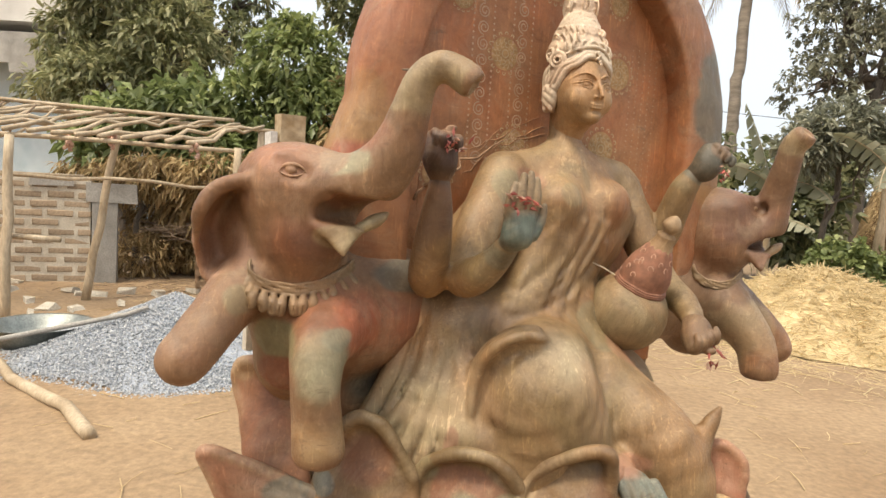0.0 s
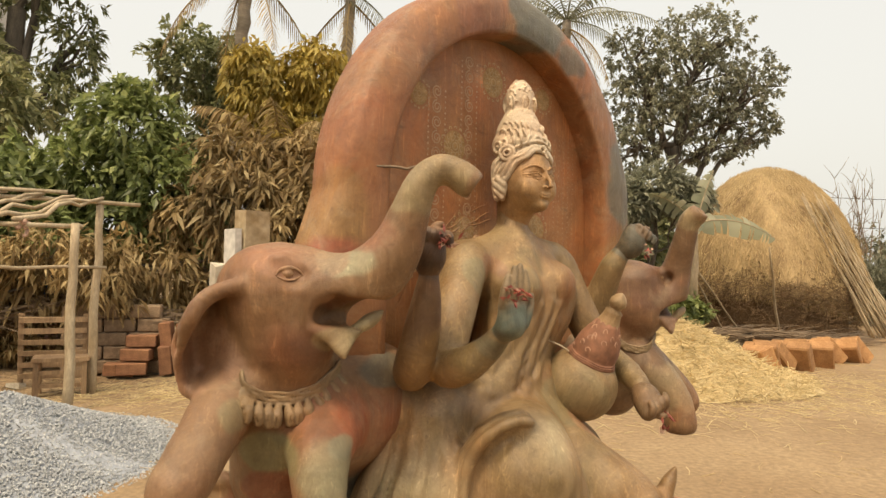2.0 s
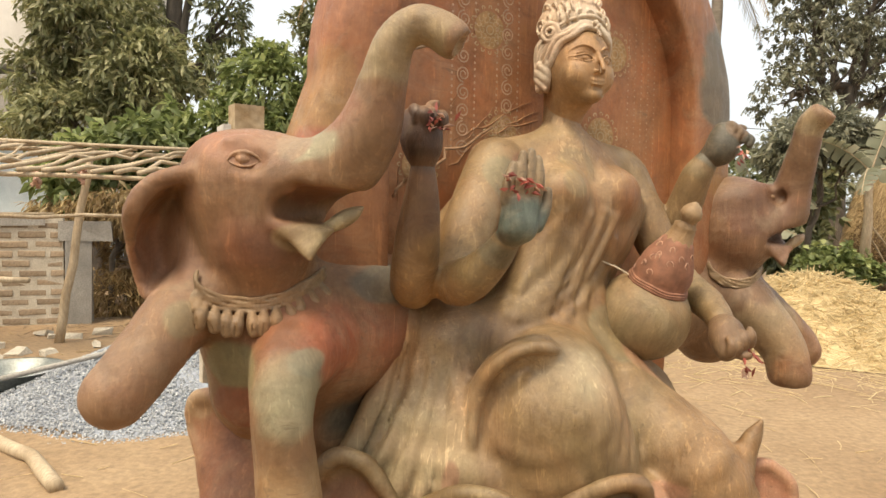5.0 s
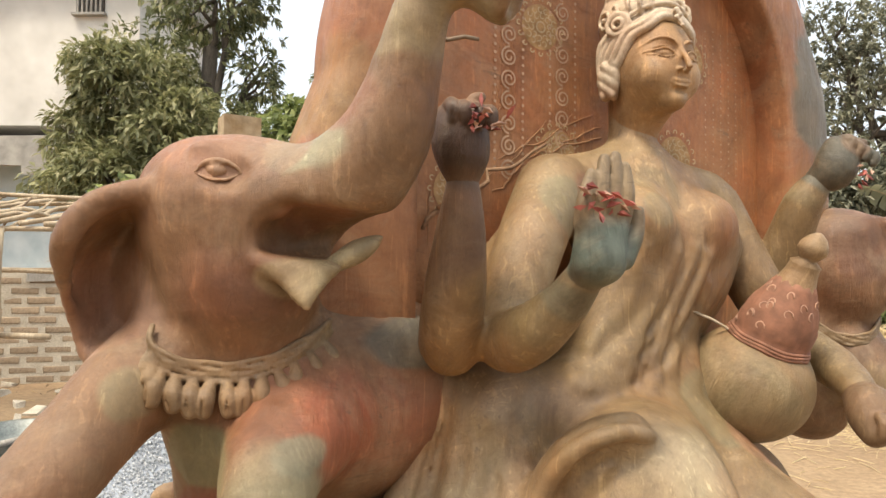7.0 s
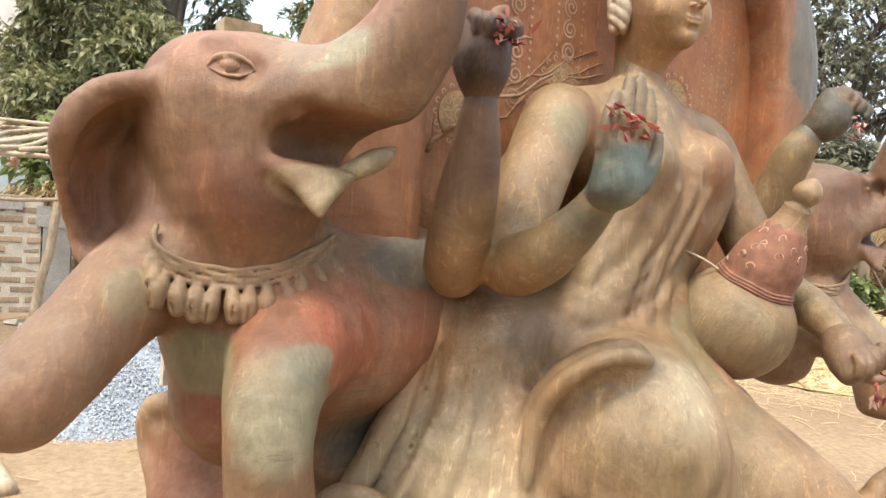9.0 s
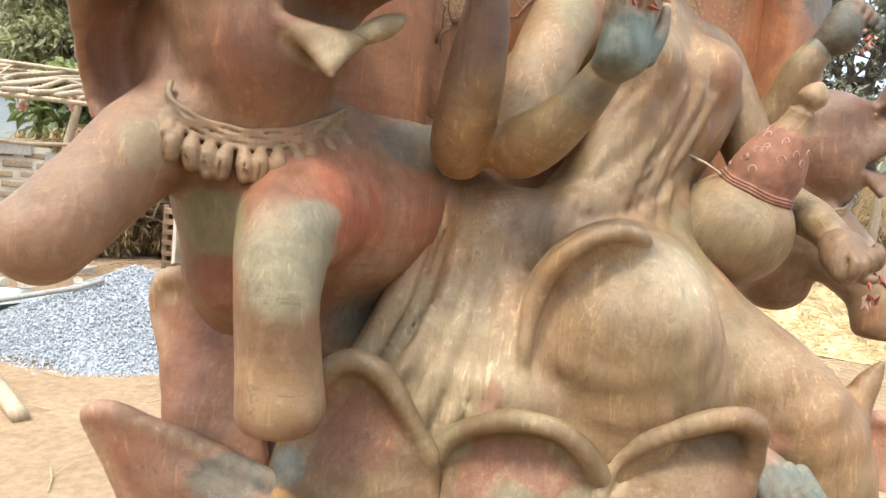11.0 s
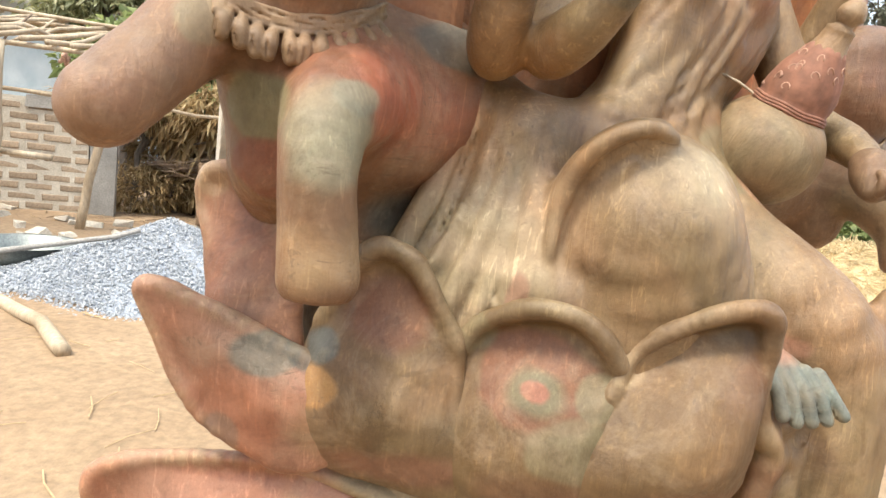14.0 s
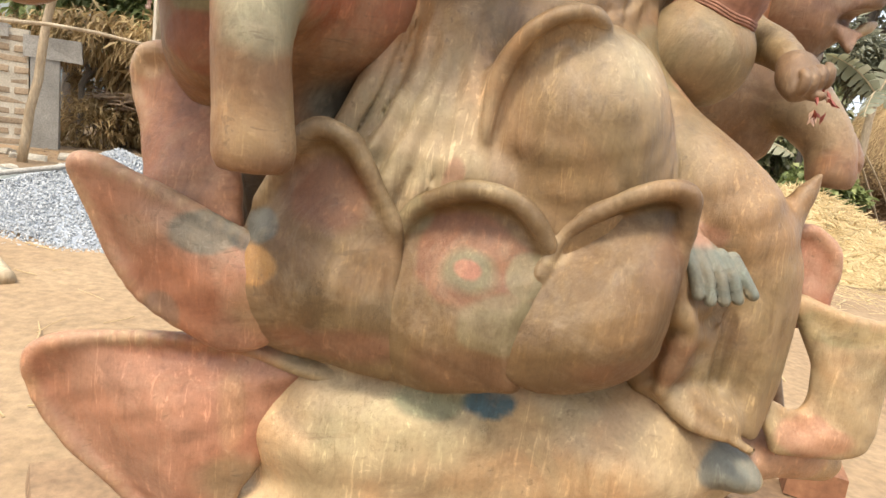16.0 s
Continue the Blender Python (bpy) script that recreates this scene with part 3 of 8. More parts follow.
    # skirt spreading beside the knee: a sheet with broad soft folds that fan out from the hip
    folds = ([(-0.248, 0.096, 1.317, 0.025), (-0.290, 0.097, 1.222, 0.027), (-0.326, 0.100, 1.141, 0.025), (-0.362, 0.112, 1.070, 0.022)],
             [(-0.238, 0.077, 1.299, 0.022), (-0.269, 0.052, 1.188, 0.024), (-0.304, 0.053, 1.104, 0.024), (-0.336, 0.070, 1.045, 0.022)],
             [(-0.226, 0.056, 1.278, 0.020), (-0.256, 0.030, 1.170, 0.021), (-0.292, 0.028, 1.075, 0.022), (-0.312, 0.040, 1.015, 0.022)],
             [(-0.214, 0.044, 1.262, 0.020), (-0.242, 0.012, 1.150, 0.022), (-0.272, 0.006, 1.052, 0.024), (-0.282, 0.018, 0.995, 0.024)],
             [(-0.200, 0.030, 1.246, 0.020), (-0.228, -0.006, 1.150, 0.022), (-0.248, -0.010, 1.045, 0.023), (-0.254, 0.002, 0.985, 0.024)],
             [(-0.196, 0.010, 1.222, 0.018), (-0.219, -0.020, 1.127, 0.020), (-0.228, -0.022, 1.040, 0.022), (-0.230, -0.010, 0.980, 0.022)])
    for row in folds:
        g.limb([(x + 0.030, y + 0.027, z - 0.004, r + 0.010) for x, y, z, r in row], 0.02)
    for n, row in enumerate(folds):
        g.limb([(x + 0.006, y + 0.005, z, r * (0.80, 0.62, 0.78, 0.56, 0.74, 0.62)[n]) for x, y, z, r in row], 0.006)
    for n, row in enumerate(folds[:5]):  # narrow tucks beside the broad folds
        nxt = folds[n + 1]
        g.limb([((a[0] + b[0]) / 2 + 0.012, (a[1] + b[1]) / 2 + 0.010, (a[2] + b[2]) / 2, 0.007 + 0.003 * (n % 2)) for a, b in zip(row, nxt)], 0.005)
    g.ball((-0.13, 0.07, 1.265), (0.12, 0.06, 0.05), 0.04)
    def skirt(x, y, z):
        px, pz = x + 0.21, 1.44 - z
        c = np.arctan2(px, np.maximum(pz, 0.02))
        w = np.clip((1.32 - z) / 0.08, 0, 1) * np.clip((z - 0.93) / 0.04, 0, 1) * np.clip((-0.17 - x) / 0.05, 0, 1)
        q = c + 0.05 * np.sin(9 * pz + 2)
        return w * (0.0020 * np.sin(q * 61 + 3 * np.sin(q * 23 + 6 * pz)) + 0.0014 * np.sin(q * 149 + 4 * np.sin(q * 37) + 8 * pz) * np.sin(13 * pz + 9 * c))
    g.ripple((-0.54, -0.12, 0.92), (-0.12, 0.16, 1.34), skirt)
    # rolled hem over the knee with the deep crease inside it
    hem = [(-0.212, -0.034, 1.050, 0.004), (-0.214, -0.040, 1.110, 0.008), (-0.216, -0.046, 1.160, 0.011), (-0.214, -0.056, 1.197, 0.013), (-0.209, -0.074, 1.228, 0.013), (-0.198, -0.093, 1.251, 0.013), (-0.178, -0.112, 1.267, 0.012), (-0.155, -0.125, 1.272, 0.010), (-0.130, -0.128, 1.267, 0.008), (-0.106, -0.118, 1.262, 0.005)]
    g.limb([(x + 0.024, y + 0.020, z - 0.008, 0.024) for x, y, z, r in hem[:-2]], 0.02)
    g.limb([(p[0] + 0.036, p[1] - 0.016, p[2] - 0.018, r) for p, r in zip(hem[0:6], (0.008, 0.012, 0.014, 0.013, 0.010, 0.004))], 0.012)
    g.limb([(-0.20, -0.01, 1.07, 0.04), (-0.17, -0.04, 1.02, 0.05), (-0.12, -0.07, 0.99, 0.06)], 0.03)
    g.limb(hem, 0.004)
    def smear(x, y, z):
        w = np.clip((-0.02 - y) / 0.03, 0, 1) * np.clip((1.24 - z) / 0.10, 0, 1) * np.clip((z - 0.90) / 0.05, 0, 1)
        q = 0.67 * x - 0.742 * y + 0.012 * np.sin(9 * z + 20 * x)
        return w * (0.0012 * np.sin(118 * q + 4 * np.sin(29 * q + 3 * z)) + 0.0009 * np.sin(263 * q + 5 * np.sin(41 * q) + 7 * z)) * (0.55 + 0.45 * np.sin(17 * z + 31 * q))
    g.ripple((-0.26, -0.30, 0.88), (0.12, 0.0, 1.24), smear)
    # shallow draped folds down the hanging leg
    for i in range(3):
        c = i / 2
        a, e = (0.115 + 0.075 * c, -0.222 - 0.03 * c, 0.93), (0.095 + 0.065 * c, -0.215 - 0.05 * c, 0.775 - 0.03 * c)
        g.limb([(*a, 0.002), ((a[0] + e[0]) / 2 - 0.004, (a[1] + e[1]) / 2 - 0.002, 0.85, 0.004), (*e, 0.005)], 0.022)
    # the hanging cloth's own lower hem, drawn out to a point
    g.limb([(0.060, -0.160, 0.80, 0.03), (0.085, -0.200, 0.785, 0.03), (0.120, -0.250, 0.760, 0.026)], 0.03)
    g.limb([(0.048, -0.187, 0.801, 0.010), (0.066, -0.215, 0.772, 0.013), (0.097, -0.256, 0.746, 0.014), (0.133, -0.295, 0.735, 0.009)], 0.014)
    g.ball((0.150, -0.225, 0.705), (0.09, 0.09, 0.045), 0.012, (0, 22, -35), cut=True)
    # ragged cloth edge that hangs beside the petals
    g.limb([(0.04, -0.15, 1.0, 0.03), (0.05, -0.16, 0.90, 0.03), (0.06, -0.15, 0.82, 0.03)], 0.03)
    g.limb([(-0.012, -0.205, 1.037, 0.008), (-0.007, -0.205, 0.984, 0.012), (0.016, -0.209, 0.933, 0.014), (0.045, -0.221, 0.889, 0.012), (0.041, -0.210, 0.846, 0.013), (0.040, -0.199, 0.799, 0.010)], 0.012)
    for a, e in (((0.000, -0.200, 1.01), (0.10, -0.12, 1.00)), ((0.004, -0.200, 0.965), (0.14, -0.14, 0.95)), ((0.024, -0.205, 0.92), (0.16, -0.15, 0.91)), ((0.042, -0.205, 0.875), (0.17, -0.16, 0.87)), ((0.044, -0.198, 0.835), (0.17, -0.17, 0.83))):
        g.limb([(*a, 0.014), ((a[0] + e[0]) / 2, (a[1] + e[1]) / 2 - 0.008, a[2], 0.026), (*e, 0.04)], 0.02)
    g.limb([(0.006, -0.190, 0.99, 0.006), (0.030, -0.196, 0.93, 0.008), (0.060, -0.205, 0.885, 0.007), (0.060, -0.195, 0.84, 0.006)], 0.008)
    g.limb([(0.270, -0.225, 1.120, 0.005), (0.261, -0.215, 1.090, 0.016), (0.241, -0.207, 1.049, 0.022), (0.215, -0.193, 1.010, 0.03)], 0.02)
    g.limb([(0.02, -0.13, 1.00, 0.04), (0.045, -0.175, 0.995, 0.030), (0.058, -0.200, 0.990, 0.024)], 0.02)
    # smear marks of the wet cloth
    g.ripple((-0.5, -0.3, 0.6), (0.6, 0.2, 1.32), lambda x, y, z: 0.0013 * np.sin(95 * x + 40 * y + 14 * np.sin(9 * z) + 6 * np.sin(13 * x)) * np.sin(17 * z + 9 * x + 4))
    v, f = g.skin(1)
    slips_and_shading = []
    slips_and_shading += [((0.06, 0.02, 1.60), (0.20, 0.2, 0.10), CREAM, 0.35)]
    slips_and_shading += [((-0.11, 0.02, 1.53), 0.045, OLIVE, 0.7), ((-0.05, 0.03, 1.56), 0.035, RED, 0.5), ((0.02, -0.02, 1.535), 0.035, OLIVE, 0.75)]
    slips_and_shading += [((0.16, -0.01, 1.51), 0.05, RED, 0.40, 0.5), ((0.06, 0.04, 1.55), 0.05, OLIVE, 0.4)]
    slips_and_shading += [((-0.220, -0.14, 1.468), (0.06, 0.05, 0.042), TEAL, 0.95, 0.5), ((-0.222, -0.11, 1.418), (0.03, 0.035, 0.028), (0.13, 0.12, 0.085), 0.7)]
    slips_and_shading += [((-0.300, -0.01, 1.50), (0.07, 0.10, 0.18), (0.17, 0.088, 0.052), 0.95, 0.6), ((-0.306, -0.03, 1.57), (0.08, 0.08, 0.06), (0.14, 0.076, 0.044), 0.95, 0.7), ((-0.320, -0.04, 1.568), (0.075, 0.09, 0.042), (0.055, 0.050, 0.048), 0.85, 0.5)]
    slips_and_shading += [((0.392, -0.04, 1.618), (0.05, 0.06, 0.045), SLATE, 0.9), ((0.376, 0.0, 1.57), 0.035, OLIVE, 0.5)]
    slips_and_shading += [((-0.13, 0.0, 1.44), 0.05, CREAM, 0.4), ((-0.26, 0.0, 1.38), 0.09, OCHRE, 0.3)]
    slips_and_shading += [((0.254, -0.17, 1.255), 0.045, (0.20, 0.10, 0.065), 0.7)]
    slips_and_shading += [((-0.29, 0.02, 1.10), (0.16, 0.16, 0.20), (0.47, 0.37, 0.255), 0.85, 0.5), ((-0.30, 0.0, 1.24), (0.08, 0.1, 0.08), OCHRE, 0.35)]
    # knee-top highlight painted in as a soft pale patch, plain brown below it
    slips_and_shading += [((-0.08, -0.15, 1.22), (0.09, 0.10, 0.07), (0.43, 0.34, 0.24), 0.85, 0.8), ((-0.20, -0.12, 1.05), (0.03, 0.1, 0.13), RED, 0.3, 0.6), ((-0.245, -0.08, 1.04), (0.012, 0.1, 0.06), PINK, 0.8), ((-0.10, -0.20, 1.02), (0.14, 0.1, 0.10), (0.24, 0.165, 0.09), 0.6, 0.5), ((-0.12, 0.02, 1.275), (0.10, 0.1, 0.035), (0.22, 0.14, 0.085), 0.6, 0.6)]
    slips_and_shading += [((0.20, -0.08, 1.10), (0.15, 0.15, 0.13), CREAM, 0.4, 0.5), ((0.30, -0.14, 0.80), (0.14, 0.14, 0.22), CREAM, 0.55, 0.5)]
    slips_and_shading += [((0.10, -0.03, 1.25), 0.06, OLIVE, 0.7), ((0.15, 0.0, 1.27), 0.05, SLATE, 0.5), ((0.15, -0.05, 1.20), 0.05, PINK, 0.5)]
    slips_and_shading += [((0.06, -0.20, 1.015), (0.05, 0.06, 0.03), PINK, 0.8)]
    slips_and_shading += [((0.045, -0.21, 0.85), (0.035, 0.05, 0.06), (0.25, 0.125, 0.08), 0.7, 0.5), ((0.02, -0.19, 0.92), (0.03, 0.05, 0.04), CREAM, 0.6), ((0.06, -0.2, 0.76), (0.06, 0.05, 0.05), (0.38, 0.30, 0.2), 0.7), ((-0.30, -0.02, 1.03), 0.03, PINK, 0.7), ((0.33, 0.03, 1.34), 0.06, CREAM, 0.6)]
    col = tones(v, BROWN, slips_and_shading, 1.0)
    # head at a finer grain
    q = Clay((0.02, -0.05, 1.63), (0.156, 0.15, 1.86), 0.0016)
    hx = 0.088
    q.limb([(hx, 0.10, 1.62, 0.037), (hx, 0.10, 1.66, 0.035), (hx, 0.09, 1.70, 0.037)], 0.02)
    q.ball((hx, 0.078, 1.787), (0.054, 0.068, 0.062), 0.02).ball((hx, 0.058, 1.752), (0.0485, 0.0535, 0.0545), 0.03)
    q.ball((hx, 0.020, 1.710), (0.016, 0.014, 0.013), 0.022)
    for sx in (-1, 1):
        q.ball((hx + sx * 0.0245, 0.026, 1.744), (0.019, 0.018, 0.020), 0.02)
        q.ball((hx + sx * 0.020, q.near(hx + sx * 0.020, 1.777) - 0.004, 1.777), (0.020, 0.0085, 0.0092), 0.008, (0, sx * 8, sx * 20), cut=True)
    def on(x, z, d=0.0):
        return (hx + x, q.near(hx + x, z) - d, z)
    brows, lids = [], []
    for sx in (-1, 1):
        brows.append([(*on(sx * 0.006, 1.7845, 0.0002), 0.0018), (*on(sx * 0.014, 1.7905, 0.0014), 0.0024), (*on(sx * 0.026, 1.7935, 0.0014), 0.0023), (*on(sx * 0.037, 1.7895, 0.0010), 0.0018), (*on(sx * 0.045, 1.7825, 0), 0.0010)])
        lids.append([(*on(sx * 0.0095, 1.7705, 0.0002), 0.0014), (*on(sx * 0.016, 1.7762, 0.0034), 0.0018), (*on(sx * 0.024, 1.7782, 0.0036), 0.0019), (*on(sx * 0.033, 1.7755, 0.0024), 0.0017), (*on(sx * 0.0445, 1.7745, 0.0004), 0.0010)])
        lids.append([(*on(sx * 0.0100, 1.7695, 0.0002), 0.0010), (*on(sx * 0.017, 1.7662, 0.0022), 0.0013), (*on(sx * 0.025, 1.7652, 0.0022), 0.0013), (*on(sx * 0.035, 1.7690, 0.0008), 0.0010), (*on(sx * 0.043, 1.7705, 0.0003), 0.0008)])
        brows.append([(*on(sx * 0.011, 1.7790, 0.0), 0.0008), (*on(sx * 0.023, 1.7822, 0.0002), 0.0010), (*on(sx * 0.036, 1.7795, 0.0), 0.0008)])
    eyes = [on(sx * 0.0215, 1.7715, -0.0046) for sx in (-1, 1)]
    for sx, e in zip((-1, 1), eyes):
        q.ball(e, (0.0135, 0.0085, 0.0072), 0.0008, (0, 0, sx * 18))
    for e in brows:
        q.limb([(a, b - 0.0006, c, r * 0.8) for a, b, c, r in e], 0.0016)
    for e in lids:
        q.limb([(a, b - 0.0008, c, r * 0.9) for a, b, c, r in e], 0.0007)
    # straight narrow nose, small smiling mouth
    q.limb([(*on(0, 1.7880, -0.004), 0.0040), (*on(0, 1.776, 0.0020), 0.0032), (*on(0, 1.762, 0.0075), 0.0036), (*on(0, 1.7505, 0.0130), 0.0042)], 0.005)
    for sx in (-1, 1):
        q.ball((hx + sx * 0.0062, -0.0005, 1.7490), (0.0036, 0.0056, 0.0034), 0.003)
        q.ball((hx + sx * 0.0042, -0.003, 1.7445), (0.0024, 0.0044, 0.0020), 0.001, cut=True)
    lip = [on(x, 1.7335) for x in (-0.0165, -0.009, 0.0, 0.009, 0.0165)]
    q.limb([(lip[0][0], lip[0][1] + 0.0005, 1.7345, 0.0012), (lip[1][0], lip[1][1] - 0.0008, 1.7348, 0.0022), (lip[2][0], lip[2][1] - 0.0014, 1.7340, 0.0025), (lip[3][0], lip[3][1] - 0.0008, 1.7348, 0.0022), (lip[4][0], lip[4][1] + 0.0005, 1.7345, 0.0012)], 0.003)
    q.limb([(lip[0][0] + 0.004, lip[0][1] + 0.001, 1.7318, 0.0012), (lip[1][0] + 0.001, lip[1][1] + 0.0002, 1.7288, 0.0024), (lip[2][0], lip[2][1] - 0.0008, 1.7280, 0.0030), (lip[3][0] - 0.001, lip[3][1] + 0.0002, 1.7288, 0.0024), (lip[4][0] - 0.004, lip[4][1] + 0.001, 1.7318, 0.0012)], 0.003)
    q.limb([(lip[0][0] - 0.002, lip[0][1] - 0.001, 1.7352, 0.0014), (lip[1][0], lip[1][1] - 0.0030, 1.7318, 0.0014), (lip[2][0], lip[2][1] - 0.0042, 1.7310, 0.0015), (lip[3][0], lip[3][1] - 0.0030, 1.7318, 0.0014), (lip[4][0] + 0.002, lip[4][1] - 0.001, 1.7352, 0.0012)], 0.0008, cut=True)
    q.ball((hx, lip[2][1] + 0.0005, 1.7225), (0.009, 0.003, 0.0025), 0.006, cut=True)
    fv, ff = q.skin(0)
    fc = tones(fv, (0.36, 0.225, 0.115), [((hx, 0.0, 1.77), (0.06, 0.05, 0.07), (0.37, 0.25, 0.14), 0.5, 0.6), ((hx, 0.05, 1.69), (0.06, 0.06, 0.03), (0.30, 0.19, 0.10), 0.5)], 2.0)
    # wavy hair swept back from the parting to a ringlet below the ear
    q = Clay((-0.02, -0.05, 1.66), (0.19, 0.17, 2.02), 0.0018)
    hc3, hr3 = Vector((hx, 0.080, 1.785)), Vector((0.0575, 0.0725, 0.0655))
    def scalp(x, y, z, d):
        p = Vector((x, y, z)) - hc3
        n = math.sqrt(sum((p[k] / hr3[k]) ** 2 for k in range(3)))
        return tuple(hc3 + p * ((1 + d) / n))
    for sx in (-1, 1):
        for i in range(6):
            c = i / 5
            rr = (0.0062, 0.0050, 0.0058)[i % 3]
            w = 0.0060
            row = [(sx * 0.001, 0.012 + 0.034 * c, 1.838 + 0.012 * c), (sx * 0.020, 0.014 + 0.036 * c, 1.838 + 0.010 * c + w * math.sin(i * 0.7)), (sx * 0.037, 0.026 + 0.040 * c, 1.816 + 0.020 * c - w * math.sin(i * 0.7 + 0.6)),
                   (sx * 0.047, 0.044 + 0.040 * c, 1.793 + 0.022 * c + w * math.sin(i * 0.7 + 1.2)), (sx * 0.053, 0.062 + 0.034 * c, 1.774 + 0.018 * c - w * math.sin(i * 0.7 + 2)), (sx * 0.056, 0.078 + 0.022 * c, 1.758 + 0.008 * c)]
            q.limb([(*scalp(hx + a, b, z, (0.045, 0.110, 0.070)[i % 3]), rr) for a, b, z in row], 0.0004)
        for i in range(4):
            a0 = i * 1.57
            q.limb([(hx + sx * (0.058 + 0.006 * math.sin(a0 + u * 1.1)), 0.080 + 0.014 * math.cos(a0 + u * 1.1) * (1 - 0.08 * u), 1.768 - 0.0105 * u, 0.0078 - 0.0005 * u) for u in range(5)], 0.0010)
        q.ball((hx + sx * 0.056, 0.082, 1.752), (0.012, 0.020, 0.022), 0.006)
    # crown: band, tiara, neck, bulb
    q.ball((hx, 0.085, 1.845), (0.058, 0.058, 0.040), 0.004)
    q.limb([(hx, 0.085, 1.86, 0.052), (hx + 0.003, 0.088, 1.90, 0.036), (hx + 0.005, 0.09, 1.915, 0.027)], 0.008)
    q.ball((hx + 0.006, 0.09, 1.945), (0.034, 0.026, 0.046), 0.006)
    for i in range(1, 12):
        a = radians(-15 + 17.5 * i)
        c = (hx - 0.060 * math.cos(a), 0.090 - 0.060 * math.sin(a), 1.838 + 0.012 * max(0, math.sin(a)))
        yaw = 90 - math.degrees(a)
        q.ring(c, 0.0105, 0.0028, (0, 0, yaw), 0.001)
        q.ball(c, 0.004, 0.002)
        c2 = (hx - 0.052 * math.cos(a + 0.15), 0.090 - 0.052 * math.sin(a + 0.15), 1.866)
        q.ring(c2, 0.0100, 0.0026, (-20, 0, yaw), 0.001)
        c3 = (hx + 0.002 - 0.043 * math.cos(a), 0.085 - 0.043 * math.sin(a), 1.884)
        q.ring(c3, 0.0080, 0.0024, (-25, 0, yaw), 0.001)
        q.ball((hx - 0.062 * math.cos(a), 0.090 - 0.062 * math.sin(a), 1.825 + 0.014 * max(0, math.sin(a))), 0.0036, 0.002)
    for sx in (-1, 1):
        q.ring((hx + sx * 0.060, 0.058, 1.822), 0.015, 0.004, (0, 0, sx * 62)).ring((hx + sx * 0.062, 0.056, 1.822), 0.007, 0.003, (0, 0, sx * 62))
    def bulb(yaw, z, out=0.0):  # a place on the bulb, by its turn from the front
        k = math.sqrt(max(0.05, 1 - ((z - 1.945) / 0.046) ** 2))
        dx, dy = math.sin(radians(yaw)), -math.cos(radians(yaw))
        d = k / math.sqrt((dx / 0.034) ** 2 + (dy / 0.026) ** 2) + out
        return (hx + 0.006 + dx * d, 0.09 + dy * d, z)
    for yaw in (-100, -42, 16, 74):
        for r, w in ((0.0200, 0.0022), (0.0140, 0.0020), (0.0080, 0.0020), (0.003, 0.0022)):
            q.ring(bulb(yaw, 1.938, -0.0020 - 6 * r * r), r, w, (0, 0, yaw), 0.001)
        for i in range(11):
            a = 2 * math.pi * i / 11
            q.ball(bulb(yaw + 42 * math.cos(a), 1.940 + 0.027 * math.sin(a), 0.0005), 0.0030, 0.001)
        for dz, rr in ((0.030, 0.007), (0.040, 0.005)):
            q.ring(bulb(yaw + 12, 1.945 + dz, -0.001), rr, 0.0018, (-30, 0, yaw), 0.001)
    for i in range(14):
        a = radians(25.7 * i)
        for up, out, r in ((1.884, 0.0460, 0.0095), (1.900, 0.0385, 0.0080), (1.914, 0.0315, 0.0060)):
            q.ring((hx + 0.004 + out * math.sin(a + up * 40), 0.088 - out * math.cos(a + up * 40), up), r, 0.0024, (-22, 0, math.degrees(a + up * 40)), 0.001)
            q.ball((hx + 0.004 + out * math.sin(a + up * 40), 0.088 - out * math.cos(a + up * 40), up), 0.0030, 0.001)
    for i in range(5):
        q.ball((hx + 0.004 * math.sin(i * 2.2), 0.013 - 0.0022 * i, 1.836 - 0.006 * i), 0.0048 - 0.0004 * i, 0.002)
    q.limb([(hx - 0.058, 0.056, 1.826, 0.0030), (hx - 0.036, 0.034, 1.842, 0.0030), (hx, 0.024, 1.850, 0.0032), (hx + 0.036, 0.034, 1.842, 0.0030), (hx + 0.058, 0.056, 1.826, 0.0030)], 0.0015)
    wv, wf = q.skin(0)
    wc = tones(wv, WHITE, [((hx + 0.05, 0.08, 1.75), 0.05, CREAM, 0.4), ((hx - 0.055, 0.08, 1.725), (0.03, 0.03, 0.02), (0.33, 0.20, 0.13), 0.7, 0.6), ((hx - 0.04, 0.02, 1.80), (0.02, 0.03, 0.03), (0.45, 0.36, 0.27), 0.5, 0.6)], 4.0)
    hv, hf = np.concatenate([fv, wv]), np.concatenate([ff, wf + len(fv)])
    hc = np.concatenate([fc, wc])
    low = np.clip((hv[:, 2] - 1.66) / 0.05, 0, 1) * 0.10
    hv[:, 0], hv[:, 1] = hx + (hv[:, 0] - hx) * (1 + low), 0.085 + (hv[:, 1] - 0.085) * (1 + low)
    hv[:, 2] -= np.clip((1.80 - hv[:, 2]) / 0.08, 0, 1) * np.clip((hv[:, 2] - 1.66) / 0.04, 0, 1) * 0.006
    # the head looks a little aside, and the crown stands tall
    hv[:, 2] += np.where(hv[:, 2] > 1.83, (hv[:, 2] - 1.83) * 0.10, 0) - 0.010
    turn = np.clip((hv[:, 2] - 1.63) / 0.05, 0, 1) * radians(-7)
    dx, dy = hv[:, 0] - hx, hv[:, 1] - 0.085
    hv[:, 0], hv[:, 1] = hx + dx * np.cos(turn) - dy * np.sin(turn), 0.085 + dx * np.sin(turn) + dy * np.cos(turn)
    # four palms and fists
    fists = []
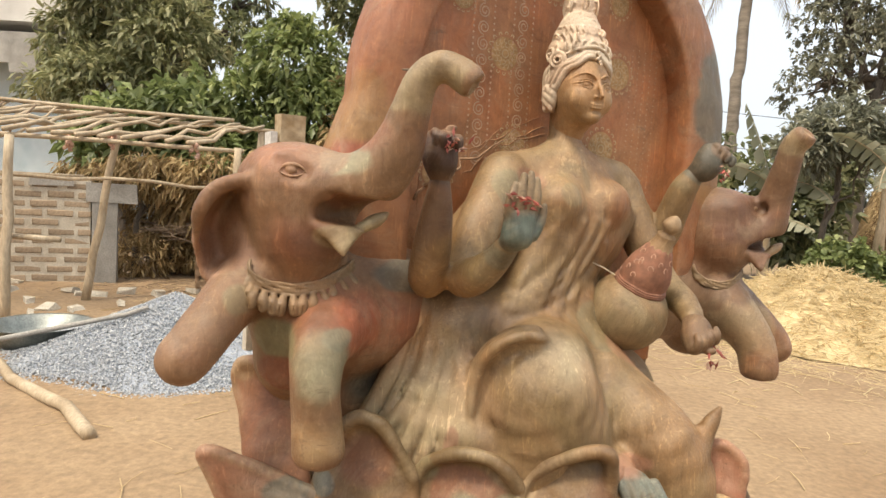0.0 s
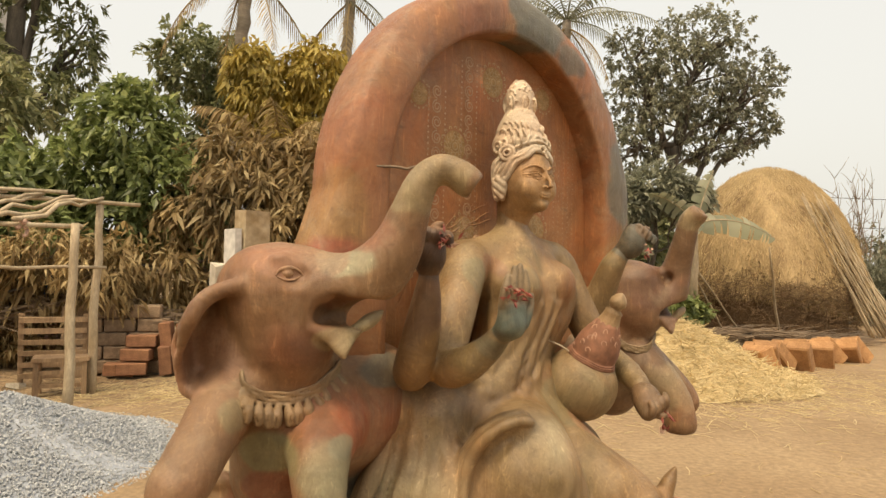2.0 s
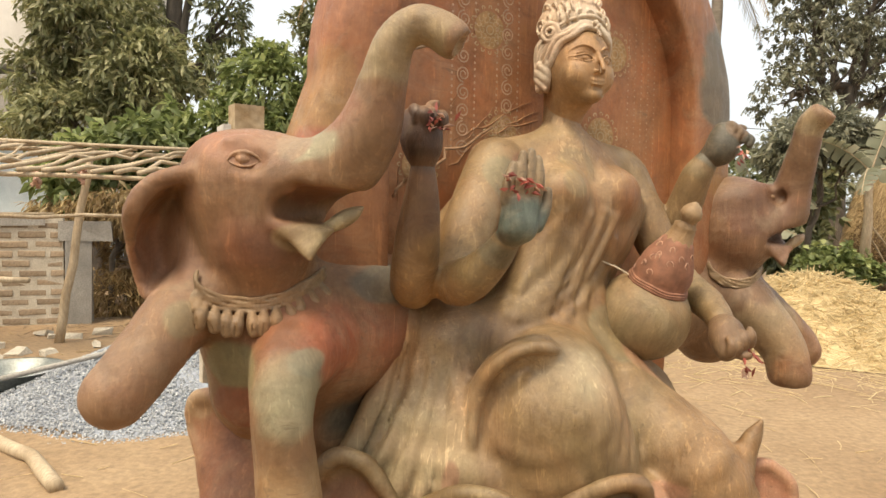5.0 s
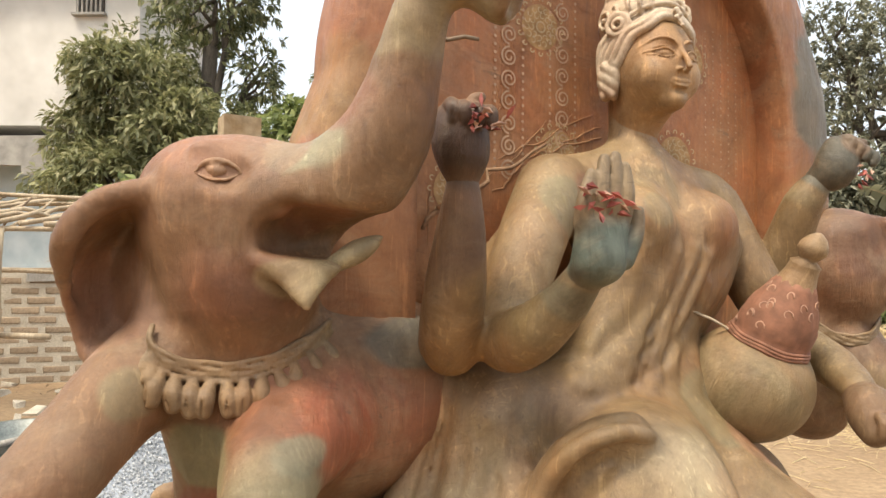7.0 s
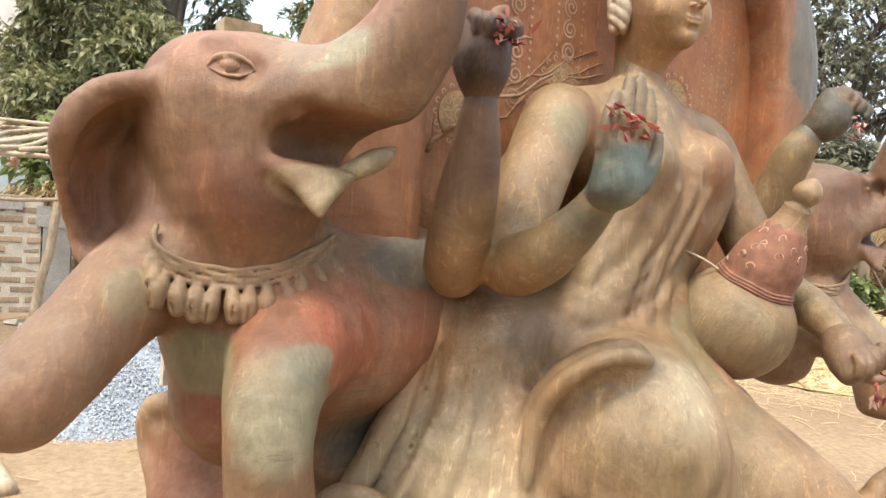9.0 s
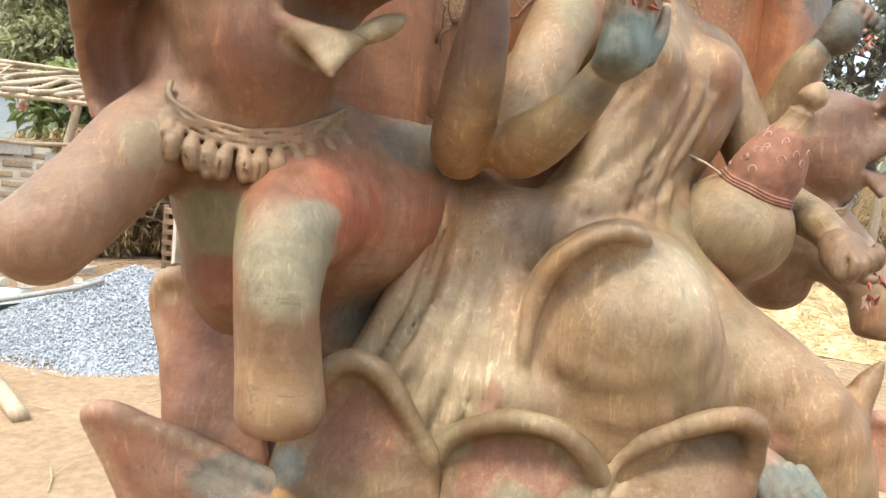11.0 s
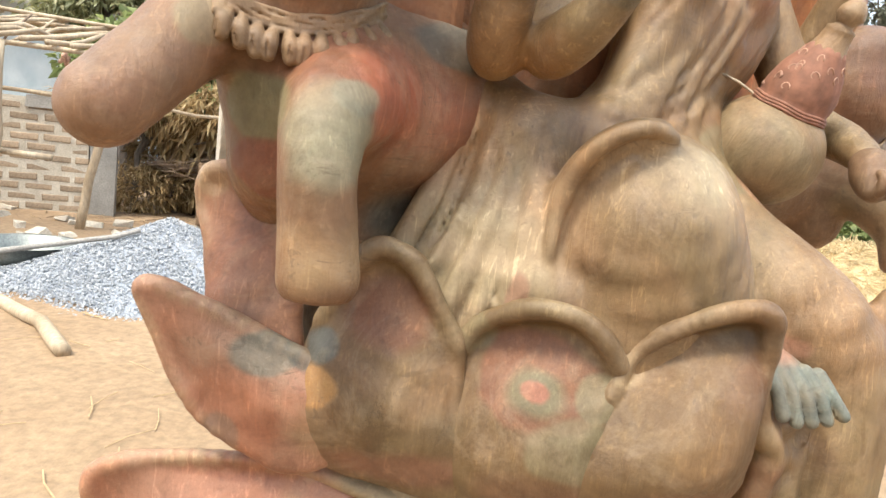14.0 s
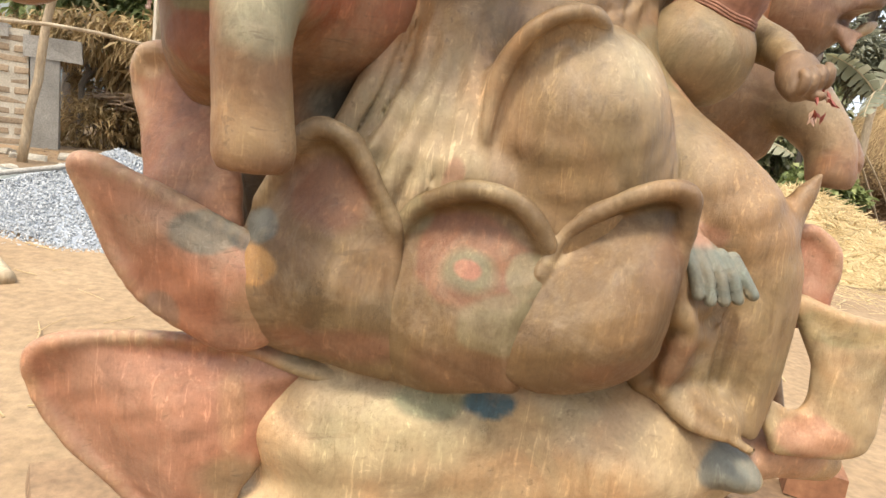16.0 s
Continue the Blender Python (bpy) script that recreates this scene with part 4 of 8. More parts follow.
    for (hv2, hf2), base, ps in (
            (hand_fist((-0.308, -0.032, 1.582), (-0.306, -0.03, 1.545), (0, 0, 1), (0.80, -0.60, 0), (-0.30, -0.90, 0.15)), (0.075, 0.040, 0.024), [((-0.29, -0.04, 1.628), (0.06, 0.06, 0.026), (0.20, 0.115, 0.066), 0.85, 0.5), ((-0.306, -0.03, 1.56), (0.06, 0.06, 0.022), (0.040, 0.026, 0.020), 0.8, 0.8), ((-0.306, -0.03, 1.520), (0.07, 0.07, 0.052), (0.15, 0.082, 0.048), 1.0, 0.6)]),
            (hand_open((-0.220, -0.130, 1.438), (-0.218, -0.150, 1.468), (0.10, -0.03, 1), (0.96, -0.10, 0)), (0.20, 0.15, 0.095), [((-0.218, -0.15, 1.462), (0.06, 0.06, 0.042), TEAL, 0.95, 0.4)]),
            (hand_fist((0.394, -0.045, 1.620), (0.380, -0.02, 1.592), (0.35, -0.2, 0.9), (0.70, -0.50, -0.4), (0.2, -0.9, 0.1)), (0.088, 0.082, 0.066), [((0.41, -0.06, 1.65), 0.03, (0.16, 0.10, 0.065), 0.8)]),
            (hand_fist((0.256, -0.165, 1.260), (0.274, -0.135, 1.285), (-0.3, -0.6, -0.7), (0.80, -0.40, 0.2), (-0.3, -0.6, 0.6)), (0.175, 0.105, 0.062), [])):
        fists.append((hv2, hf2, tones(hv2, base, ps, 7.0), 0))
    # the tucked foot: flat instep and five toes
    t = Clay((-0.03, -0.30, 0.90), (0.16, -0.12, 1.05), 0.0026)
    t.limb([(0.020, -0.165, 1.004, 0.026), (0.045, -0.190, 1.000, 0.026), (0.075, -0.200, 0.988, 0.022)], 0.02)
    for i in range(5):
        x, y = 0.020 + 0.0165 * i, -0.194 - 0.009 * i
        ln = (0.054, 0.060, 0.058, 0.054, 0.046)[i]
        t.limb([(x, y, 1.008 - 0.003 * i, 0.0112), (x + 0.004, y - 0.022, 0.982 - 0.002 * i, 0.0086), (x + 0.010, y - 0.034, 1.002 - ln, 0.0084)], 0.0012)
    tv, tf = t.skin(1)
    fists.append((tv, tf, tones(tv, (0.155, 0.175, 0.16), [((0.03, -0.19, 1.02), (0.06, 0.05, 0.020), PINK, 0.8, 0.5), ((0.09, -0.25, 0.95), 0.02, CREAM, 0.4)], 7.5), 0))
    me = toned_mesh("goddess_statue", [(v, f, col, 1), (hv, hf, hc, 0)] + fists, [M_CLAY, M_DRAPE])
    return thing("goddess_statue", "unfired clay statue of a seated four-armed goddess with white crown", "statue", GROUP, data=me)


goddess()


# ---- the two clay elephants ----
def elephant(e, trunk, legs, mouth, label, patches):
    """e: head centre on the group's axes; trunk and legs as limbs."""
    x, y, z = e
    pts = [p for limb in (trunk, *legs) for p in limb]
    lo = (min(min(p[0] for p in pts), x - 0.26) - 0.09, min(min(p[1] for p in pts), y - 0.15) - 0.09, 1.00)
    hi = (max(max(p[0] for p in pts), x + 0.30) + 0.09, y + 0.30, 1.80)
    s = 1 if x < 0 else -1
    g = Clay(lo, hi, 0.0055)
    g.ball((x, y + 0.02, z), (0.092, 0.105, 0.095), 0.03).ball((x - 0.005 * s, y - 0.005, z + 0.045), (0.075, 0.085, 0.055), 0.03)
    g.ball((x + 0.005 * s, y + 0.0, z - 0.06), (0.085, 0.095, 0.085), 0.04)
    g.limb(trunk, 0.03)
    tip, prev = trunk[-1], trunk[-2]
    d = Vector(tip[:3]) - Vector(prev[:3])
    d.normalize()
    end = Vector(tip[:3]) + d * tip[3] * 1.10
    g.ball(tuple(end), tip[3] * 0.80, 0.005, cut=True)
    # brow
    g.ball((x - 0.055 * s, y + 0.005, z + 0.020), (0.048, 0.075, 0.065), 0.03)
    # hollow under the trunk with its cheek fold, pointed lip plate, tusk
    mx, my, mz = mouth
    g.ball((mx + 0.034, my - 0.030, mz + 0.004), (0.078, 0.062, 0.022), 0.012, (0, -14, 0), cut=True)
    if s > 0:
        g.ball((mx - 0.002, my - 0.024, mz + 0.008), (0.040, 0.058, 0.032), 0.010, (0, 0, -48), cut=True)
        g.ball((mx + 0.026, my - 0.040, mz + 0.002), (0.052, 0.052, 0.032), 0.010, (0, -12, -48), cut=True)
    g.limb([(mx - 0.012, my - 0.014, mz + 0.034, 0.007), (mx - 0.038, my + 0.004, mz + 0.022, 0.010), (mx - 0.048, my + 0.012, mz + 0.000, 0.011), (mx - 0.036, my + 0.000, mz - 0.019, 0.009)], 0.008)
    for k in range(9):
        c = k / 8
        top = (mx - 0.036 + 0.078 * c, my - 0.002 - 0.020 * c, mz - 0.015 - 0.008 * c, 0.007)
        low = (mx + 0.008 + 0.022 * max(0, c - 0.3), my - 0.028, mz - 0.062 + 0.034 * max(0, c - 0.3) ** 1.2, 0.0045)
        mid = ((top[0] + low[0]) / 2, (top[1] + low[1]) / 2 + 0.002, (top[2] + low[2]) / 2 + 0.001, 0.0065)
        g.limb([(top[0], my + 0.040, mz - 0.030, 0.010), top, mid, low], 0.005, steps=3)
    tk = Clay((mx - 0.01, my - 0.12, mz - 0.06), (mx + 0.13, my + 0.06, mz + 0.06), 0.0026)
    tk.limb([(mx + 0.018, my + 0.006, mz - 0.034, 0.0075), (mx + 0.040, my - 0.018, mz - 0.020, 0.0095), (mx + 0.060, my - 0.024, mz - 0.008, 0.0125), (mx + 0.075, my - 0.028, mz + 0.001, 0.0095), (mx + 0.088, my - 0.029, mz + 0.010, 0.0025)], 0.003)
    # ear: a thin sheet fanned out from its root, rim curled forward
    rootline = ((0.060, 0.015, 0.018), (0.078, 0.006, -0.037), (0.084, 0.006, -0.093))
    rim = ((0.088, 0.018, 0.030), (0.122, 0.026, 0.023), (0.150, 0.035, 0.006), (0.168, 0.042, -0.028), (0.165, 0.055, -0.073), (0.153, 0.062, -0.110), (0.141, 0.062, -0.145), (0.112, 0.046, -0.136), (0.092, 0.026, -0.112))
    for k in range(49):
        c = k / 48
        i0 = min(int(c * 2), 1)
        a = [rootline[i0][n] + (rootline[i0 + 1][n] - rootline[i0][n]) * (c * 2 - i0) for n in range(3)]
        j0 = min(int(c * 8), 7)
        e = [rim[j0][n] + (rim[j0 + 1][n] - rim[j0][n]) * (c * 8 - j0) for n in range(3)]
        m0 = [(a[n] + e[n]) / 2 for n in range(3)]
        fwd = 0.052 if c < 0.30 else 0.052 - 0.044 * min(1.0, (c - 0.30) / 0.15)
        g.limb([(x - a[0] * s, y + a[1], z + a[2], 0.012), (x - m0[0] * s, y + m0[1] + 0.046, z + m0[2], 0.0065), (x - e[0] * s, y + e[1] - fwd, z + e[2], 0.0062)], 0.006, steps=3)
    g.limb([(x - r[0] * s, y + r[1] - (0.054 if n < 4 else 0.030 if n == 4 else 0.008), z + r[2] + (0.004 if n < 4 else 0), 0.0135 if n < 4 else 0.0075) for n, r in enumerate(rim)], 0.006)
    # neck, chest, barrel
    g.ball((x + 0.01 * s, y + 0.035, z - 0.165), (0.090, 0.088, 0.10), 0.04).ball((x + 0.012 * s, y + 0.045, z - 0.25), (0.070, 0.080, 0.095), 0.04)
    g.ball((x + 0.12 * s, y + 0.07, z - 0.20), (0.15, 0.09, 0.12), 0.05).ball((x + 0.015 * s, y + 0.05, z - 0.315), (0.060, 0.07, 0.05), 0.03)
    if s > 0:  # flank that runs in behind the skirt
        g.ball((x + 0.140, y + 0.030, z - 0.215), (0.165, 0.085, 0.120), 0.05).ball((x + 0.215, y + 0.045, z - 0.145), (0.11, 0.06, 0.055), 0.05)
    if s > 0:
        g.ball((-0.355, 0.205, 1.125), (0.085, 0.07, 0.10), 0.04).ball((-0.45, 0.20, 1.16), (0.09, 0.06, 0.09), 0.04)
    for limb in legs:
        g.limb(limb, 0.025)
    fx, fy, fz, fr = legs[-1][-1] if s > 0 else legs[0][-1]
    g.ball((fx, fy, fz - fr - 0.040), (0.14, 0.14, 0.062), 0.006, cut=True)
    ex, ez = x - 0.036 * s, z + 0.052
    g.ball((ex, g.near(ex, ez) - 0.004, ez), (0.026, 0.012, 0.018), 0.012, cut=True)
    g.ball((ex + 0.004, g.near(ex, ez + 0.026) + 0.004, ez + 0.026), (0.030, 0.010, 0.008), 0.010)
    g.ripple(lo, hi, lambda X, Y, Z: 0.0006 * np.sin(60 * X + 25 * np.sin(11 * Z)) * np.sin(31 * Z + 20 * Y + 7 * np.sin(19 * X)))
    v, f = g.skin(3)
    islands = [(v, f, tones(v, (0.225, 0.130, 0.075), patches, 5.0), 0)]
    tv, tf = tk.skin(1)
    islands.append((tv, tf, tones(tv, (0.31, 0.235, 0.145), [((mx + 0.03, my, mz - 0.03), 0.025, (0.24, 0.13, 0.085), 0.7, 0.6)], 5.5), 0))
    # eye at a fine grain, lids drawn round it
    q = Clay((x - 0.036 * s - 0.05, y - 0.16, z + 0.005), (x - 0.036 * s + 0.05, y + 0.06, z + 0.095), 0.0026)
    ex, ez = x - 0.036 * s, z + 0.052
    def at(dx, dz, d):
        return (ex + dx, g.near(ex + dx, ez + dz) - d, ez + dz)
    q.ball(at(0, 0, -0.0062), (0.0130, 0.0105, 0.0085), 0.001)
    for row in () if s < 0 else ([(-0.022, -0.002, 0.0018), (-0.012, 0.008, 0.0032), (0.002, 0.0105, 0.0034), (0.014, 0.006, 0.0028), (0.022, -0.002, 0.0018)],
                [(-0.022, -0.003, 0.0016), (-0.010, -0.009, 0.0024), (0.004, -0.010, 0.0024), (0.016, -0.005, 0.0020), (0.022, -0.002, 0.0016)]):
        q.limb([(*at(a, b, 0.0014), r) for a, b, r in row], 0.0015)
    qv, qf = q.skin(1)
    islands.append((qv, qf, tones(qv, (0.315, 0.20, 0.13), [], 5.0), 0))
    # rope necklace of twisted strands, hung with slit pods
    n = Clay((x - 0.17, y - 0.17, z - 0.25), (x + 0.17, y + 0.16, z - 0.05), 0.0021)
    line = []
    for i in range(23):
        a = -1 + 2 * i / 22
        u = 0.028 + 0.064 * math.sin(a * 1.30) / math.sin(1.30)
        lz = z - 0.153 + 0.040 * a * a
        h = g.hit((x + 0.015 * s + 0.67 * u - 0.742 * 0.20, y + 0.015 - 0.742 * u - 0.670 * 0.20, lz), SIGHT)
        line.append(Vector((h.x - 0.742 * 0.003, h.y - 0.670 * 0.003, lz)))
    for _ in range(3):  # even out the hang
        line = [line[0]] + [(o + p * 2 + r) / 4 for o, p, r in zip(line, line[1:], line[2:])] + [line[-1]]
    for k in range(4):
        n.limb([(p.x - 0.0028 + 0.0012 * math.cos(i * 1.5 + k * 2.1), p.y - 0.0026, p.z + 0.0085 - 0.0058 * k + 0.0008 * math.sin(i * 1.5 + k * 2.4), 0.0032) for i, p in enumerate(line)], 0.0003, steps=2)
    pods = []
    for i in range(13 if s > 0 else 0):
        u = 1.0 + 20.0 * i / 12
        j = int(u)
        p = line[min(j, 22)].lerp(line[min(j + 1, 22)], u - j)
        out = Vector((p.x - (x + 0.015 * s), p.y - (y + 0.045), 0)).normalized()
        sway = 0.003 * math.sin(i * 2.3)
        a0 = p + out * 0.004 + Vector((0, 0, -0.013))
        a1 = p + out * 0.010 + Vector((sway, 0, -0.026))
        a2 = p + out * 0.010 + Vector((sway * 1.4, 0, -0.038 - 0.002 * (i % 3 == 1)))
        n.limb([(*a0, 0.0058), (*a1, 0.0098), (*a2, 0.0088)], 0.0008)
        pods.append((a2 + out * 0.0085, a1 + out * 0.0080))
    for lowp, highp in pods:
        n.cone(tuple(lowp + Vector((0, 0, -0.009))), tuple(lowp.lerp(highp, 0.9)), 0.0022, 0.0012, 0.0006, cut=True)
    nv, nf = n.skin(0)
    islands.append((nv, nf, tones(nv, (0.215, 0.155, 0.095), [((x, y - 0.1, z - 0.145), (0.16, 0.16, 0.012), (0.29, 0.205, 0.12), 0.7)], 6.0), 0))
    me = toned_mesh("elephant_statue", islands, [M_CLAY])
    return thing("elephant_statue", label, "statue", GROUP, group="elephants beside the goddess", data=me)


slips_and_shading = []
slips_and_shading += [((-0.465, 0.0, 1.560), (0.050, 0.07, 0.036), (0.30, 0.28, 0.20), 0.85), ((-0.40, -0.09, 1.68), (0.05, 0.06, 0.045), (0.30, 0.24, 0.15), 0.8), ((-0.365, -0.13, 1.71), 0.05, (0.28, 0.22, 0.13), 0.8)]
# red-brown slip under chin and necklace, darkened to paint in the shade there
slips_and_shading += [((-0.42, -0.03, 1.60), (0.05, 0.06, 0.045), RED, 0.7), ((-0.52, 0.05, 1.56), (0.09, 0.09, 0.035), (0.31, 0.175, 0.12), 0.65), ((-0.53, 0.02, 1.42), (0.11, 0.1, 0.055), (0.165, 0.072, 0.042), 0.8, 0.6), ((-0.50, 0.02, 1.31), (0.10, 0.12, 0.05), (0.19, 0.085, 0.05), 0.7, 0.5), ((-0.475, 0.0, 1.432), (0.05, 0.05, 0.022), (0.32, 0.235, 0.14), 0.85)]
slips_and_shading += [((-0.46, 0.0, 1.49), (0.05, 0.06, 0.025), RED, 0.8), ((-0.64, 0.16, 1.40), (0.07, 0.08, 0.07), PINK, 0.45)]
slips_and_shading += [((-0.68, 0.06, 1.25), (0.09, 0.09, 0.06), (0.27, 0.17, 0.11), 0.6), ((-0.62, 0.06, 1.32), (0.035, 0.06, 0.03), OLIVE, 0.6)]
slips_and_shading += [((-0.37, 0.06, 1.27), (0.14, 0.12, 0.08), RED, 0.9, 0.4), ((-0.42, 0.01, 1.275), (0.075, 0.09, 0.065), (0.30, 0.105, 0.062), 0.75, 0.4), ((-0.505, -0.03, 1.215), (0.068, 0.07, 0.065), (0.265, 0.245, 0.170), 0.85, 0.3), ((-0.475, -0.035, 1.262), (0.035, 0.05, 0.022), (0.25, 0.25, 0.19), 0.85), ((-0.560, 0.07, 1.24), (0.060, 0.07, 0.042), (0.20, 0.195, 0.115), 0.85, 0.15)]
slips_and_shading += [((-0.50, 0.0, 1.09), (0.065, 0.07, 0.055), (0.34, 0.25, 0.14), 0.8, 0.5), ((-0.545, 0.08, 1.17), (0.08, 0.08, 0.042), (0.225, 0.085, 0.050), 0.95, 0.15), ((-0.500, 0.0, 0.995), (0.08, 0.08, 0.022), (0.16, 0.125, 0.07), 0.8, 0.3), ((-0.31, 0.10, 1.35), (0.08, 0.08, 0.035), SLATE, 0.8)]
# near-black grey-green low between foreleg and skirt; cream at the mouth
slips_and_shading += [((-0.355, 0.14, 1.13), (0.055, 0.12, 0.055), (0.07, 0.075, 0.065), 0.9, 0.5), ((-0.475, -0.02, 1.42), 0.03, CREAM, 0.6)]
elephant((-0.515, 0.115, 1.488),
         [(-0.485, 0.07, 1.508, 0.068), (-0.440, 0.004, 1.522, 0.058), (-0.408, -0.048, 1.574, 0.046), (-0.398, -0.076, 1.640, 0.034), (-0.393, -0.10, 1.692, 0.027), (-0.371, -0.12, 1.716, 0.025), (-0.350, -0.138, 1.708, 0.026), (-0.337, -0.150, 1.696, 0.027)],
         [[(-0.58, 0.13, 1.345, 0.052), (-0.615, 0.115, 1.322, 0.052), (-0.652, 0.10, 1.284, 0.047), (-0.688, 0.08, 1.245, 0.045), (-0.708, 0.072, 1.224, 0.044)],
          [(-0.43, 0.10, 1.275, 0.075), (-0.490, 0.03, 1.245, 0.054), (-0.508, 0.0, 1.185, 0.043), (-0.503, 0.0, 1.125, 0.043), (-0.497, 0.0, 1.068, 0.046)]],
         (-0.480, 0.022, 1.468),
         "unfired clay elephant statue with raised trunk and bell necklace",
         slips_and_shading)
elephant((0.655, 0.105, 1.475),
         [(0.700, 0.055, 1.455, 0.070), (0.735, 0.02, 1.480, 0.054), (0.740, 0.0, 1.557, 0.041), (0.726, -0.03, 1.640, 0.033), (0.722, -0.045, 1.692, 0.031), (0.724, -0.065, 1.712, 0.031)],
         [[(0.65, 0.08, 1.28, 0.075), (0.655, 0.02, 1.235, 0.062), (0.668, -0.03, 1.180, 0.050), (0.668, -0.05, 1.120, 0.047)],
          [(0.70, 0.10, 1.28, 0.07), (0.77, 0.05, 1.225, 0.050), (0.815, 0.02, 1.175, 0.045), (0.825, 0.01, 1.15, 0.045)]],
         (0.690, 0.020, 1.430),
         "unfired clay elephant statue with upright trunk behind the pot",
         [((0.68, 0.05, 1.45), (0.25, 0.3, 0.35), (0.175, 0.100, 0.058), 0.9, 0.5), ((0.66, 0.05, 1.50), (0.10, 0.1, 0.08), (0.17, 0.09, 0.06), 0.7), ((0.73, -0.02, 1.60), (0.05, 0.07, 0.10), (0.22, 0.12, 0.075), 0.6), ((0.722, -0.05, 1.70), 0.04, CREAM, 0.5),
          ((0.68, 0.0, 1.20), (0.12, 0.12, 0.09), CREAM, 0.4), ((0.70, 0.0, 1.41), 0.04, PINK, 0.4)])


# ---- arched backdrop ----
ARCH_X, ARCH_Z = 0.105, 1.70


def arch_line(a, b, foot, n=56, near=None):
    """Half ellipse over legs, from one foot to the other; near: half width on the near side, where the leg flares."""
    near, flare = near or a, 0.36 if near else 0.0
    pts = [(ARCH_X - near - min(0.11, flare * (ARCH_Z - foot) * (1 - i / 8)), foot + (ARCH_Z - foot) * i / 8) for i in range(8)]
    for i in range(n + 1):
        t = math.pi - math.pi * i / n
        c = math.cos(t)
        pts.append((ARCH_X + (a * c if c > 0 or not flare else -near * (-c) ** 1.1), ARCH_Z + b * math.sin(t)))
    pts += [(ARCH_X + a, ARCH_Z + (foot - ARCH_Z) * (i + 1) / 8) for i in range(8)]
    return pts


def ring_band(rows, tone_fn):
    """A closed sweep: rows of sections, each a loop of points."""
    n = len(rows[0])
    v = np.array([p for r in rows for p in r])
    f = []
    for i in range(len(rows) - 1):
        for j in range(n):
            a, b = i * n + j, i * n + (j + 1) % n
            f.append((a, b, b + n, a + n))
    f.append((0, 1, 2, 3))
    return v, np.array(f), tone_fn(v)


def backdrop():
    root = thing("arched_backdrop", "tall arched clay backdrop with broad rim and printed cloth panel", "backdrop panel", GROUP)
    inner, outer = arch_line(0.395, 0.405, 1.22), arch_line(0.572, 0.528, 1.22, near=0.505)
    rows = []
    for i, ((xi, zi), (xo, zo)) in enumerate(zip(inner, outer)):
        w = 0.003 * math.sin(i * 0.37) + 0.0015 * math.sin(i * 0.9 + 1)
        sec = []
        for s, y in ((0.0, 0.182), (0.0, 0.112), (0.02, 0.102), (0.25, 0.097), (0.55, 0.100 + w), (0.82, 0.112 + w), (0.95, 0.128), (1.0, 0.150), (1.0, 0.205), (0.9, 0.225), (0.3, 0.225), (0.05, 0.215)):
            sec.append((xi + (xo - xi) * s, y, zi + (zo - zi) * s + w * 0.4))
        rows.append(sec)
    def rim_tone(v):
        return tones(v, (0.33, 0.155, 0.080), [
            ((-0.42, 0.1, 1.86), (0.12, 0.2, 0.10), RED, 0.55), ((-0.44, 0.1, 1.66), (0.10, 0.2, 0.09), OCHRE, 0.45), ((-0.42, 0.1, 1.55), (0.09, 0.2, 0.05), (0.34, 0.10, 0.06), 0.9),
            ((-0.24, 0.1, 2.02), (0.08, 0.2, 0.07), RED, 0.6), ((-0.03, 0.1, 2.13), (0.10, 0.2, 0.09), RED, 0.85),
            ((0.17, 0.1, 2.17), (0.12, 0.2, 0.09), SLATE, 0.9), ((0.33, 0.1, 2.10), (0.07, 0.2, 0.045), SLATE, 0.8), ((0.60, 0.1, 1.80), (0.10, 0.2, 0.14), (0.15, 0.14, 0.11), 0.95),
            ((0.46, 0.1, 2.02), (0.10, 0.2, 0.08), (0.33, 0.17, 0.10), 0.6), ((0.60, 0.1, 1.60), (0.10, 0.2, 0.08), OCHRE, 0.5)], 8.0)
    # finer rows for ragged tone edges
    fine = []
    for r0, r1 in zip(rows[:-1], rows[1:]):
        for k in range(4):
            fine.append([tuple(a + (b - a) * k / 4 for a, b in zip(p, q)) for p, q in zip(r0, r1)])
    fine.append(rows[-1])
    dense = []
    for r in fine:
        sec = []
        for j in range(len(r)):
            p, q = r[j], r[(j + 1) % len(r)]
            for k in range(3):
                sec.append(tuple(a + (b - a) * k / 3 for a, b in zip(p, q)))
        dense.append(sec)
    v, f, c = ring_band(dense, rim_tone)
    child("rim", toned_mesh("rim", [(v, f, c, 0)], [M_CLAY]), root, "broad clay rim in red, ochre and grey patches")
    # panel: a cloth skin over the recess, with slack wrinkles low down
    line = arch_line(0.40, 0.41, 1.10)
    n, m = len(line), 26
    pv = []
    for x, z in line:
        for j in range(m):
            s = j / (m - 1)
            px = ARCH_X + (x - ARCH_X) * (1 - s)
            pz = z + (1.58 - z) * s if z > 1.58 else z
            y = 0.168 + 0.003 * math.sin(px * 30 + pz * 17) * max(0.0, min(1.0, (1.60 - pz) / 0.1))
            pv.append((px, y, pz))
    pv = np.array(pv)
    pf = np.array(grid_faces(n, m))[:, ::-1]
    child("panel", toned_mesh("panel", [(pv, pf, tones(pv, (0.385, 0.175, 0.082), [((0.1, 0.16, 1.6), (0.3, 0.2, 0.12), (0.39, 0.22, 0.11), 0.5, 0.5)], 9.0), 0)], [M_CLAY]), root, "recessed panel skinned in brown cloth")
    back = Build().box((0.105, 0.19, 1.45), (0.80, 0.03, 0.80))
    child("backing", back.mesh("backing", M_WOOD), root)
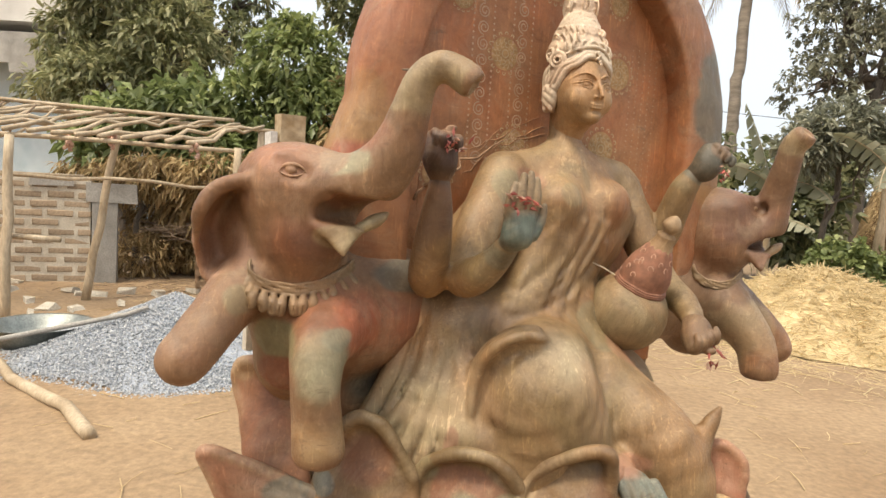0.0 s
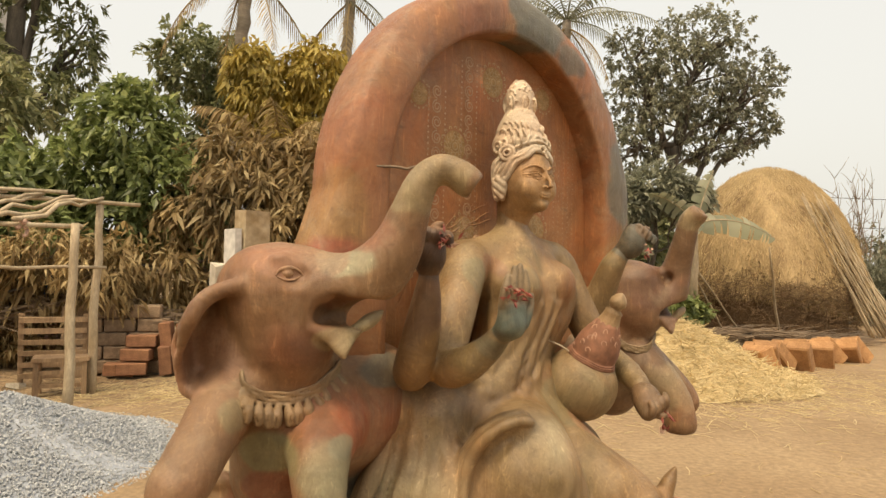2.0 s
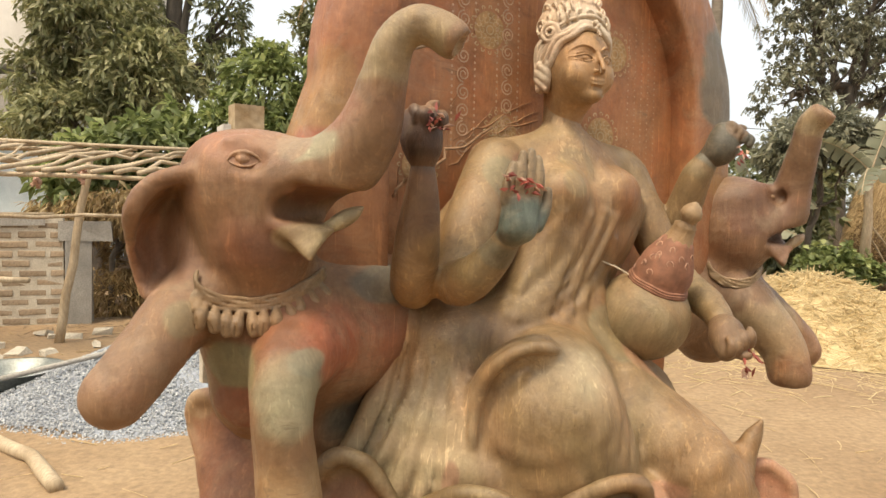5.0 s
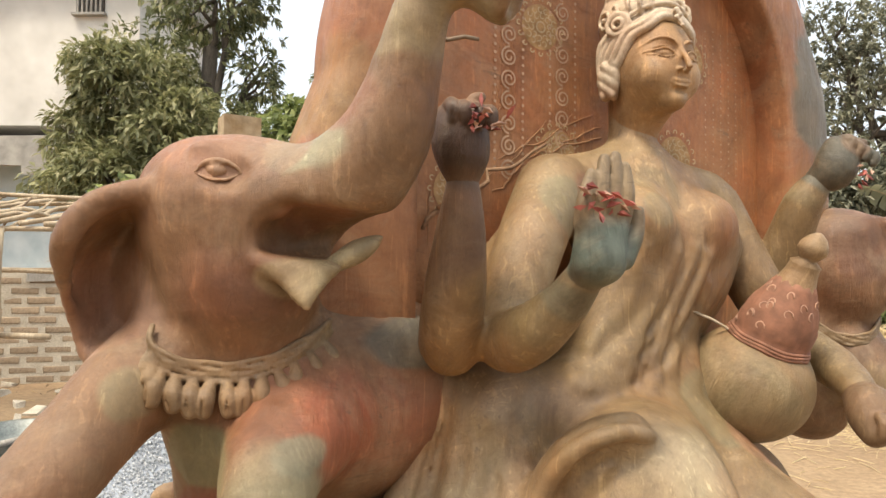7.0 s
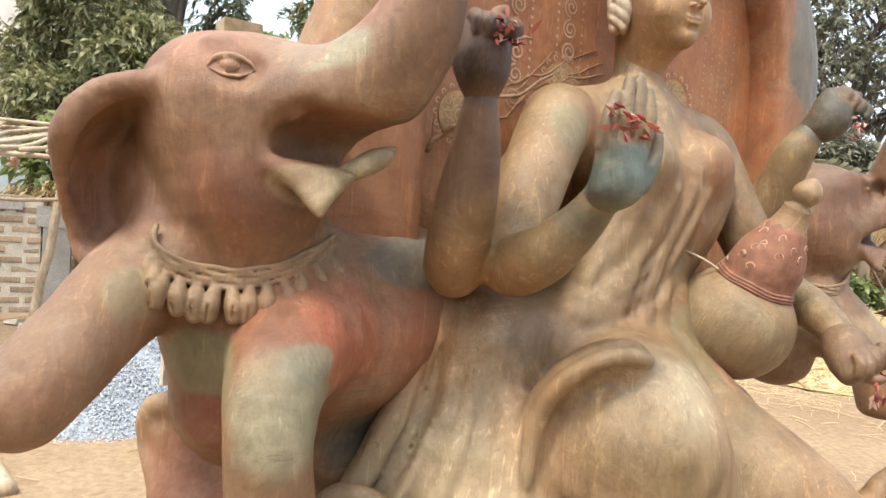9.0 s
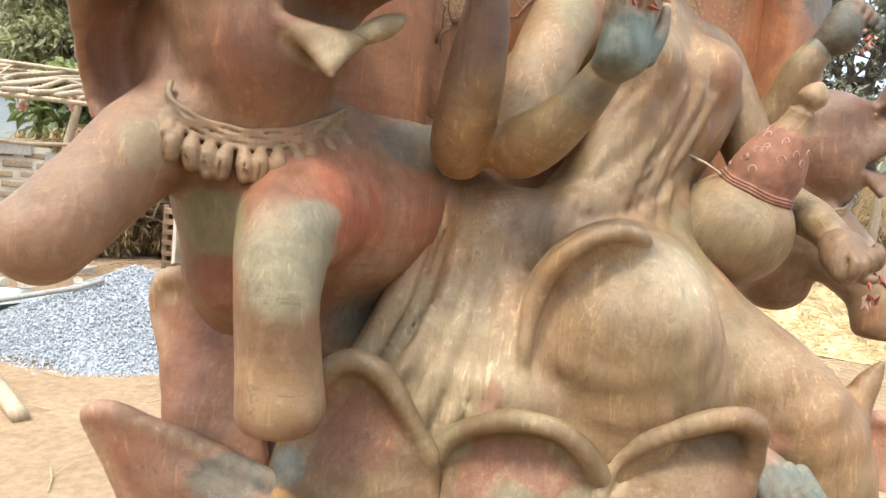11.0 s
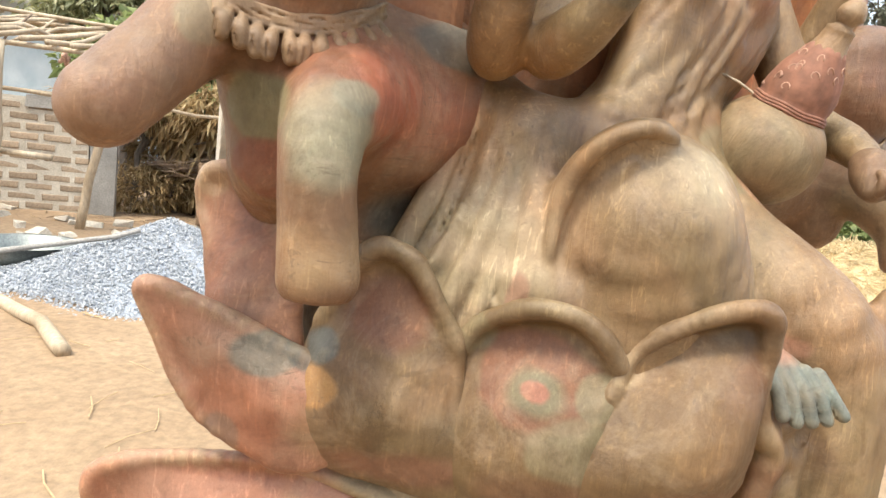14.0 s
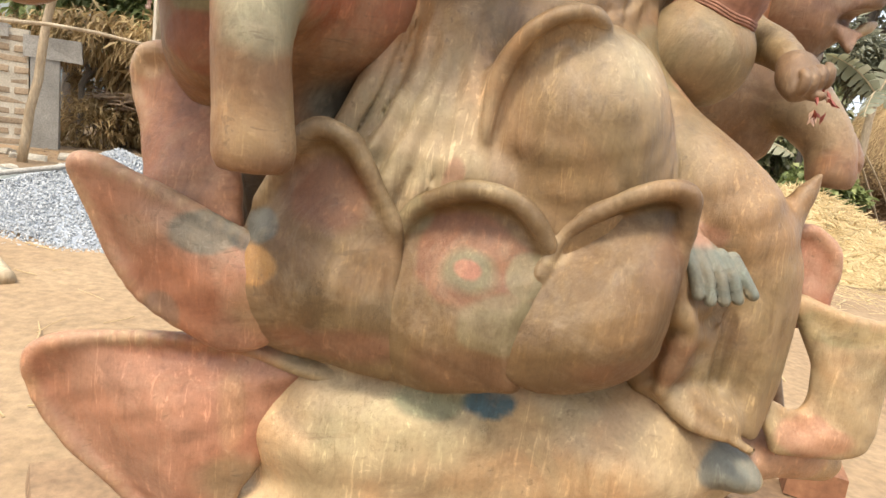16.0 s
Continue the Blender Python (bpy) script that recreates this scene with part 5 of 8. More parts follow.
    # printed motifs: rosettes and a running scroll band, a hair proud of the cloth
    gold = plain("gold_print", (0.46, 0.33, 0.17), (0.56, 0.42, 0.25), 90, 0.7, 0.2, 0.001)
    pale = plain("pale_print", (0.44, 0.27, 0.165), (0.55, 0.37, 0.24), 50, 0.8, 0.1, 0.001)
    tint = plain("yellow_stain", (0.40, 0.235, 0.105), (0.46, 0.28, 0.13), 60, 0.8, 0.1, 0.001)
    def disc(b, x, z, r, y=0.1658, k=10):
        o = len(b.v)
        for i in range(k):
            a = 2 * math.pi * i / k
            b.v.append((x + r * math.cos(a), y, z + r * math.sin(a)))
        b.f.append(tuple(o + i for i in range(k)))
    def arc(b, x, z, r, w, a0, a1, k=14, y=0.1655):
        o = len(b.v)
        for i in range(k + 1):
            a = a0 + (a1 - a0) * i / k
            rr = r(i / k) if callable(r) else r
            for e in (rr - w / 2, rr + w / 2):
                b.v.append((x + e * math.cos(a), y, z + e * math.sin(a)))
        for i in range(k):
            b.f.append((o + 2 * i, o + 2 * i + 1, o + 2 * i + 3, o + 2 * i + 2))
    for x, z, r in ((0.085, 2.005, 0.043), (0.300, 1.835, 0.045), (-0.045, 1.83, 0.042), (-0.01, 1.635, 0.042), (0.262, 1.65, 0.048), (0.29, 2.0, 0.034), (-0.20, 1.56, 0.04), (-0.16, 1.93, 0.030)):
        b = Build()
        for ring in (2, 3):
            k = ring * 5
            for i in range(k):
                a = 2 * math.pi * i / k + ring * 0.4
                arc(b, x + r * ring / 4.6 * math.cos(a), z + r * ring / 4.6 * math.sin(a), r * 0.10, r * 0.045, a, a + 4.2, 7)
        arc(b, x, z, r * 0.20, r * 0.06, 0, 2 * math.pi, 12)
        for i in range(16):
            a = 2 * math.pi * i / 16
            arc(b, x + r * 1.02 * math.cos(a), z + r * 1.02 * math.sin(a), r * 0.085, r * 0.05, a - 2.2, a + 2.2, 7)
        fill = Build()
        disc(fill, x, z, r * 0.86, y=0.1668, k=24)
        child("rosette_ground", fill.mesh("rosette_ground", tint), root, "yellowish stained disc")
        child("rosette", b.mesh("rosette", gold), root, "gold printed rosette")
    for bx, z0, z1, side in ((0.0, 1.62, 2.04, 1), (-0.105, 1.60, 1.96, -1)):
        b = Build()
        z, i = z0, 0
        while z < z1:
            d = 1 if i % 2 else -1
            arc(b, bx, z, lambda s: 0.0155 - 0.012 * s, 0.003, math.pi / 2 * d, math.pi / 2 * d + 3.6 * math.pi * d, 26)
            z += 0.0345
            i += 1
        k = z0
        while k < z1:
            for e in (-0.026, 0.026):
                disc(b, bx + e, k, 0.0028, k=6)
            k += 0.0125
        child("scroll_band", b.mesh("scroll_band", pale), root, "pale printed scroll border")
    b = Build()
    for col in range(5):
        for i in range(26):
            disc(b, 0.345 + 0.022 * col, 1.55 + 0.014 * i + 0.003 * (col % 2), 0.0022, k=5)
    child("dot_border", b.mesh("dot_border", pale), root, "pale printed dots")
    # torn cloth edge and stray stick behind the shoulder
    for a, e, r in (((-0.10, 0.12, 1.575), (0.055, 0.12, 1.635), 0.0045), ((-0.24, 0.145, 1.53), (-0.05, 0.145, 1.64), 0.0035), ((-0.26, 0.15, 1.50), (-0.16, 0.15, 1.60), 0.0035)):
        b = Build().tube(wobbly(a, e, 8, 0.012), [r * (0.6 + 0.6 * random.random()) for _ in range(9)], 7)
        child("torn_cloth_fold", b.mesh("torn_cloth_fold", plain("torn_cloth", (0.20, 0.11, 0.06), (0.36, 0.22, 0.125), 30, 0.9, 0.4, 0.004), True), root, "rolled torn cloth edge")
    m_crease = plain("creased_cloth", (0.31, 0.155, 0.072), (0.40, 0.21, 0.105), 30, 0.8, 0.3, 0.003)
    for row, r in ((((0.061, 1.706), (-0.040, 1.653), (-0.126, 1.610)), 0.0045), (((0.087, 1.665), (0.006, 1.647), (-0.073, 1.618)), 0.0055), (((-0.034, 1.680), (-0.073, 1.636), (-0.116, 1.590)), 0.0040), (((0.018, 1.696), (-0.040, 1.631), (-0.095, 1.583)), 0.0036),
                   (((-0.116, 1.707), (-0.138, 1.654), (-0.151, 1.595)), 0.0030), (((-0.073, 1.619), (-0.105, 1.583), (-0.136, 1.555)), 0.0050), (((0.080, 1.686), (0.018, 1.660), (-0.034, 1.645)), 0.0045), (((-0.17, 1.64), (-0.19, 1.58), (-0.20, 1.50)), 0.0036), (((-0.13, 1.60), (-0.17, 1.54), (-0.21, 1.47)), 0.0040), (((-0.24, 1.56), (-0.245, 1.48), (-0.25, 1.40)), 0.0045), (((-0.275, 1.58), (-0.27, 1.48), (-0.268, 1.38)), 0.0050), (((-0.30, 1.56), (-0.296, 1.47), (-0.290, 1.37)), 0.0040)):
        ax = []
        for (x0, z0), (x1, z1) in zip(row[:-1], row[1:]):
            for k in range(5):
                ax.append((x0 + (x1 - x0) * k / 5 + random.uniform(-0.004, 0.004), 0.1672 + random.uniform(-0.0008, 0.0008), z0 + (z1 - z0) * k / 5 + random.uniform(-0.004, 0.004)))
        ax.append((row[-1][0], 0.169, row[-1][1]))
        b = Build().tube(ax, [0.36 * r * (0.35 + 0.9 * math.sin(math.pi * (k + 0.5) / 11) * random.uniform(0.6, 1.2)) for k in range(11)], 7)
        child("cloth_crease", b.mesh("cloth_crease", m_crease, True), root)
    post = Build().box((-0.475, 0.300, 1.455), (0.050, 0.045, 0.40), wob=0.003)
    child("brace_post", post.mesh("brace_post", plain("old_ochre_plaster", (0.30, 0.21, 0.11), (0.50, 0.41, 0.28), 26, 0.9, 0.6, 0.004)), root, "rough ochre-stained brace post")
    child("brace_board", Build().box((-0.512, 0.306, 1.42), (0.014, 0.045, 0.40), wob=0.002).mesh("brace_board", M_PLASTER), root, "pale board beside the post")
    child("brace_block", Build().box((-0.536, 0.310, 1.36), (0.026, 0.04, 0.38), wob=0.005).mesh("brace_block", M_MORTAR), root, "pale mortar block")
    b = Build().tube(wobbly((-0.33, 0.10, 1.745), (-0.21, 0.09, 1.755), 5, 0.006), 0.0028, 6)
    child("twig", b.mesh("twig", M_TWIG, True), root, "short broken twig")


backdrop()


# ---- lotus seat ----
def glide(pts, c):
    """A smooth curve through points, at c from 0 to 1."""
    p = [Vector(q) for q in pts]
    u = c * (len(p) - 1)
    i = min(int(u), len(p) - 2)
    w = u - i
    p0, p1, p2, p3 = p[max(i - 1, 0)], p[i], p[i + 1], p[min(i + 2, len(p) - 1)]
    return 0.5 * (2 * p1 + (p2 - p0) * w + (2 * p0 - 5 * p1 + 4 * p2 - p3) * w ** 2 + (3 * p1 - p0 - 3 * p2 + p3) * w ** 3)


def petal(rim, foot, belly, dip, tone, patches=(), seed=0.0, n=34, thick=0.010, lip=0.0092, out=(-0.742, -0.670, 0.0), grain=0.0045):
    """A modelled petal: a thick sheet fanned from its foot to its rolled rim, full below and hollow under the lip."""
    o = Vector(out)
    pts = [Vector(p) for p in (*rim, *foot)]
    lo = [min(p[k] for p in pts) - 0.07 for k in range(3)]
    hi = [max(p[k] for p in pts) + 0.07 for k in range(3)]
    g = Clay(lo, hi, grain)
    edge = []
    for k in range(n):
        c = k / (n - 1)
        r, f = glide(rim, c), glide(foot, c)
        edge.append((*r, lip * (0.86 + 0.22 * math.sin(9 * c + seed) * math.sin(23 * c + 2 * seed))))
        ends = math.sin(math.pi * min(max(c, 0.02), 0.98)) ** 0.5
        row = []
        for w, off in ((0.0, 0.0), (0.07, -dip * ends), (0.24, -dip * 0.75 * ends), (0.46, belly * 0.35 * ends), (0.70, belly * ends), (0.89, belly * 0.55 * ends), (1.0, 0.0)):
            q = r.lerp(f, w) + o * off
            row.append((*q, thick * (1 + 0.06 * math.sin(17 * c + 11 * w + seed))))
        g.limb(row, 0.010, steps=3)
    g.limb(edge, 0.006, steps=2)
    def wear(x, y, z):
        q = 0.67 * x - 0.742 * y
        return 0.0009 * np.sin(57 * q + 6 * np.sin(23 * z + seed)) * np.sin(41 * z + 9 * q + seed) + 0.0003 * np.sin(170 * q + 60 * z + 5 * np.sin(39 * z)) * np.sin(71 * z - 43 * q + 4 * np.sin(31 * q))
    g.ripple(lo, hi, wear)
    v, f = g.skin(1)
    col = tones(v, tone, list(patches), seed)
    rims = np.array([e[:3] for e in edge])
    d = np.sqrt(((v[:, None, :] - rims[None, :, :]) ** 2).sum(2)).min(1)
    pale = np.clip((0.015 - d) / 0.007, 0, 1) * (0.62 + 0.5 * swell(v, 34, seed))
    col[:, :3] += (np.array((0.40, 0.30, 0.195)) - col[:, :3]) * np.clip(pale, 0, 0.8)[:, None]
    return toned_mesh("petal", [(v, f, col, 0)], [M_CLAY])


def lotus():
    root = thing("lotus_seat", "broad clay lotus seat with upright patchy red petals", "pedestal", GROUP)
    # The dull brown of the petal faces also carries shade under their lips.
    LTAN, ROSE, DULLRED, DULL_SHADED = (0.25, 0.155, 0.082), (0.335, 0.180, 0.125), (0.205, 0.082, 0.045), (0.155, 0.096, 0.046)
    def add(label="", **kw):
        child("petal", petal(**kw), root, label)
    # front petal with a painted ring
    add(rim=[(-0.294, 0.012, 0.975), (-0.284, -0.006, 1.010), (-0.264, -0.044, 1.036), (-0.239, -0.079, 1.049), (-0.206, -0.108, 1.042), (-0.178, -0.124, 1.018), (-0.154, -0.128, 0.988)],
        foot=[(-0.306, 0.003, 0.790), (-0.266, -0.041, 0.782), (-0.223, -0.085, 0.790), (-0.176, -0.130, 0.806)], belly=0.026, dip=0.034, tone=DULL_SHADED, seed=0.4,
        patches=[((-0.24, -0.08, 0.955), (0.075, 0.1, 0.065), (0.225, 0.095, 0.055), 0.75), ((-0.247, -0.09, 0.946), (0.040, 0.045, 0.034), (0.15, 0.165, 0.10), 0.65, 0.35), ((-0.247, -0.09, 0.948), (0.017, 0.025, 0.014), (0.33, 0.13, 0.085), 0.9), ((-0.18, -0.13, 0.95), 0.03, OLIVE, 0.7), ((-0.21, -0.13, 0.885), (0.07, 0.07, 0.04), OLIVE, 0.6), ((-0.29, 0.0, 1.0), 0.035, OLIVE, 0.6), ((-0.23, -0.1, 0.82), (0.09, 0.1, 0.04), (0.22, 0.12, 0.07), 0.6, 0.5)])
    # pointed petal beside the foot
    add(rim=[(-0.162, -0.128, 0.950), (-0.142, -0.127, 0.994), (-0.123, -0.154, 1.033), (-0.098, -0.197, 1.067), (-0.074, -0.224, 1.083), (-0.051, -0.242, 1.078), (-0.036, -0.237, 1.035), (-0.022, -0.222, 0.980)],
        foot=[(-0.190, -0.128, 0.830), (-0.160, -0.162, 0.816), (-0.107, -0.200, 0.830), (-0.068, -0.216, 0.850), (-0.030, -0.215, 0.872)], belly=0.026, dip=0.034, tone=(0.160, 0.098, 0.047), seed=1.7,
        # the near-black patch below the tip paints in the lip's shade
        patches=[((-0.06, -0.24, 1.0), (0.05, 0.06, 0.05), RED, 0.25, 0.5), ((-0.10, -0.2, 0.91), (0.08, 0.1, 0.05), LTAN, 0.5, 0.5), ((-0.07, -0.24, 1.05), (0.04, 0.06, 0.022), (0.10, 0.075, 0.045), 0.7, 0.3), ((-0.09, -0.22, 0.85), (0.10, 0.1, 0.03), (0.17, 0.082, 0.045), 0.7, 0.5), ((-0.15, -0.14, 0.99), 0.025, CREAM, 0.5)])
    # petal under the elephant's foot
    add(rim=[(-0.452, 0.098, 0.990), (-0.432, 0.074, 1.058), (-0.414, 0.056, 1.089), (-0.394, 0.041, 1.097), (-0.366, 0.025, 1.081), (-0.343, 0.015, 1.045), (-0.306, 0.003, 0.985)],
        foot=[(-0.490, 0.115, 0.826), (-0.431, 0.075, 0.812), (-0.371, 0.025, 0.802), (-0.299, -0.020, 0.786)], belly=0.028, dip=0.026, tone=DULL_SHADED, seed=3.1,
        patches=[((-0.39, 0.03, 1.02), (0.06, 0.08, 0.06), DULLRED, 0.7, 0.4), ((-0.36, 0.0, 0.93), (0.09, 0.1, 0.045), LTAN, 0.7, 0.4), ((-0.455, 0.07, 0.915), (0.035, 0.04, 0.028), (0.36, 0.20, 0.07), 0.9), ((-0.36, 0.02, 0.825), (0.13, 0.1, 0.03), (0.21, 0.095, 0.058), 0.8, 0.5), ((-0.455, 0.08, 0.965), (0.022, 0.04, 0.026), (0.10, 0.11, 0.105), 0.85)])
    # long petal reaching out to the yard
    add(rim=[(-0.500, 0.118, 0.800), (-0.579, 0.156, 0.854), (-0.614, 0.180, 0.915), (-0.637, 0.183, 0.972), (-0.652, 0.185, 1.010), (-0.636, 0.174, 1.018), (-0.574, 0.143, 0.995), (-0.517, 0.117, 0.964), (-0.462, 0.090, 0.940)],
        foot=[(-0.478, 0.104, 0.800), (-0.456, 0.088, 0.806), (-0.432, 0.070, 0.824), (-0.415, 0.060, 0.855), (-0.410, 0.062, 0.895)], belly=0.012, dip=0.006, tone=ROSE, seed=4.6, lip=0.008,
        patches=[((-0.515, 0.11, 0.945), (0.045, 0.05, 0.032), SLATE, 0.85), ((-0.475, 0.09, 0.955), (0.022, 0.04, 0.030), (0.10, 0.11, 0.105), 0.8), ((-0.50, 0.1, 0.86), (0.06, 0.1, 0.035), DULLRED, 0.6, 0.5), ((-0.55, 0.14, 0.84), 0.03, SLATE, 0.5), ((-0.45, 0.07, 0.86), (0.06, 0.06, 0.05), LTAN, 0.6, 0.5)])
    # upright petal behind the elephant's leg
    add(rim=[(-0.557, 0.214, 0.970), (-0.562, 0.234, 1.058), (-0.575, 0.264, 1.114), (-0.571, 0.259, 1.152), (-0.552, 0.238, 1.164), (-0.527, 0.211, 1.149), (-0.502, 0.183, 1.121), (-0.480, 0.160, 1.050)],
        foot=[(-0.550, 0.183, 0.900), (-0.525, 0.163, 0.890), (-0.495, 0.137, 0.890), (-0.465, 0.115, 0.910)], belly=0.020, dip=0.010, tone=(0.29, 0.145, 0.088), seed=5.3,
        patches=[((-0.56, 0.25, 1.15), 0.03, CREAM, 0.4), ((-0.53, 0.2, 1.04), (0.05, 0.06, 0.07), RED, 0.4)])
    # drooping petal near the base, folded along its upper edge
    add(rim=[(-0.385, 0.082, 0.757), (-0.494, 0.137, 0.786), (-0.605, 0.193, 0.783), (-0.669, 0.218, 0.771), (-0.695, 0.232, 0.748), (-0.690, 0.234, 0.698), (-0.654, 0.217, 0.630), (-0.600, 0.187, 0.575), (-0.545, 0.160, 0.510)],
        foot=[(-0.390, 0.088, 0.748), (-0.414, 0.093, 0.691), (-0.434, 0.093, 0.633), (-0.453, 0.099, 0.590), (-0.478, 0.111, 0.520)], belly=0.016, dip=0.012, tone=(0.35, 0.195, 0.14), seed=6.2, n=44, lip=0.009,
        patches=[((-0.46, 0.08, 0.60), (0.06, 0.08, 0.05), OLIVE, 0.7, 0.4), ((-0.60, 0.17, 0.66), (0.10, 0.1, 0.05), PINK, 0.5, 0.5), ((-0.47, 0.09, 0.70), (0.02, 0.06, 0.08), CREAM, 0.35, 0.5), ((-0.55, 0.15, 0.78), (0.09, 0.1, 0.02), DULLRED, 0.5)])
    # ledge of stiff cloth that joins the drooping petal to the cup
    add(rim=[(-0.488, 0.122, 0.797), (-0.427, 0.100, 0.777), (-0.368, 0.057, 0.762), (-0.299, 0.018, 0.748), (-0.240, -0.017, 0.746)],
        foot=[(-0.440, 0.160, 0.800), (-0.393, 0.128, 0.795), (-0.330, 0.087, 0.783), (-0.260, 0.055, 0.767), (-0.199, 0.017, 0.765)], belly=0.0, dip=0.0, tone=CREAM, seed=7.7, lip=0.008, thick=0.010,
        patches=[((-0.47, 0.11, 0.79), (0.08, 0.08, 0.04), ROSE, 0.9, 0.4), ((-0.27, 0.0, 0.75), (0.06, 0.08, 0.04), (0.17, 0.19, 0.11), 0.85), ((-0.38, 0.06, 0.77), (0.04, 0.06, 0.03), OLIVE, 0.4)])
    # stiff curled petal on its stick and the pink petal beyond the leg
    add(rim=[(0.221, -0.245, 0.781), (0.288, -0.274, 0.754), (0.313, -0.280, 0.789), (0.313, -0.272, 0.842), (0.297, -0.254, 0.888), (0.280, -0.235, 0.928), (0.301, -0.259, 0.923), (0.328, -0.289, 0.916), (0.378, -0.329, 0.912)],
        foot=[(0.246, -0.272, 0.711), (0.302, -0.305, 0.708), (0.352, -0.330, 0.713), (0.375, -0.341, 0.743), (0.383, -0.334, 0.805), (0.384, -0.335, 0.861)], belly=0.012, dip=0.0, tone=(0.36, 0.285, 0.18), seed=8.3, lip=0.008, thick=0.009,
        patches=[((0.34, -0.3, 0.90), (0.09, 0.1, 0.03), (0.30, 0.28, 0.17), 0.8), ((0.30, -0.29, 0.73), (0.07, 0.08, 0.035), PINK, 0.7)], label="stiff curled olive-cream petal")
    add(rim=[(0.296, -0.208, 0.932), (0.284, -0.195, 0.993), (0.286, -0.197, 1.025), (0.306, -0.219, 1.034), (0.328, -0.244, 1.010), (0.333, -0.249, 0.971), (0.324, -0.239, 0.936)],
        foot=[(0.315, -0.214, 0.896), (0.321, -0.221, 0.893), (0.329, -0.230, 0.895), (0.336, -0.238, 0.902)], belly=0.010, dip=0.004, tone=(0.38, 0.205, 0.15), seed=9.0, lip=0.008, thick=0.009, label="dull pink rounded petal")
    for sx in (-1, 1):
        add(rim=[(sx * 0.44, 0.27, 0.97), (sx * 0.46, 0.33, 1.06), (sx * 0.38, 0.39, 1.10), (sx * 0.28, 0.38, 1.06), (sx * 0.24, 0.36, 0.97)], foot=[(sx * 0.40, 0.24, 0.84), (sx * 0.34, 0.28, 0.83), (sx * 0.27, 0.29, 0.84)], belly=0.03, dip=0.01, tone=DULL_SHADED, seed=10.0 + sx, out=(sx * 0.5, 0.85, 0), grain=0.008)
    # the drum that carries the cup, padded and uneven
    g = Clay((-0.64, -0.34, 0.40), (0.60, 0.50, 0.98), 0.008)
    g.ball((0.05, 0.13, 0.80), (0.44, 0.19, 0.05), 0.05).ball((0.04, 0.11, 0.66), (0.48, 0.225, 0.20), 0.05).ball((0.04, 0.11, 0.52), (0.52, 0.26, 0.12), 0.05)
    g.ball((0.12, 0.02, 0.90), (0.30, 0.14, 0.10), 0.05)
    g.ball((-0.22, 0.06, 0.83), (0.20, 0.09, 0.06), 0.05, (0, 0, -38))
    g.ball((-0.12, -0.03, 0.745), (0.16, 0.06, 0.045), 0.04, (0, 0, -40))
    g.ball((0.10, -0.10, 0.66), (0.20, 0.15, 0.14), 0.05)
    g.limb([(0.20, -0.18, 0.62, 0.05), (0.28, -0.22, 0.67, 0.05), (0.34, -0.25, 0.68, 0.05), (0.40, -0.27, 0.66, 0.04)], 0.03)
    g.ball((0.17, -0.235, 0.675), (0.07, 0.05, 0.030), 0.02, (0, 14, -40))
    g.ripple((-0.6, -0.34, 0.4), (0.6, 0.4, 0.95), lambda x, y, z: 0.0026 * np.sin(21 * x + 8 * np.sin(9 * z)) * np.sin(15 * z + 12 * y) + 0.0012 * np.sin(63 * x - 40 * y + 6 * np.sin(17 * z)) * np.sin(29 * z + 15 * x))
    v, f = g.skin(1)
    col = tones(v, (0.45, 0.345, 0.22), [((-0.150, -0.05, 0.750), (0.050, 0.06, 0.026), (0.028, 0.10, 0.16), 0.95), ((-0.24, 0.0, 0.745), (0.06, 0.08, 0.030), (0.14, 0.16, 0.10), 0.7), ((-0.05, -0.12, 0.79), (0.12, 0.1, 0.03), OCHRE, 0.4), ((-0.36, 0.08, 0.70), (0.06, 0.08, 0.05), OLIVE, 0.45), ((0.17, -0.24, 0.68), (0.08, 0.08, 0.04), (0.15, 0.17, 0.165), 0.9), ((0.30, -0.25, 0.69), (0.1, 0.1, 0.06), (0.42, 0.27, 0.20), 0.8), ((-0.2, 0, 0.93), (0.35, 0.2, 0.08), BROWN, 0.8), ((0.0, -0.1, 0.6), (0.3, 0.15, 0.08), (0.46, 0.35, 0.22), 0.5)], 3.0)
    child("drum", toned_mesh("drum", [(v, f, col, 0)], [M_CLAY]), root, "cream clay drum with blue and green slip patches")


lotus()


# ---- covered water pot ----
def lathe(profile, n=40):
    v = [(r * math.cos(2 * math.pi * i / n), r * math.sin(2 * math.pi * i / n), z) for i in range(n) for r, z in profile]
    return np.array(v), np.array(grid_faces(n, len(profile), True))


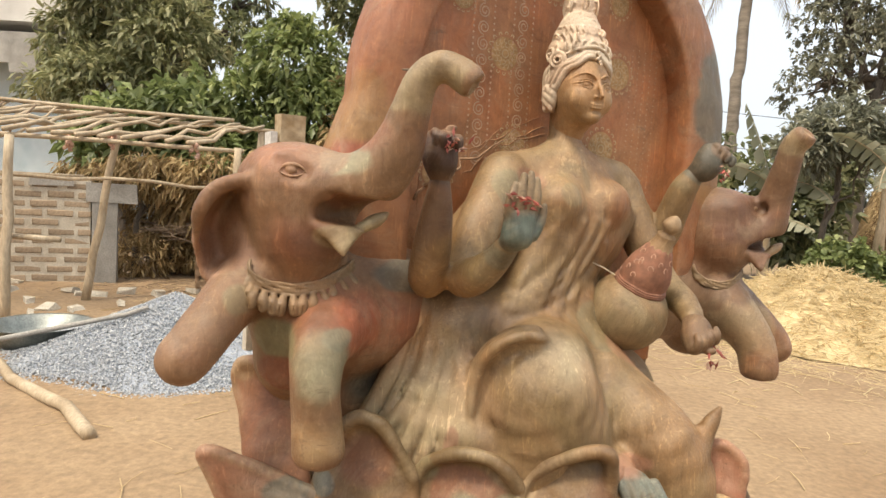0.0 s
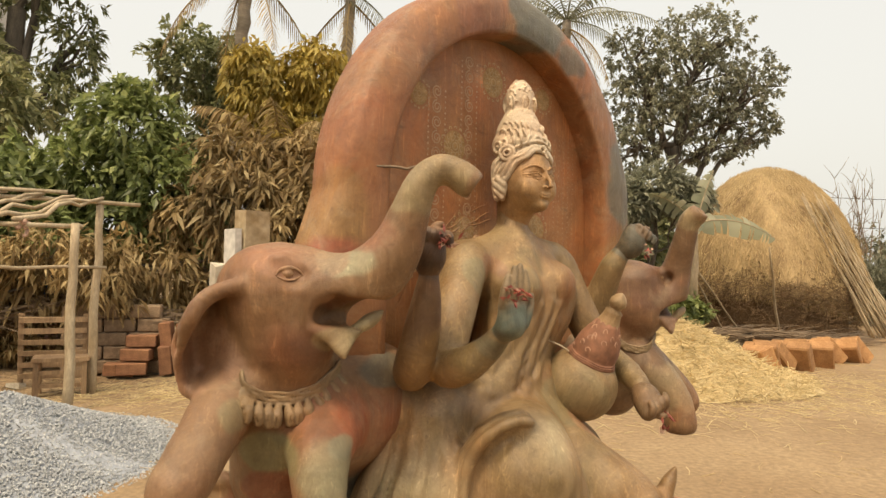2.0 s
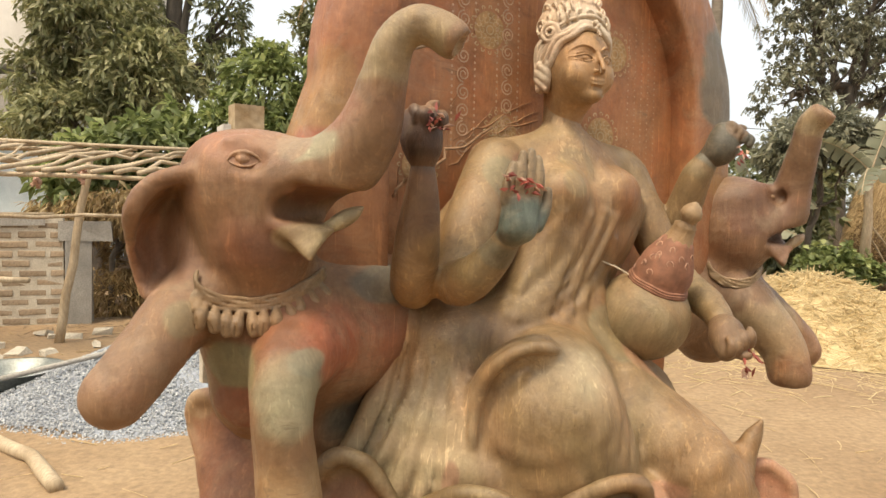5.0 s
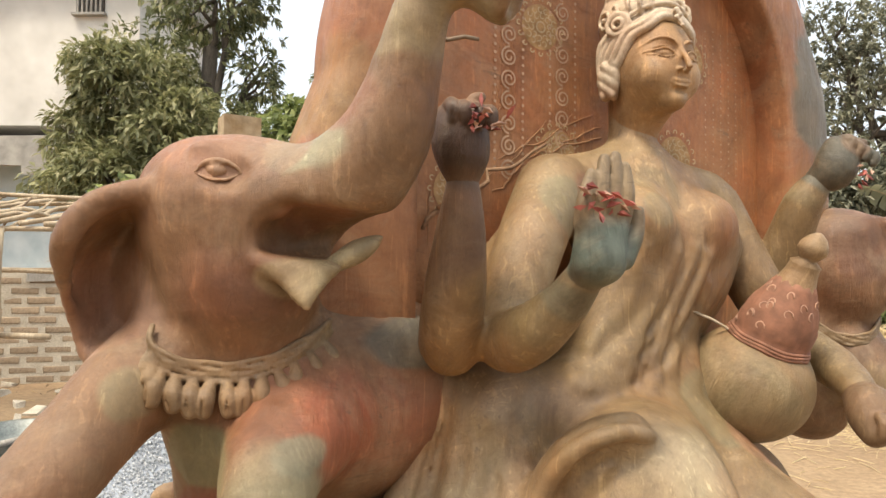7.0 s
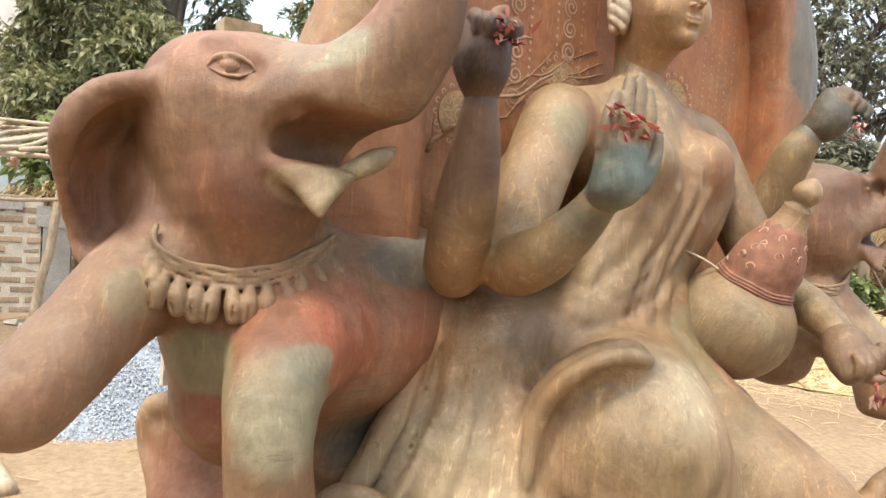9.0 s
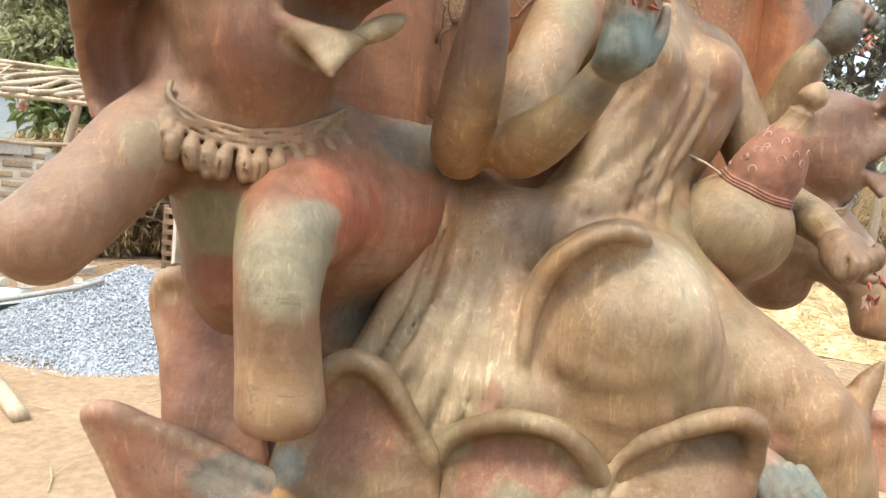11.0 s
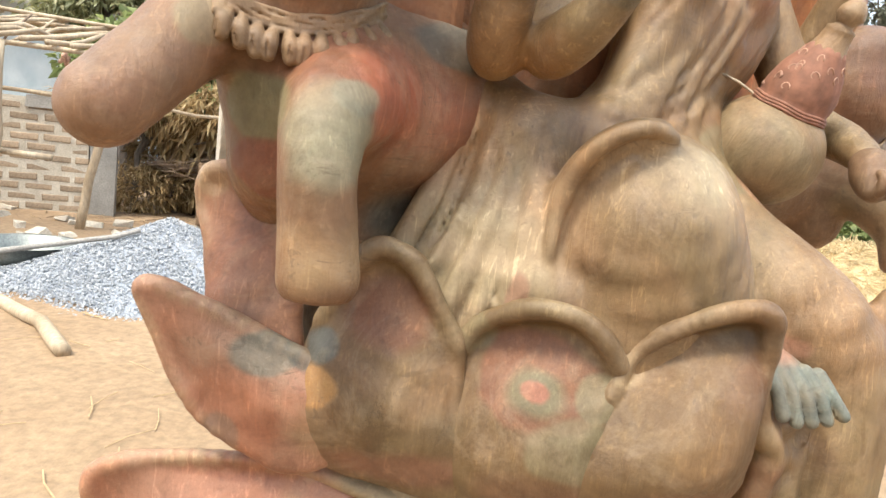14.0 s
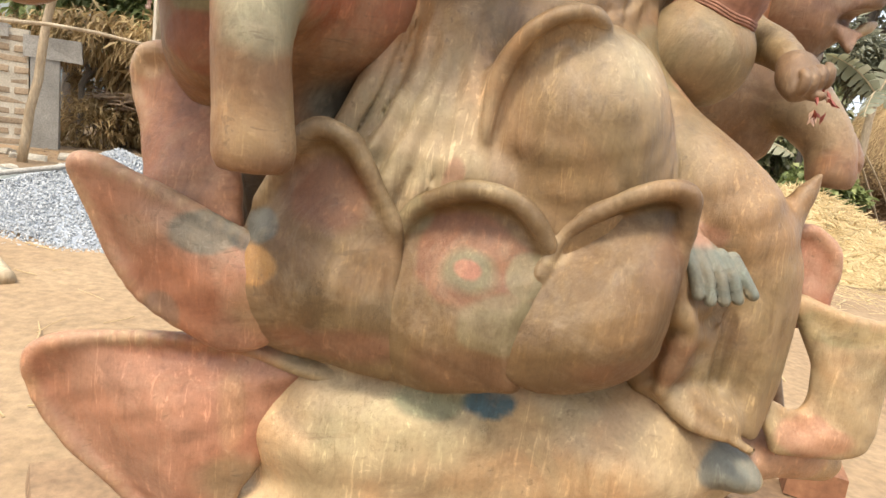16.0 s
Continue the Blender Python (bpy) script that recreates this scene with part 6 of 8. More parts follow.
def pot():
    root = thing("water_pot", "smooth round clay pot under a red printed cloth cap", "pot", GROUP @ Matrix.Translation((0.196, -0.022, 1.284)) @ Euler((radians(25), radians(4), 0)).to_matrix().to_4x4())
    prof = [(0.001, -0.086)] + [(0.089 * math.sin(a), -0.086 * math.cos(a)) for a in np.linspace(0.12, 2.60, 26)] + [(0.040, 0.078)]
    v, f = lathe(prof, 48)
    child("body", toned_mesh("pot_body", [(v, f, tones(v, (0.255, 0.195, 0.115), [((-0.05, -0.05, -0.05), 0.06, (0.28, 0.21, 0.125), 0.5)], 2.0), 0)], [M_CLAY]), root, "smooth grey-brown pot body")
    cap = [(0.036, 0.066), (0.050, 0.060), (0.056, 0.064), (0.055, 0.072), (0.051, 0.077), (0.052, 0.085), (0.051, 0.100), (0.047, 0.118), (0.042, 0.132), (0.035, 0.146), (0.030, 0.158), (0.025, 0.166), (0.001, 0.168)]
    v, f = lathe(cap, 44)
    r = 1 + 0.035 * np.sin(np.arctan2(v[:, 1], v[:, 0]) * 11 + v[:, 2] * 60) + 0.02 * np.sin(np.arctan2(v[:, 1], v[:, 0]) * 5 + 1)
    v[:, 0] *= r
    v[:, 1] *= r
    m_cap = plain("red_printed_cloth", (0.19, 0.085, 0.05), (0.31, 0.14, 0.085), 26, 0.75, 0.4, 0.004)
    c = child("cloth_cap", mesh_of("cloth_cap", v, f, m_cap, True), root, "red printed cloth cap")
    m_print = plain("pale_pink_print", (0.42, 0.24, 0.17), (0.52, 0.32, 0.22), 60, 0.8, 0)
    for k in range(30):
        z = 0.082 + 0.07 * random.random()
        a0 = random.uniform(0, 2 * math.pi)
        pts = []
        for i in range(9):
            t = i / 8 * 4.5
            e = 0.16 * (1 - i / 14)
            pz, pa = z + 0.008 * math.sin(t) * (1 - i / 14), a0 + e * math.cos(t)
            pr = float(np.interp(pz, [p[1] for p in cap[4:]], [p[0] for p in cap[4:]])) * (1 + 0.035 * math.sin(11 * pa + 60 * pz) + 0.02 * math.sin(5 * pa + 1))
            pts.append((pr * math.cos(pa), pr * math.sin(pa), pz))
        child("printed_curl", Build().tube(pts, 0.0010, 5).mesh("printed_curl", m_print, True), c, "pale pink printed curl")
    b = Build()
    for z, rr in ((0.076, 0.0535), (0.072, 0.0555), (0.068, 0.056)):
        b.tube([(rr * math.cos(2 * math.pi * i / 36), rr * math.sin(2 * math.pi * i / 36), z + 0.001 * math.sin(i)) for i in range(37)], 0.0026, 6, cap=False)
    child("tie", b.mesh("tie", m_cap, True), c, "twisted red tie")
    neck = [(0.030, 0.155), (0.026, 0.164), (0.022, 0.178), (0.020, 0.190), (0.021, 0.193), (0.012, 0.199), (0.014, 0.203), (0.020, 0.212), (0.0185, 0.222), (0.012, 0.232), (0.004, 0.238), (0.0005, 0.239)]
    v, f = lathe(neck, 28)
    child("finial", toned_mesh("finial", [(v, f, tones(v, (0.31, 0.22, 0.135), [], 1.0), 0)], [M_CLAY]), root, "clay knob finial")
    s = Build().tube([(-0.0307, 0.0279, 0.0598), (-0.0412, 0.0319, 0.066), (-0.0537, 0.0363, 0.0707), (-0.0704, 0.0504, 0.075), (-0.0911, 0.0686, 0.076)], 0.0020, 6)
    child("string", s.mesh("string", M_STRING, True), root, "thin pale string")


pot()


def flower_tie(c, n, seed, spread=0.02, hang=0.0):
    """Wilted red and white petals tied to clay fingers."""
    random.seed(seed)
    root = thing("flower_tie", "wilted red and white flower petals tied round clay fingers", "flowers", GROUP @ Matrix.Translation(c), group="flower ties on clay fingers")
    for k in range(n):
        d = Vector((random.uniform(-1, 1), random.uniform(-0.8, 0.3), random.uniform(-0.5, 0.5) - hang)).normalized()
        ln, w = random.uniform(0.012, 0.024), random.uniform(0.002, 0.0040)
        s = d.orthogonal().normalized() * w
        o = Vector((random.uniform(-spread, spread), random.uniform(-0.012, 0.004), random.uniform(-spread, spread) * 0.5 - hang * random.random() * 0.05))
        up = d.cross(s).normalized() * 0.003
        v = [o, o + d * ln * 0.5 + s + up, o + d * ln * 0.5 - s + up, o + d * ln, o + d * ln * 0.5 - up * 0.6]
        f = [(0, 1, 4), (0, 4, 2), (1, 3, 4), (4, 3, 2), (0, 2, 3), (0, 3, 1)]
        child("petal", mesh_of("flower_petal", [tuple(p) for p in v], f, M_REDCLOTH if k % 3 else M_PALECLOTH), root)


flower_tie((-0.226, -0.160, 1.512), 24, 4, 0.024)
flower_tie((-0.305, -0.066, 1.604), 22, 7, 0.024)
flower_tie((0.262, -0.20, 1.243), 18, 9, 0.016, 0.8)
flower_tie((0.412, -0.075, 1.620), 8, 12, 0.012, 0.6)


# ---- what carries the group ----
def stand():
    root = thing("work_stand", "low stand of stacked red bricks and rough planks", "stand", GROUP)
    for i in range(7):
        b = Build().box((-0.60 + 0.205 * i, 0.14, 0.415), (0.19, 0.72, 0.035), wob=0.004)
        child("plank", b.mesh("plank", M_WOOD), root)
    brick = Build().box((0, 0, 0), (0.24, 0.115, 0.072), wob=0.003).mesh("brick", M_REDBRICK)
    for px, py in ((-0.50, -0.10), (0.0, -0.08), (0.55, -0.10), (-0.50, 0.36), (0.05, 0.38), (0.60, 0.36)):
        for k in range(5):
            child("brick", brick, root, m=pose(px + random.uniform(-0.01, 0.01), py, 0.037 + 0.0755 * k, 0, 0, 90 * (k % 2) + random.uniform(-4, 4)))
    for k in range(4):
        child("brick", brick, root, m=pose(0.80 + 0.02 * k, -0.10 + 0.13 * k, 0.47, 0, 0, 35 + 6 * k))
    for a, b in (((0.84, 0.10, 0.45), (0.66, 0.10, 0.86)), ((0.96, 0.05, 0.45), (0.78, 0.07, 0.80))):
        t = Build().tube(wobbly(a, b, 6, 0.008), 0.018, 8)
        child("prop_stick", t.mesh("prop_stick", M_TWIG, True), root)


stand()


# ---- ground ----
def ground_z(x, y):
    return 0.025 * math.sin(0.9 * x + 0.5) * math.sin(0.7 * y + 1) + 0.012 * math.sin(2.7 * x + 1.9 * y) + 0.006 * math.sin(6.1 * x - 4.3 * y)


def ground():
    xs = np.concatenate([[-400, -200, -90, -50], np.linspace(-30, 30, 161), [50, 90, 200, 400]])
    ys = np.concatenate([[-400, -150, -60, -30], np.linspace(-14, 40, 150), [60, 90, 200, 500]])
    v = [(x, y, ground_z(x, y) if abs(x) < 31 and abs(y) < 41 else 0.0) for x in xs for y in ys]
    me = mesh_of("ground", v, [(a, b, c, d) for a, b, c, d in grid_faces(len(xs), len(ys))], M_SOIL, True)
    me.materials[0] = M_SOIL
    thing("ground", "dusty ochre beaten-earth yard strewn with straw bits", "ground", kind="structure", data=me)


ground()
# Unseen wall, added to hold back low sky light from behind the path.
thing("wall_sky_block", "unseen plain brown wall added behind the path to cut frontal sky light", "wall", kind="structure", data=Build().box((-1.0, -5.0, 1.2), (19.0, 0.3, 2.6), wob=0.03).mesh("wall_sky_block", M_SKYBLOCK))


def scatter_straw(name, label, n, area, lo, hi, mat, seed):
    random.seed(seed)
    b = Build()
    for _ in range(n):
        x, y = area()
        z = ground_z(x, y) + 0.006
        ln, a = random.uniform(lo, hi), random.uniform(0, math.pi)
        dx, dy = math.cos(a) * ln / 2, math.sin(a) * ln / 2
        w = random.uniform(0.0012, 0.0035)
        b.tube([(x - dx, y - dy, z), (x + random.uniform(-0.02, 0.02), y, z + 0.006), (x + dx, y + dy, z + random.uniform(0, 0.015))], w, 4, cap=False)
    return thing(name, label, "straw litter", kind="stuff", data=b.mesh(name, mat))


# ---- leaves ----
def leaf_mesh(name, centres, normals_out, size, mat, per=6, seed=0, droop=0.35, slim=0.28):
    """Rosettes of folded leaves round each centre, pointing outward and drooping."""
    rng = np.random.default_rng(seed)
    c = np.repeat(np.asarray(centres), per, 0)
    o = np.repeat(np.asarray(normals_out), per, 0)
    n = len(c)
    d = o * 0.7 + rng.normal(0, 0.75, (n, 3))
    d[:, 2] -= droop
    d /= np.linalg.norm(d, axis=1)[:, None] + 1e-9
    up = np.array([0, 0, 1.0]) + rng.normal(0, 0.45, (n, 3))
    s = np.cross(d, up)
    s /= np.linalg.norm(s, axis=1)[:, None] + 1e-9
    nn = np.cross(s, d)
    ln = size * rng.uniform(0.6, 1.25, n)[:, None]
    w = ln * slim * rng.uniform(0.7, 1.2, n)[:, None]
    base = c + rng.normal(0, size * 0.22, (n, 3))
    mid = base + d * ln * 0.5
    tip = base + d * ln - np.array([0, 0, 1.0]) * ln * 0.18
    v = np.stack([base, mid + s * w + nn * w * 0.25, mid, mid - s * w + nn * w * 0.25, tip], 1).reshape(-1, 3)
    k = np.arange(n)[:, None] * 5
    f = np.concatenate([k + np.array([[0, 1, 2]]), k + np.array([[0, 2, 3]]), k + np.array([[1, 4, 2]]), k + np.array([[2, 4, 3]])])
    return mesh_of(name, v, f, mat)


def clump_points(blobs, density, seed):
    """Points on and inside uneven ellipsoid clumps, denser near the skin; also the outward ways."""
    rng = np.random.default_rng(seed)
    P, N = [], []
    for (cx, cy, cz, rx, ry, rz) in blobs:
        n = int(density * (rx * ry + ry * rz + rx * rz))
        d = rng.normal(0, 1, (n, 3))
        d /= np.linalg.norm(d, axis=1)[:, None]
        bump = 1 + 0.22 * np.sin(d[:, 0] * 5 + cx * 3) * np.sin(d[:, 2] * 6 + cz * 5) + 0.12 * np.sin(d[:, 1] * 11 + cy)
        r = rng.uniform(0.30, 1.0, n) ** 0.45 * bump
        keep = np.sin(d[:, 0] * 7 + cz) * np.sin(d[:, 1] * 8 + cx) * np.sin(d[:, 2] * 7 + cy) > -0.42
        p = np.array([cx, cy, cz]) + d * r[:, None] * np.array([rx, ry, rz])
        P.append(p[keep])
        N.append(d[keep])
    return np.concatenate(P), np.concatenate(N)


def branch_build(start, end, r0, r1, blobs, n_twigs, seed):
    """Trunk with limbs that fork towards the clumps."""
    random.seed(seed)
    b = Build()
    tr = wobbly(start, end, 8, 0.10)
    b.tube(tr, [r0 + (r1 - r0) * i / 8 for i in range(9)], 9)
    for (cx, cy, cz, rx, ry, rz) in blobs:
        i = random.randint(4, 8)
        a = tr[i]
        m = Vector((cx, cy, cz))
        b.tube(wobbly(a, m, 5, 0.15), [r1 * 0.75 * (1 - 0.13 * k) for k in range(6)], 6)
        for _ in range(n_twigs):
            e = m + Vector((random.uniform(-rx, rx), random.uniform(-ry, ry), random.uniform(-rz, rz))) * 0.8
            b.tube(wobbly(m.lerp(a, random.uniform(0, 0.5)), e, 4, 0.10), [r1 * 0.35, r1 * 0.28, r1 * 0.2, r1 * 0.14, r1 * 0.07], 5)
    return b


def tree(label, start, end, r0, r1, blobs, mat, leaf, density, per=6, seed=1, bark=None, droop=0.35, slim=0.28, twigs=4, name="tree"):
    root = thing(name, label, name.replace("_", " "), Matrix.Translation(start))
    off = Matrix.Translation(-Vector(start))
    b = branch_build(start, end, r0, r1, blobs, twigs, seed)
    me = b.mesh("trunk", bark or M_BARK, True)
    me.transform(off)
    child("trunk", me, root)
    P, N = clump_points(blobs, density, seed)
    me = leaf_mesh("crown", P, N, leaf, mat, per, seed, droop, slim)
    me.transform(off)
    child("crown", me, root)
    return root


def palm_frond(b, base, way, length, seed, droop=0.8, leaflet=0.45):
    random.seed(seed)
    d = Vector(way).normalized()
    pts, p = [], Vector(base)
    for i in range(13):
        pts.append(p.copy())
        p = p + d * length / 12
        d = (d + Vector((0, 0, -droop / 12 * (0.4 + i / 8)))).normalized()
    b.tube(pts, [0.03 * (1 - 0.07 * i) for i in range(13)], 5)
    for i in range(1, 12):
        for k in range(3):
            q = pts[i].lerp(pts[i + 1], k / 3)
            t = (pts[i + 1] - pts[i]).normalized()
            s = t.cross(Vector((0, 0, 1))).normalized()
            for sg in (-1, 1):
                e = (s * sg * 0.75 + t * 0.55 + Vector((0, 0, -0.45 - 0.5 * random.random()))).normalized()
                ln = leaflet * math.sin(math.pi * min(0.95, (i + 1.5) / 14)) * random.uniform(0.8, 1.2)
                w = t * 0.018
                o = len(b.v)
                mid = q + e * ln * 0.5
                tip = q + e * ln + Vector((0, 0, -0.25 * ln))
                b.v += [tuple(q - w * 0.6), tuple(q + w * 0.6), tuple(mid + w), tuple(mid - w), tuple(tip)]
                b.f += [(o, o + 1, o + 2, o + 3), (o + 3, o + 2, o + 4)]


def palm(label, foot, top, r0, r1, fronds, mat, seed, length=2.6, dead=0, name="palm_tree"):
    root = thing(name, label, "palm tree", Matrix.Translation(foot))
    off = Matrix.Translation(-Vector(foot))
    random.seed(seed)
    b = Build()
    ax = wobbly(foot, top, 30, 0.05)
    b.tube(ax, [(r0 + (r1 - r0) * i / 30) * (1.0 + 0.08 * (i % 2)) for i in range(31)], 10)
    me = b.mesh("trunk", M_PALM, True)
    me.transform(off)
    child("trunk", me, root)
    for k in range(fronds):
        a = 2 * math.pi * k / fronds + random.uniform(-0.25, 0.25)
        el = random.uniform(0.0, 1.3)
        fb = Build()
        palm_frond(fb, top, (math.cos(a), math.sin(a), el), length * random.uniform(0.8, 1.15), seed * 50 + k, 1.0)
        me = fb.mesh("frond", mat)
        me.transform(off)
        child("frond", me, root)
    for k in range(dead):
        a = 2 * math.pi * k / max(dead, 1) + 0.4
        fb = Build()
        palm_frond(fb, Vector(top) - Vector((0, 0, 0.2)), (math.cos(a), math.sin(a), -0.6), length * 0.9, seed * 70 + k, 1.6)
        me = fb.mesh("dead_frond", M_DRYLEAF)
        me.transform(off)
        child("dead_frond", me, root, "hanging dry frond")
    return root


# ---- trees and thickets behind the yard ----
tree("tall dark mango tree with forked trunk and drooping leaves", (-5.9, 15, 0), (-5.9, 15, 6.5), 0.28, 0.16,
     [(-5.8, 15, 7.6, 1.4, 1.4, 1.0), (-7.0, 15, 6.0, 1.0, 1.2, 1.0), (-4.9, 15.2, 5.9, 0.6, 0.8, 0.8), (-6.7, 14.6, 4.2, 1.0, 1.0, 0.9), (-5.0, 15, 4.6, 0.8, 0.9, 0.7), (-5.3, 15, 9.0, 1.4, 1.4, 1.0)], M_MANGO, 0.21, 62, 11, 11, droop=0.5, slim=0.17)
tree("leafy mango tree with pale dusty green leaves", (-6.3, 12.6, 0), (-6.4, 12.8, 3.6), 0.17, 0.09,
     [(-6.5, 12.8, 4.9, 1.25, 1.0, 0.9), (-7.2, 12.7, 3.9, 0.7, 0.8, 0.8), (-5.6, 12.6, 3.9, 1.0, 0.9, 0.9), (-6.6, 12.3, 3.1, 1.3, 0.9, 0.7), (-6.9, 12.5, 5.3, 0.6, 0.7, 0.5)], M_DUSTGREEN, 0.20, 150, 11, 12, droop=0.5, slim=0.17)
tree("dark rounded tree with dense small leaves", (-2.9, 20, 0), (-2.9, 20, 5), 0.25, 0.14,
     [(-3.0, 20, 6.9, 1.5, 1.4, 1.2), (-1.9, 20, 6.2, 1.3, 1.2, 1.4), (-2.6, 20, 4.8, 1.6, 1.3, 1.0), (-0.5, 20.5, 5.8, 1.3, 1.2, 1.5)], M_MANGO, 0.24, 90, 8, 13, droop=0.2, slim=0.24)
tree("bright green young tree with long leaf clusters", (-2.9, 11.2, 0), (-2.9, 11.2, 2.6), 0.09, 0.05,
     [(-2.8, 11.2, 3.4, 0.75, 0.7, 0.75), (-3.5, 11.0, 2.7, 0.8, 0.7, 0.6), (-2.2, 11.0, 2.6, 0.75, 0.7, 0.65), (-2.9, 10.8, 2.0, 1.0, 0.6, 0.6), (-1.7, 10.9, 2.0, 0.7, 0.6, 0.6), (-2.9, 11.2, 4.0, 0.35, 0.35, 0.3)], M_GREEN, 0.21, 170, 10, 14, droop=0.5, slim=0.18)
tree("low yellow-green shrub beside the trellis", (-4.4, 10.6, 0), (-4.4, 10.6, 1.4), 0.06, 0.03,
     [(-4.4, 10.5, 2.4, 0.9, 0.7, 0.5), (-5.3, 10.5, 2.0, 0.8, 0.7, 0.6), (-3.7, 10.4, 1.8, 0.7, 0.6, 0.5)], M_GREEN, 0.22, 190, 7, 15, name="shrub")
tree("thicket of dry brown creepers and dead leaves", (-1.2, 10.4, 0), (-1.2, 10.4, 1.6), 0.07, 0.04,
     [(-1.0, 10.4, 2.3, 0.9, 0.6, 0.7), (-0.3, 10.2, 1.6, 0.9, 0.6, 0.9), (-2.2, 10.2, 1.3, 0.9, 0.6, 0.5), (0.4, 10.4, 2.6, 0.9, 0.6, 0.9), (-3.4, 10.0, 1.2, 1.0, 0.5, 0.5), (1.4, 10.6, 1.8, 1.0, 0.7, 1.2), (-1.1, 10.9, 3.0, 0.8, 0.5, 0.55), (-0.2, 10.9, 3.0, 0.7, 0.5, 0.6), (-1.8, 10.6, 2.2, 0.5, 0.5, 0.5)], M_DRYLEAF, 0.27, 190, 8, 16, droop=1.0, slim=0.11, name="dry_thicket")
tree("hanging dry leaf litter along the trellis", (-4.6, 9.6, 0), (-4.6, 9.7, 1.5), 0.05, 0.03,
     [(-4.4, 9.7, 1.5, 0.8, 0.4, 0.35), (-3.4, 9.6, 1.55, 0.7, 0.4, 0.35), (-2.7, 9.5, 1.3, 0.5, 0.4, 0.5), (-5.3, 9.9, 1.4, 0.7, 0.4, 0.4)], M_DRYLEAF, 0.20, 200, 8, 17, droop=1.3, slim=0.10, name="dry_creeper")
tree("low heap of dry brush and dead leaves behind the gravel", (-4.2, 10.0, 0), (-4.2, 10.0, 0.5), 0.04, 0.02,
     [(-4.5, 9.6, 0.35, 0.5, 0.35, 0.35), (-4.1, 10.1, 0.6, 0.6, 0.4, 0.6), (-3.6, 10.2, 0.5, 0.5, 0.4, 0.5), (-4.6, 10.3, 0.9, 0.5, 0.4, 0.6)], M_DRYLEAF, 0.15, 420, 7, 30, droop=0.5, slim=0.09, twigs=14, name="brush_clump")
tree("yellowing creeper hanging on a palm trunk", (-0.75, 12.2, 0), (-0.75, 12.2, 3.6), 0.09, 0.06,
     [(-0.85, 12, 4.3, 0.65, 0.5, 0.85), (-0.45, 12, 3.6, 0.65, 0.5, 0.7), (-1.1, 12, 4.9, 0.35, 0.4, 0.35), (0.1, 12, 4.8, 0.6, 0.5, 0.6)], M_YELLOW, 0.20, 300, 8, 18, droop=1.2, slim=0.17, name="yellow_creeper")
palm("tall coconut palm with slender ringed trunk", (-1.7, 14, 0), (-1.35, 14, 7.6), 0.15, 0.12, 12, M_GREYLEAF, 21, 3.0, 4)
palm("coconut palm leaning behind the arch", (0.6, 16, 0), (0.9, 16, 8.0), 0.15, 0.12, 12, M_GREYLEAF, 22, 3.2, 3)
palm("short palm with hanging dry fronds", (-0.6, 11.8, 0), (-0.55, 11.8, 3.4), 0.15, 0.13, 7, M_DRYLEAF, 23, 1.7, 7, name="dry_palm")
palm("coconut palm with ripe dry fronds", (7.2, 18, 0), (7.4, 18, 8.7), 0.16, 0.13, 13, M_GREYLEAF, 24, 3.0, 4)
palm("tall far coconut palm", (4.6, 22, 0), (5.2, 22, 11.5), 0.17, 0.13, 13, M_GREYLEAF, 25, 3.2, 2)
tree("large dusty spreading tree with airy crown", (10.7, 18, 0), (11.0, 18, 5.2), 0.26, 0.15,
     [(11.4, 18, 7.2, 1.9, 1.6, 1.3), (12.9, 18, 6.6, 1.5, 1.3, 1.1), (10.2, 18, 6.4, 1.4, 1.3, 1.2), (11.9, 18, 8.7, 1.5, 1.3, 0.8), (9.4, 18, 5.0, 1.0, 1.1, 1.0), (13.8, 18, 7.6, 0.9, 0.9, 0.7), (12.2, 18, 5.2, 1.3, 1.1, 0.5), (9.8, 18.3, 7.9, 1.1, 1.1, 0.9), (14.0, 18, 5.9, 0.6, 0.7, 0.5)], M_GREYLEAF, 0.145, 62, 10, 19, twigs=11)
tree("papaya-like shrub with pale feathery leaves", (6.7, 12.2, 0), (6.9, 12.2, 2.6), 0.07, 0.04,
     [(6.8, 12, 3.1, 0.75, 0.6, 0.45), (6.2, 12, 2.7, 0.5, 0.5, 0.4), (7.5, 12, 2.9, 0.5, 0.5, 0.4)], M_GREYLEAF, 0.19, 420, 7, 20, droop=0.2, slim=0.16, name="shrub")
tree("dark hedge of mixed bushes", (7.5, 14.5, 0), (7.5, 14.5, 1.5), 0.08, 0.05,
     [(6.2, 14.5, 1.6, 1.2, 0.8, 1.3), (7.6, 14.5, 1.5, 1.0, 0.8, 1.2), (5.0, 15, 2.2, 1.2, 0.9, 1.6), (8.4, 15.5, 2.6, 0.9, 0.8, 1.0)], M_MANGO, 0.24, 130, 6, 26, name="hedge")
tree("green potato-vine bush beside the straw", (6.3, 11.0, 0), (6.4, 11, 0.5), 0.03, 0.02,
     [(6.4, 11.0, 0.75, 0.55, 0.4, 0.35), (7.0, 11.2, 0.7, 0.35, 0.35, 0.3)], M_GREEN, 0.13, 600, 6, 27, droop=0.1, slim=0.4, name="bush")
tree("far pale belt of trees across the fields", (26, 34, 0), (26, 34, 2.0), 0.2, 0.1,
     [(18 + 2.3 * i, 34 - 0.5 * i, 1.7 + 0.5 * math.sin(i * 2.1), 1.9, 1.2, 1.6 + 0.4 * math.sin(i * 1.3)) for i in range(10)], M_GREYLEAF, 0.34, 40, 6, 28, name="tree_belt")
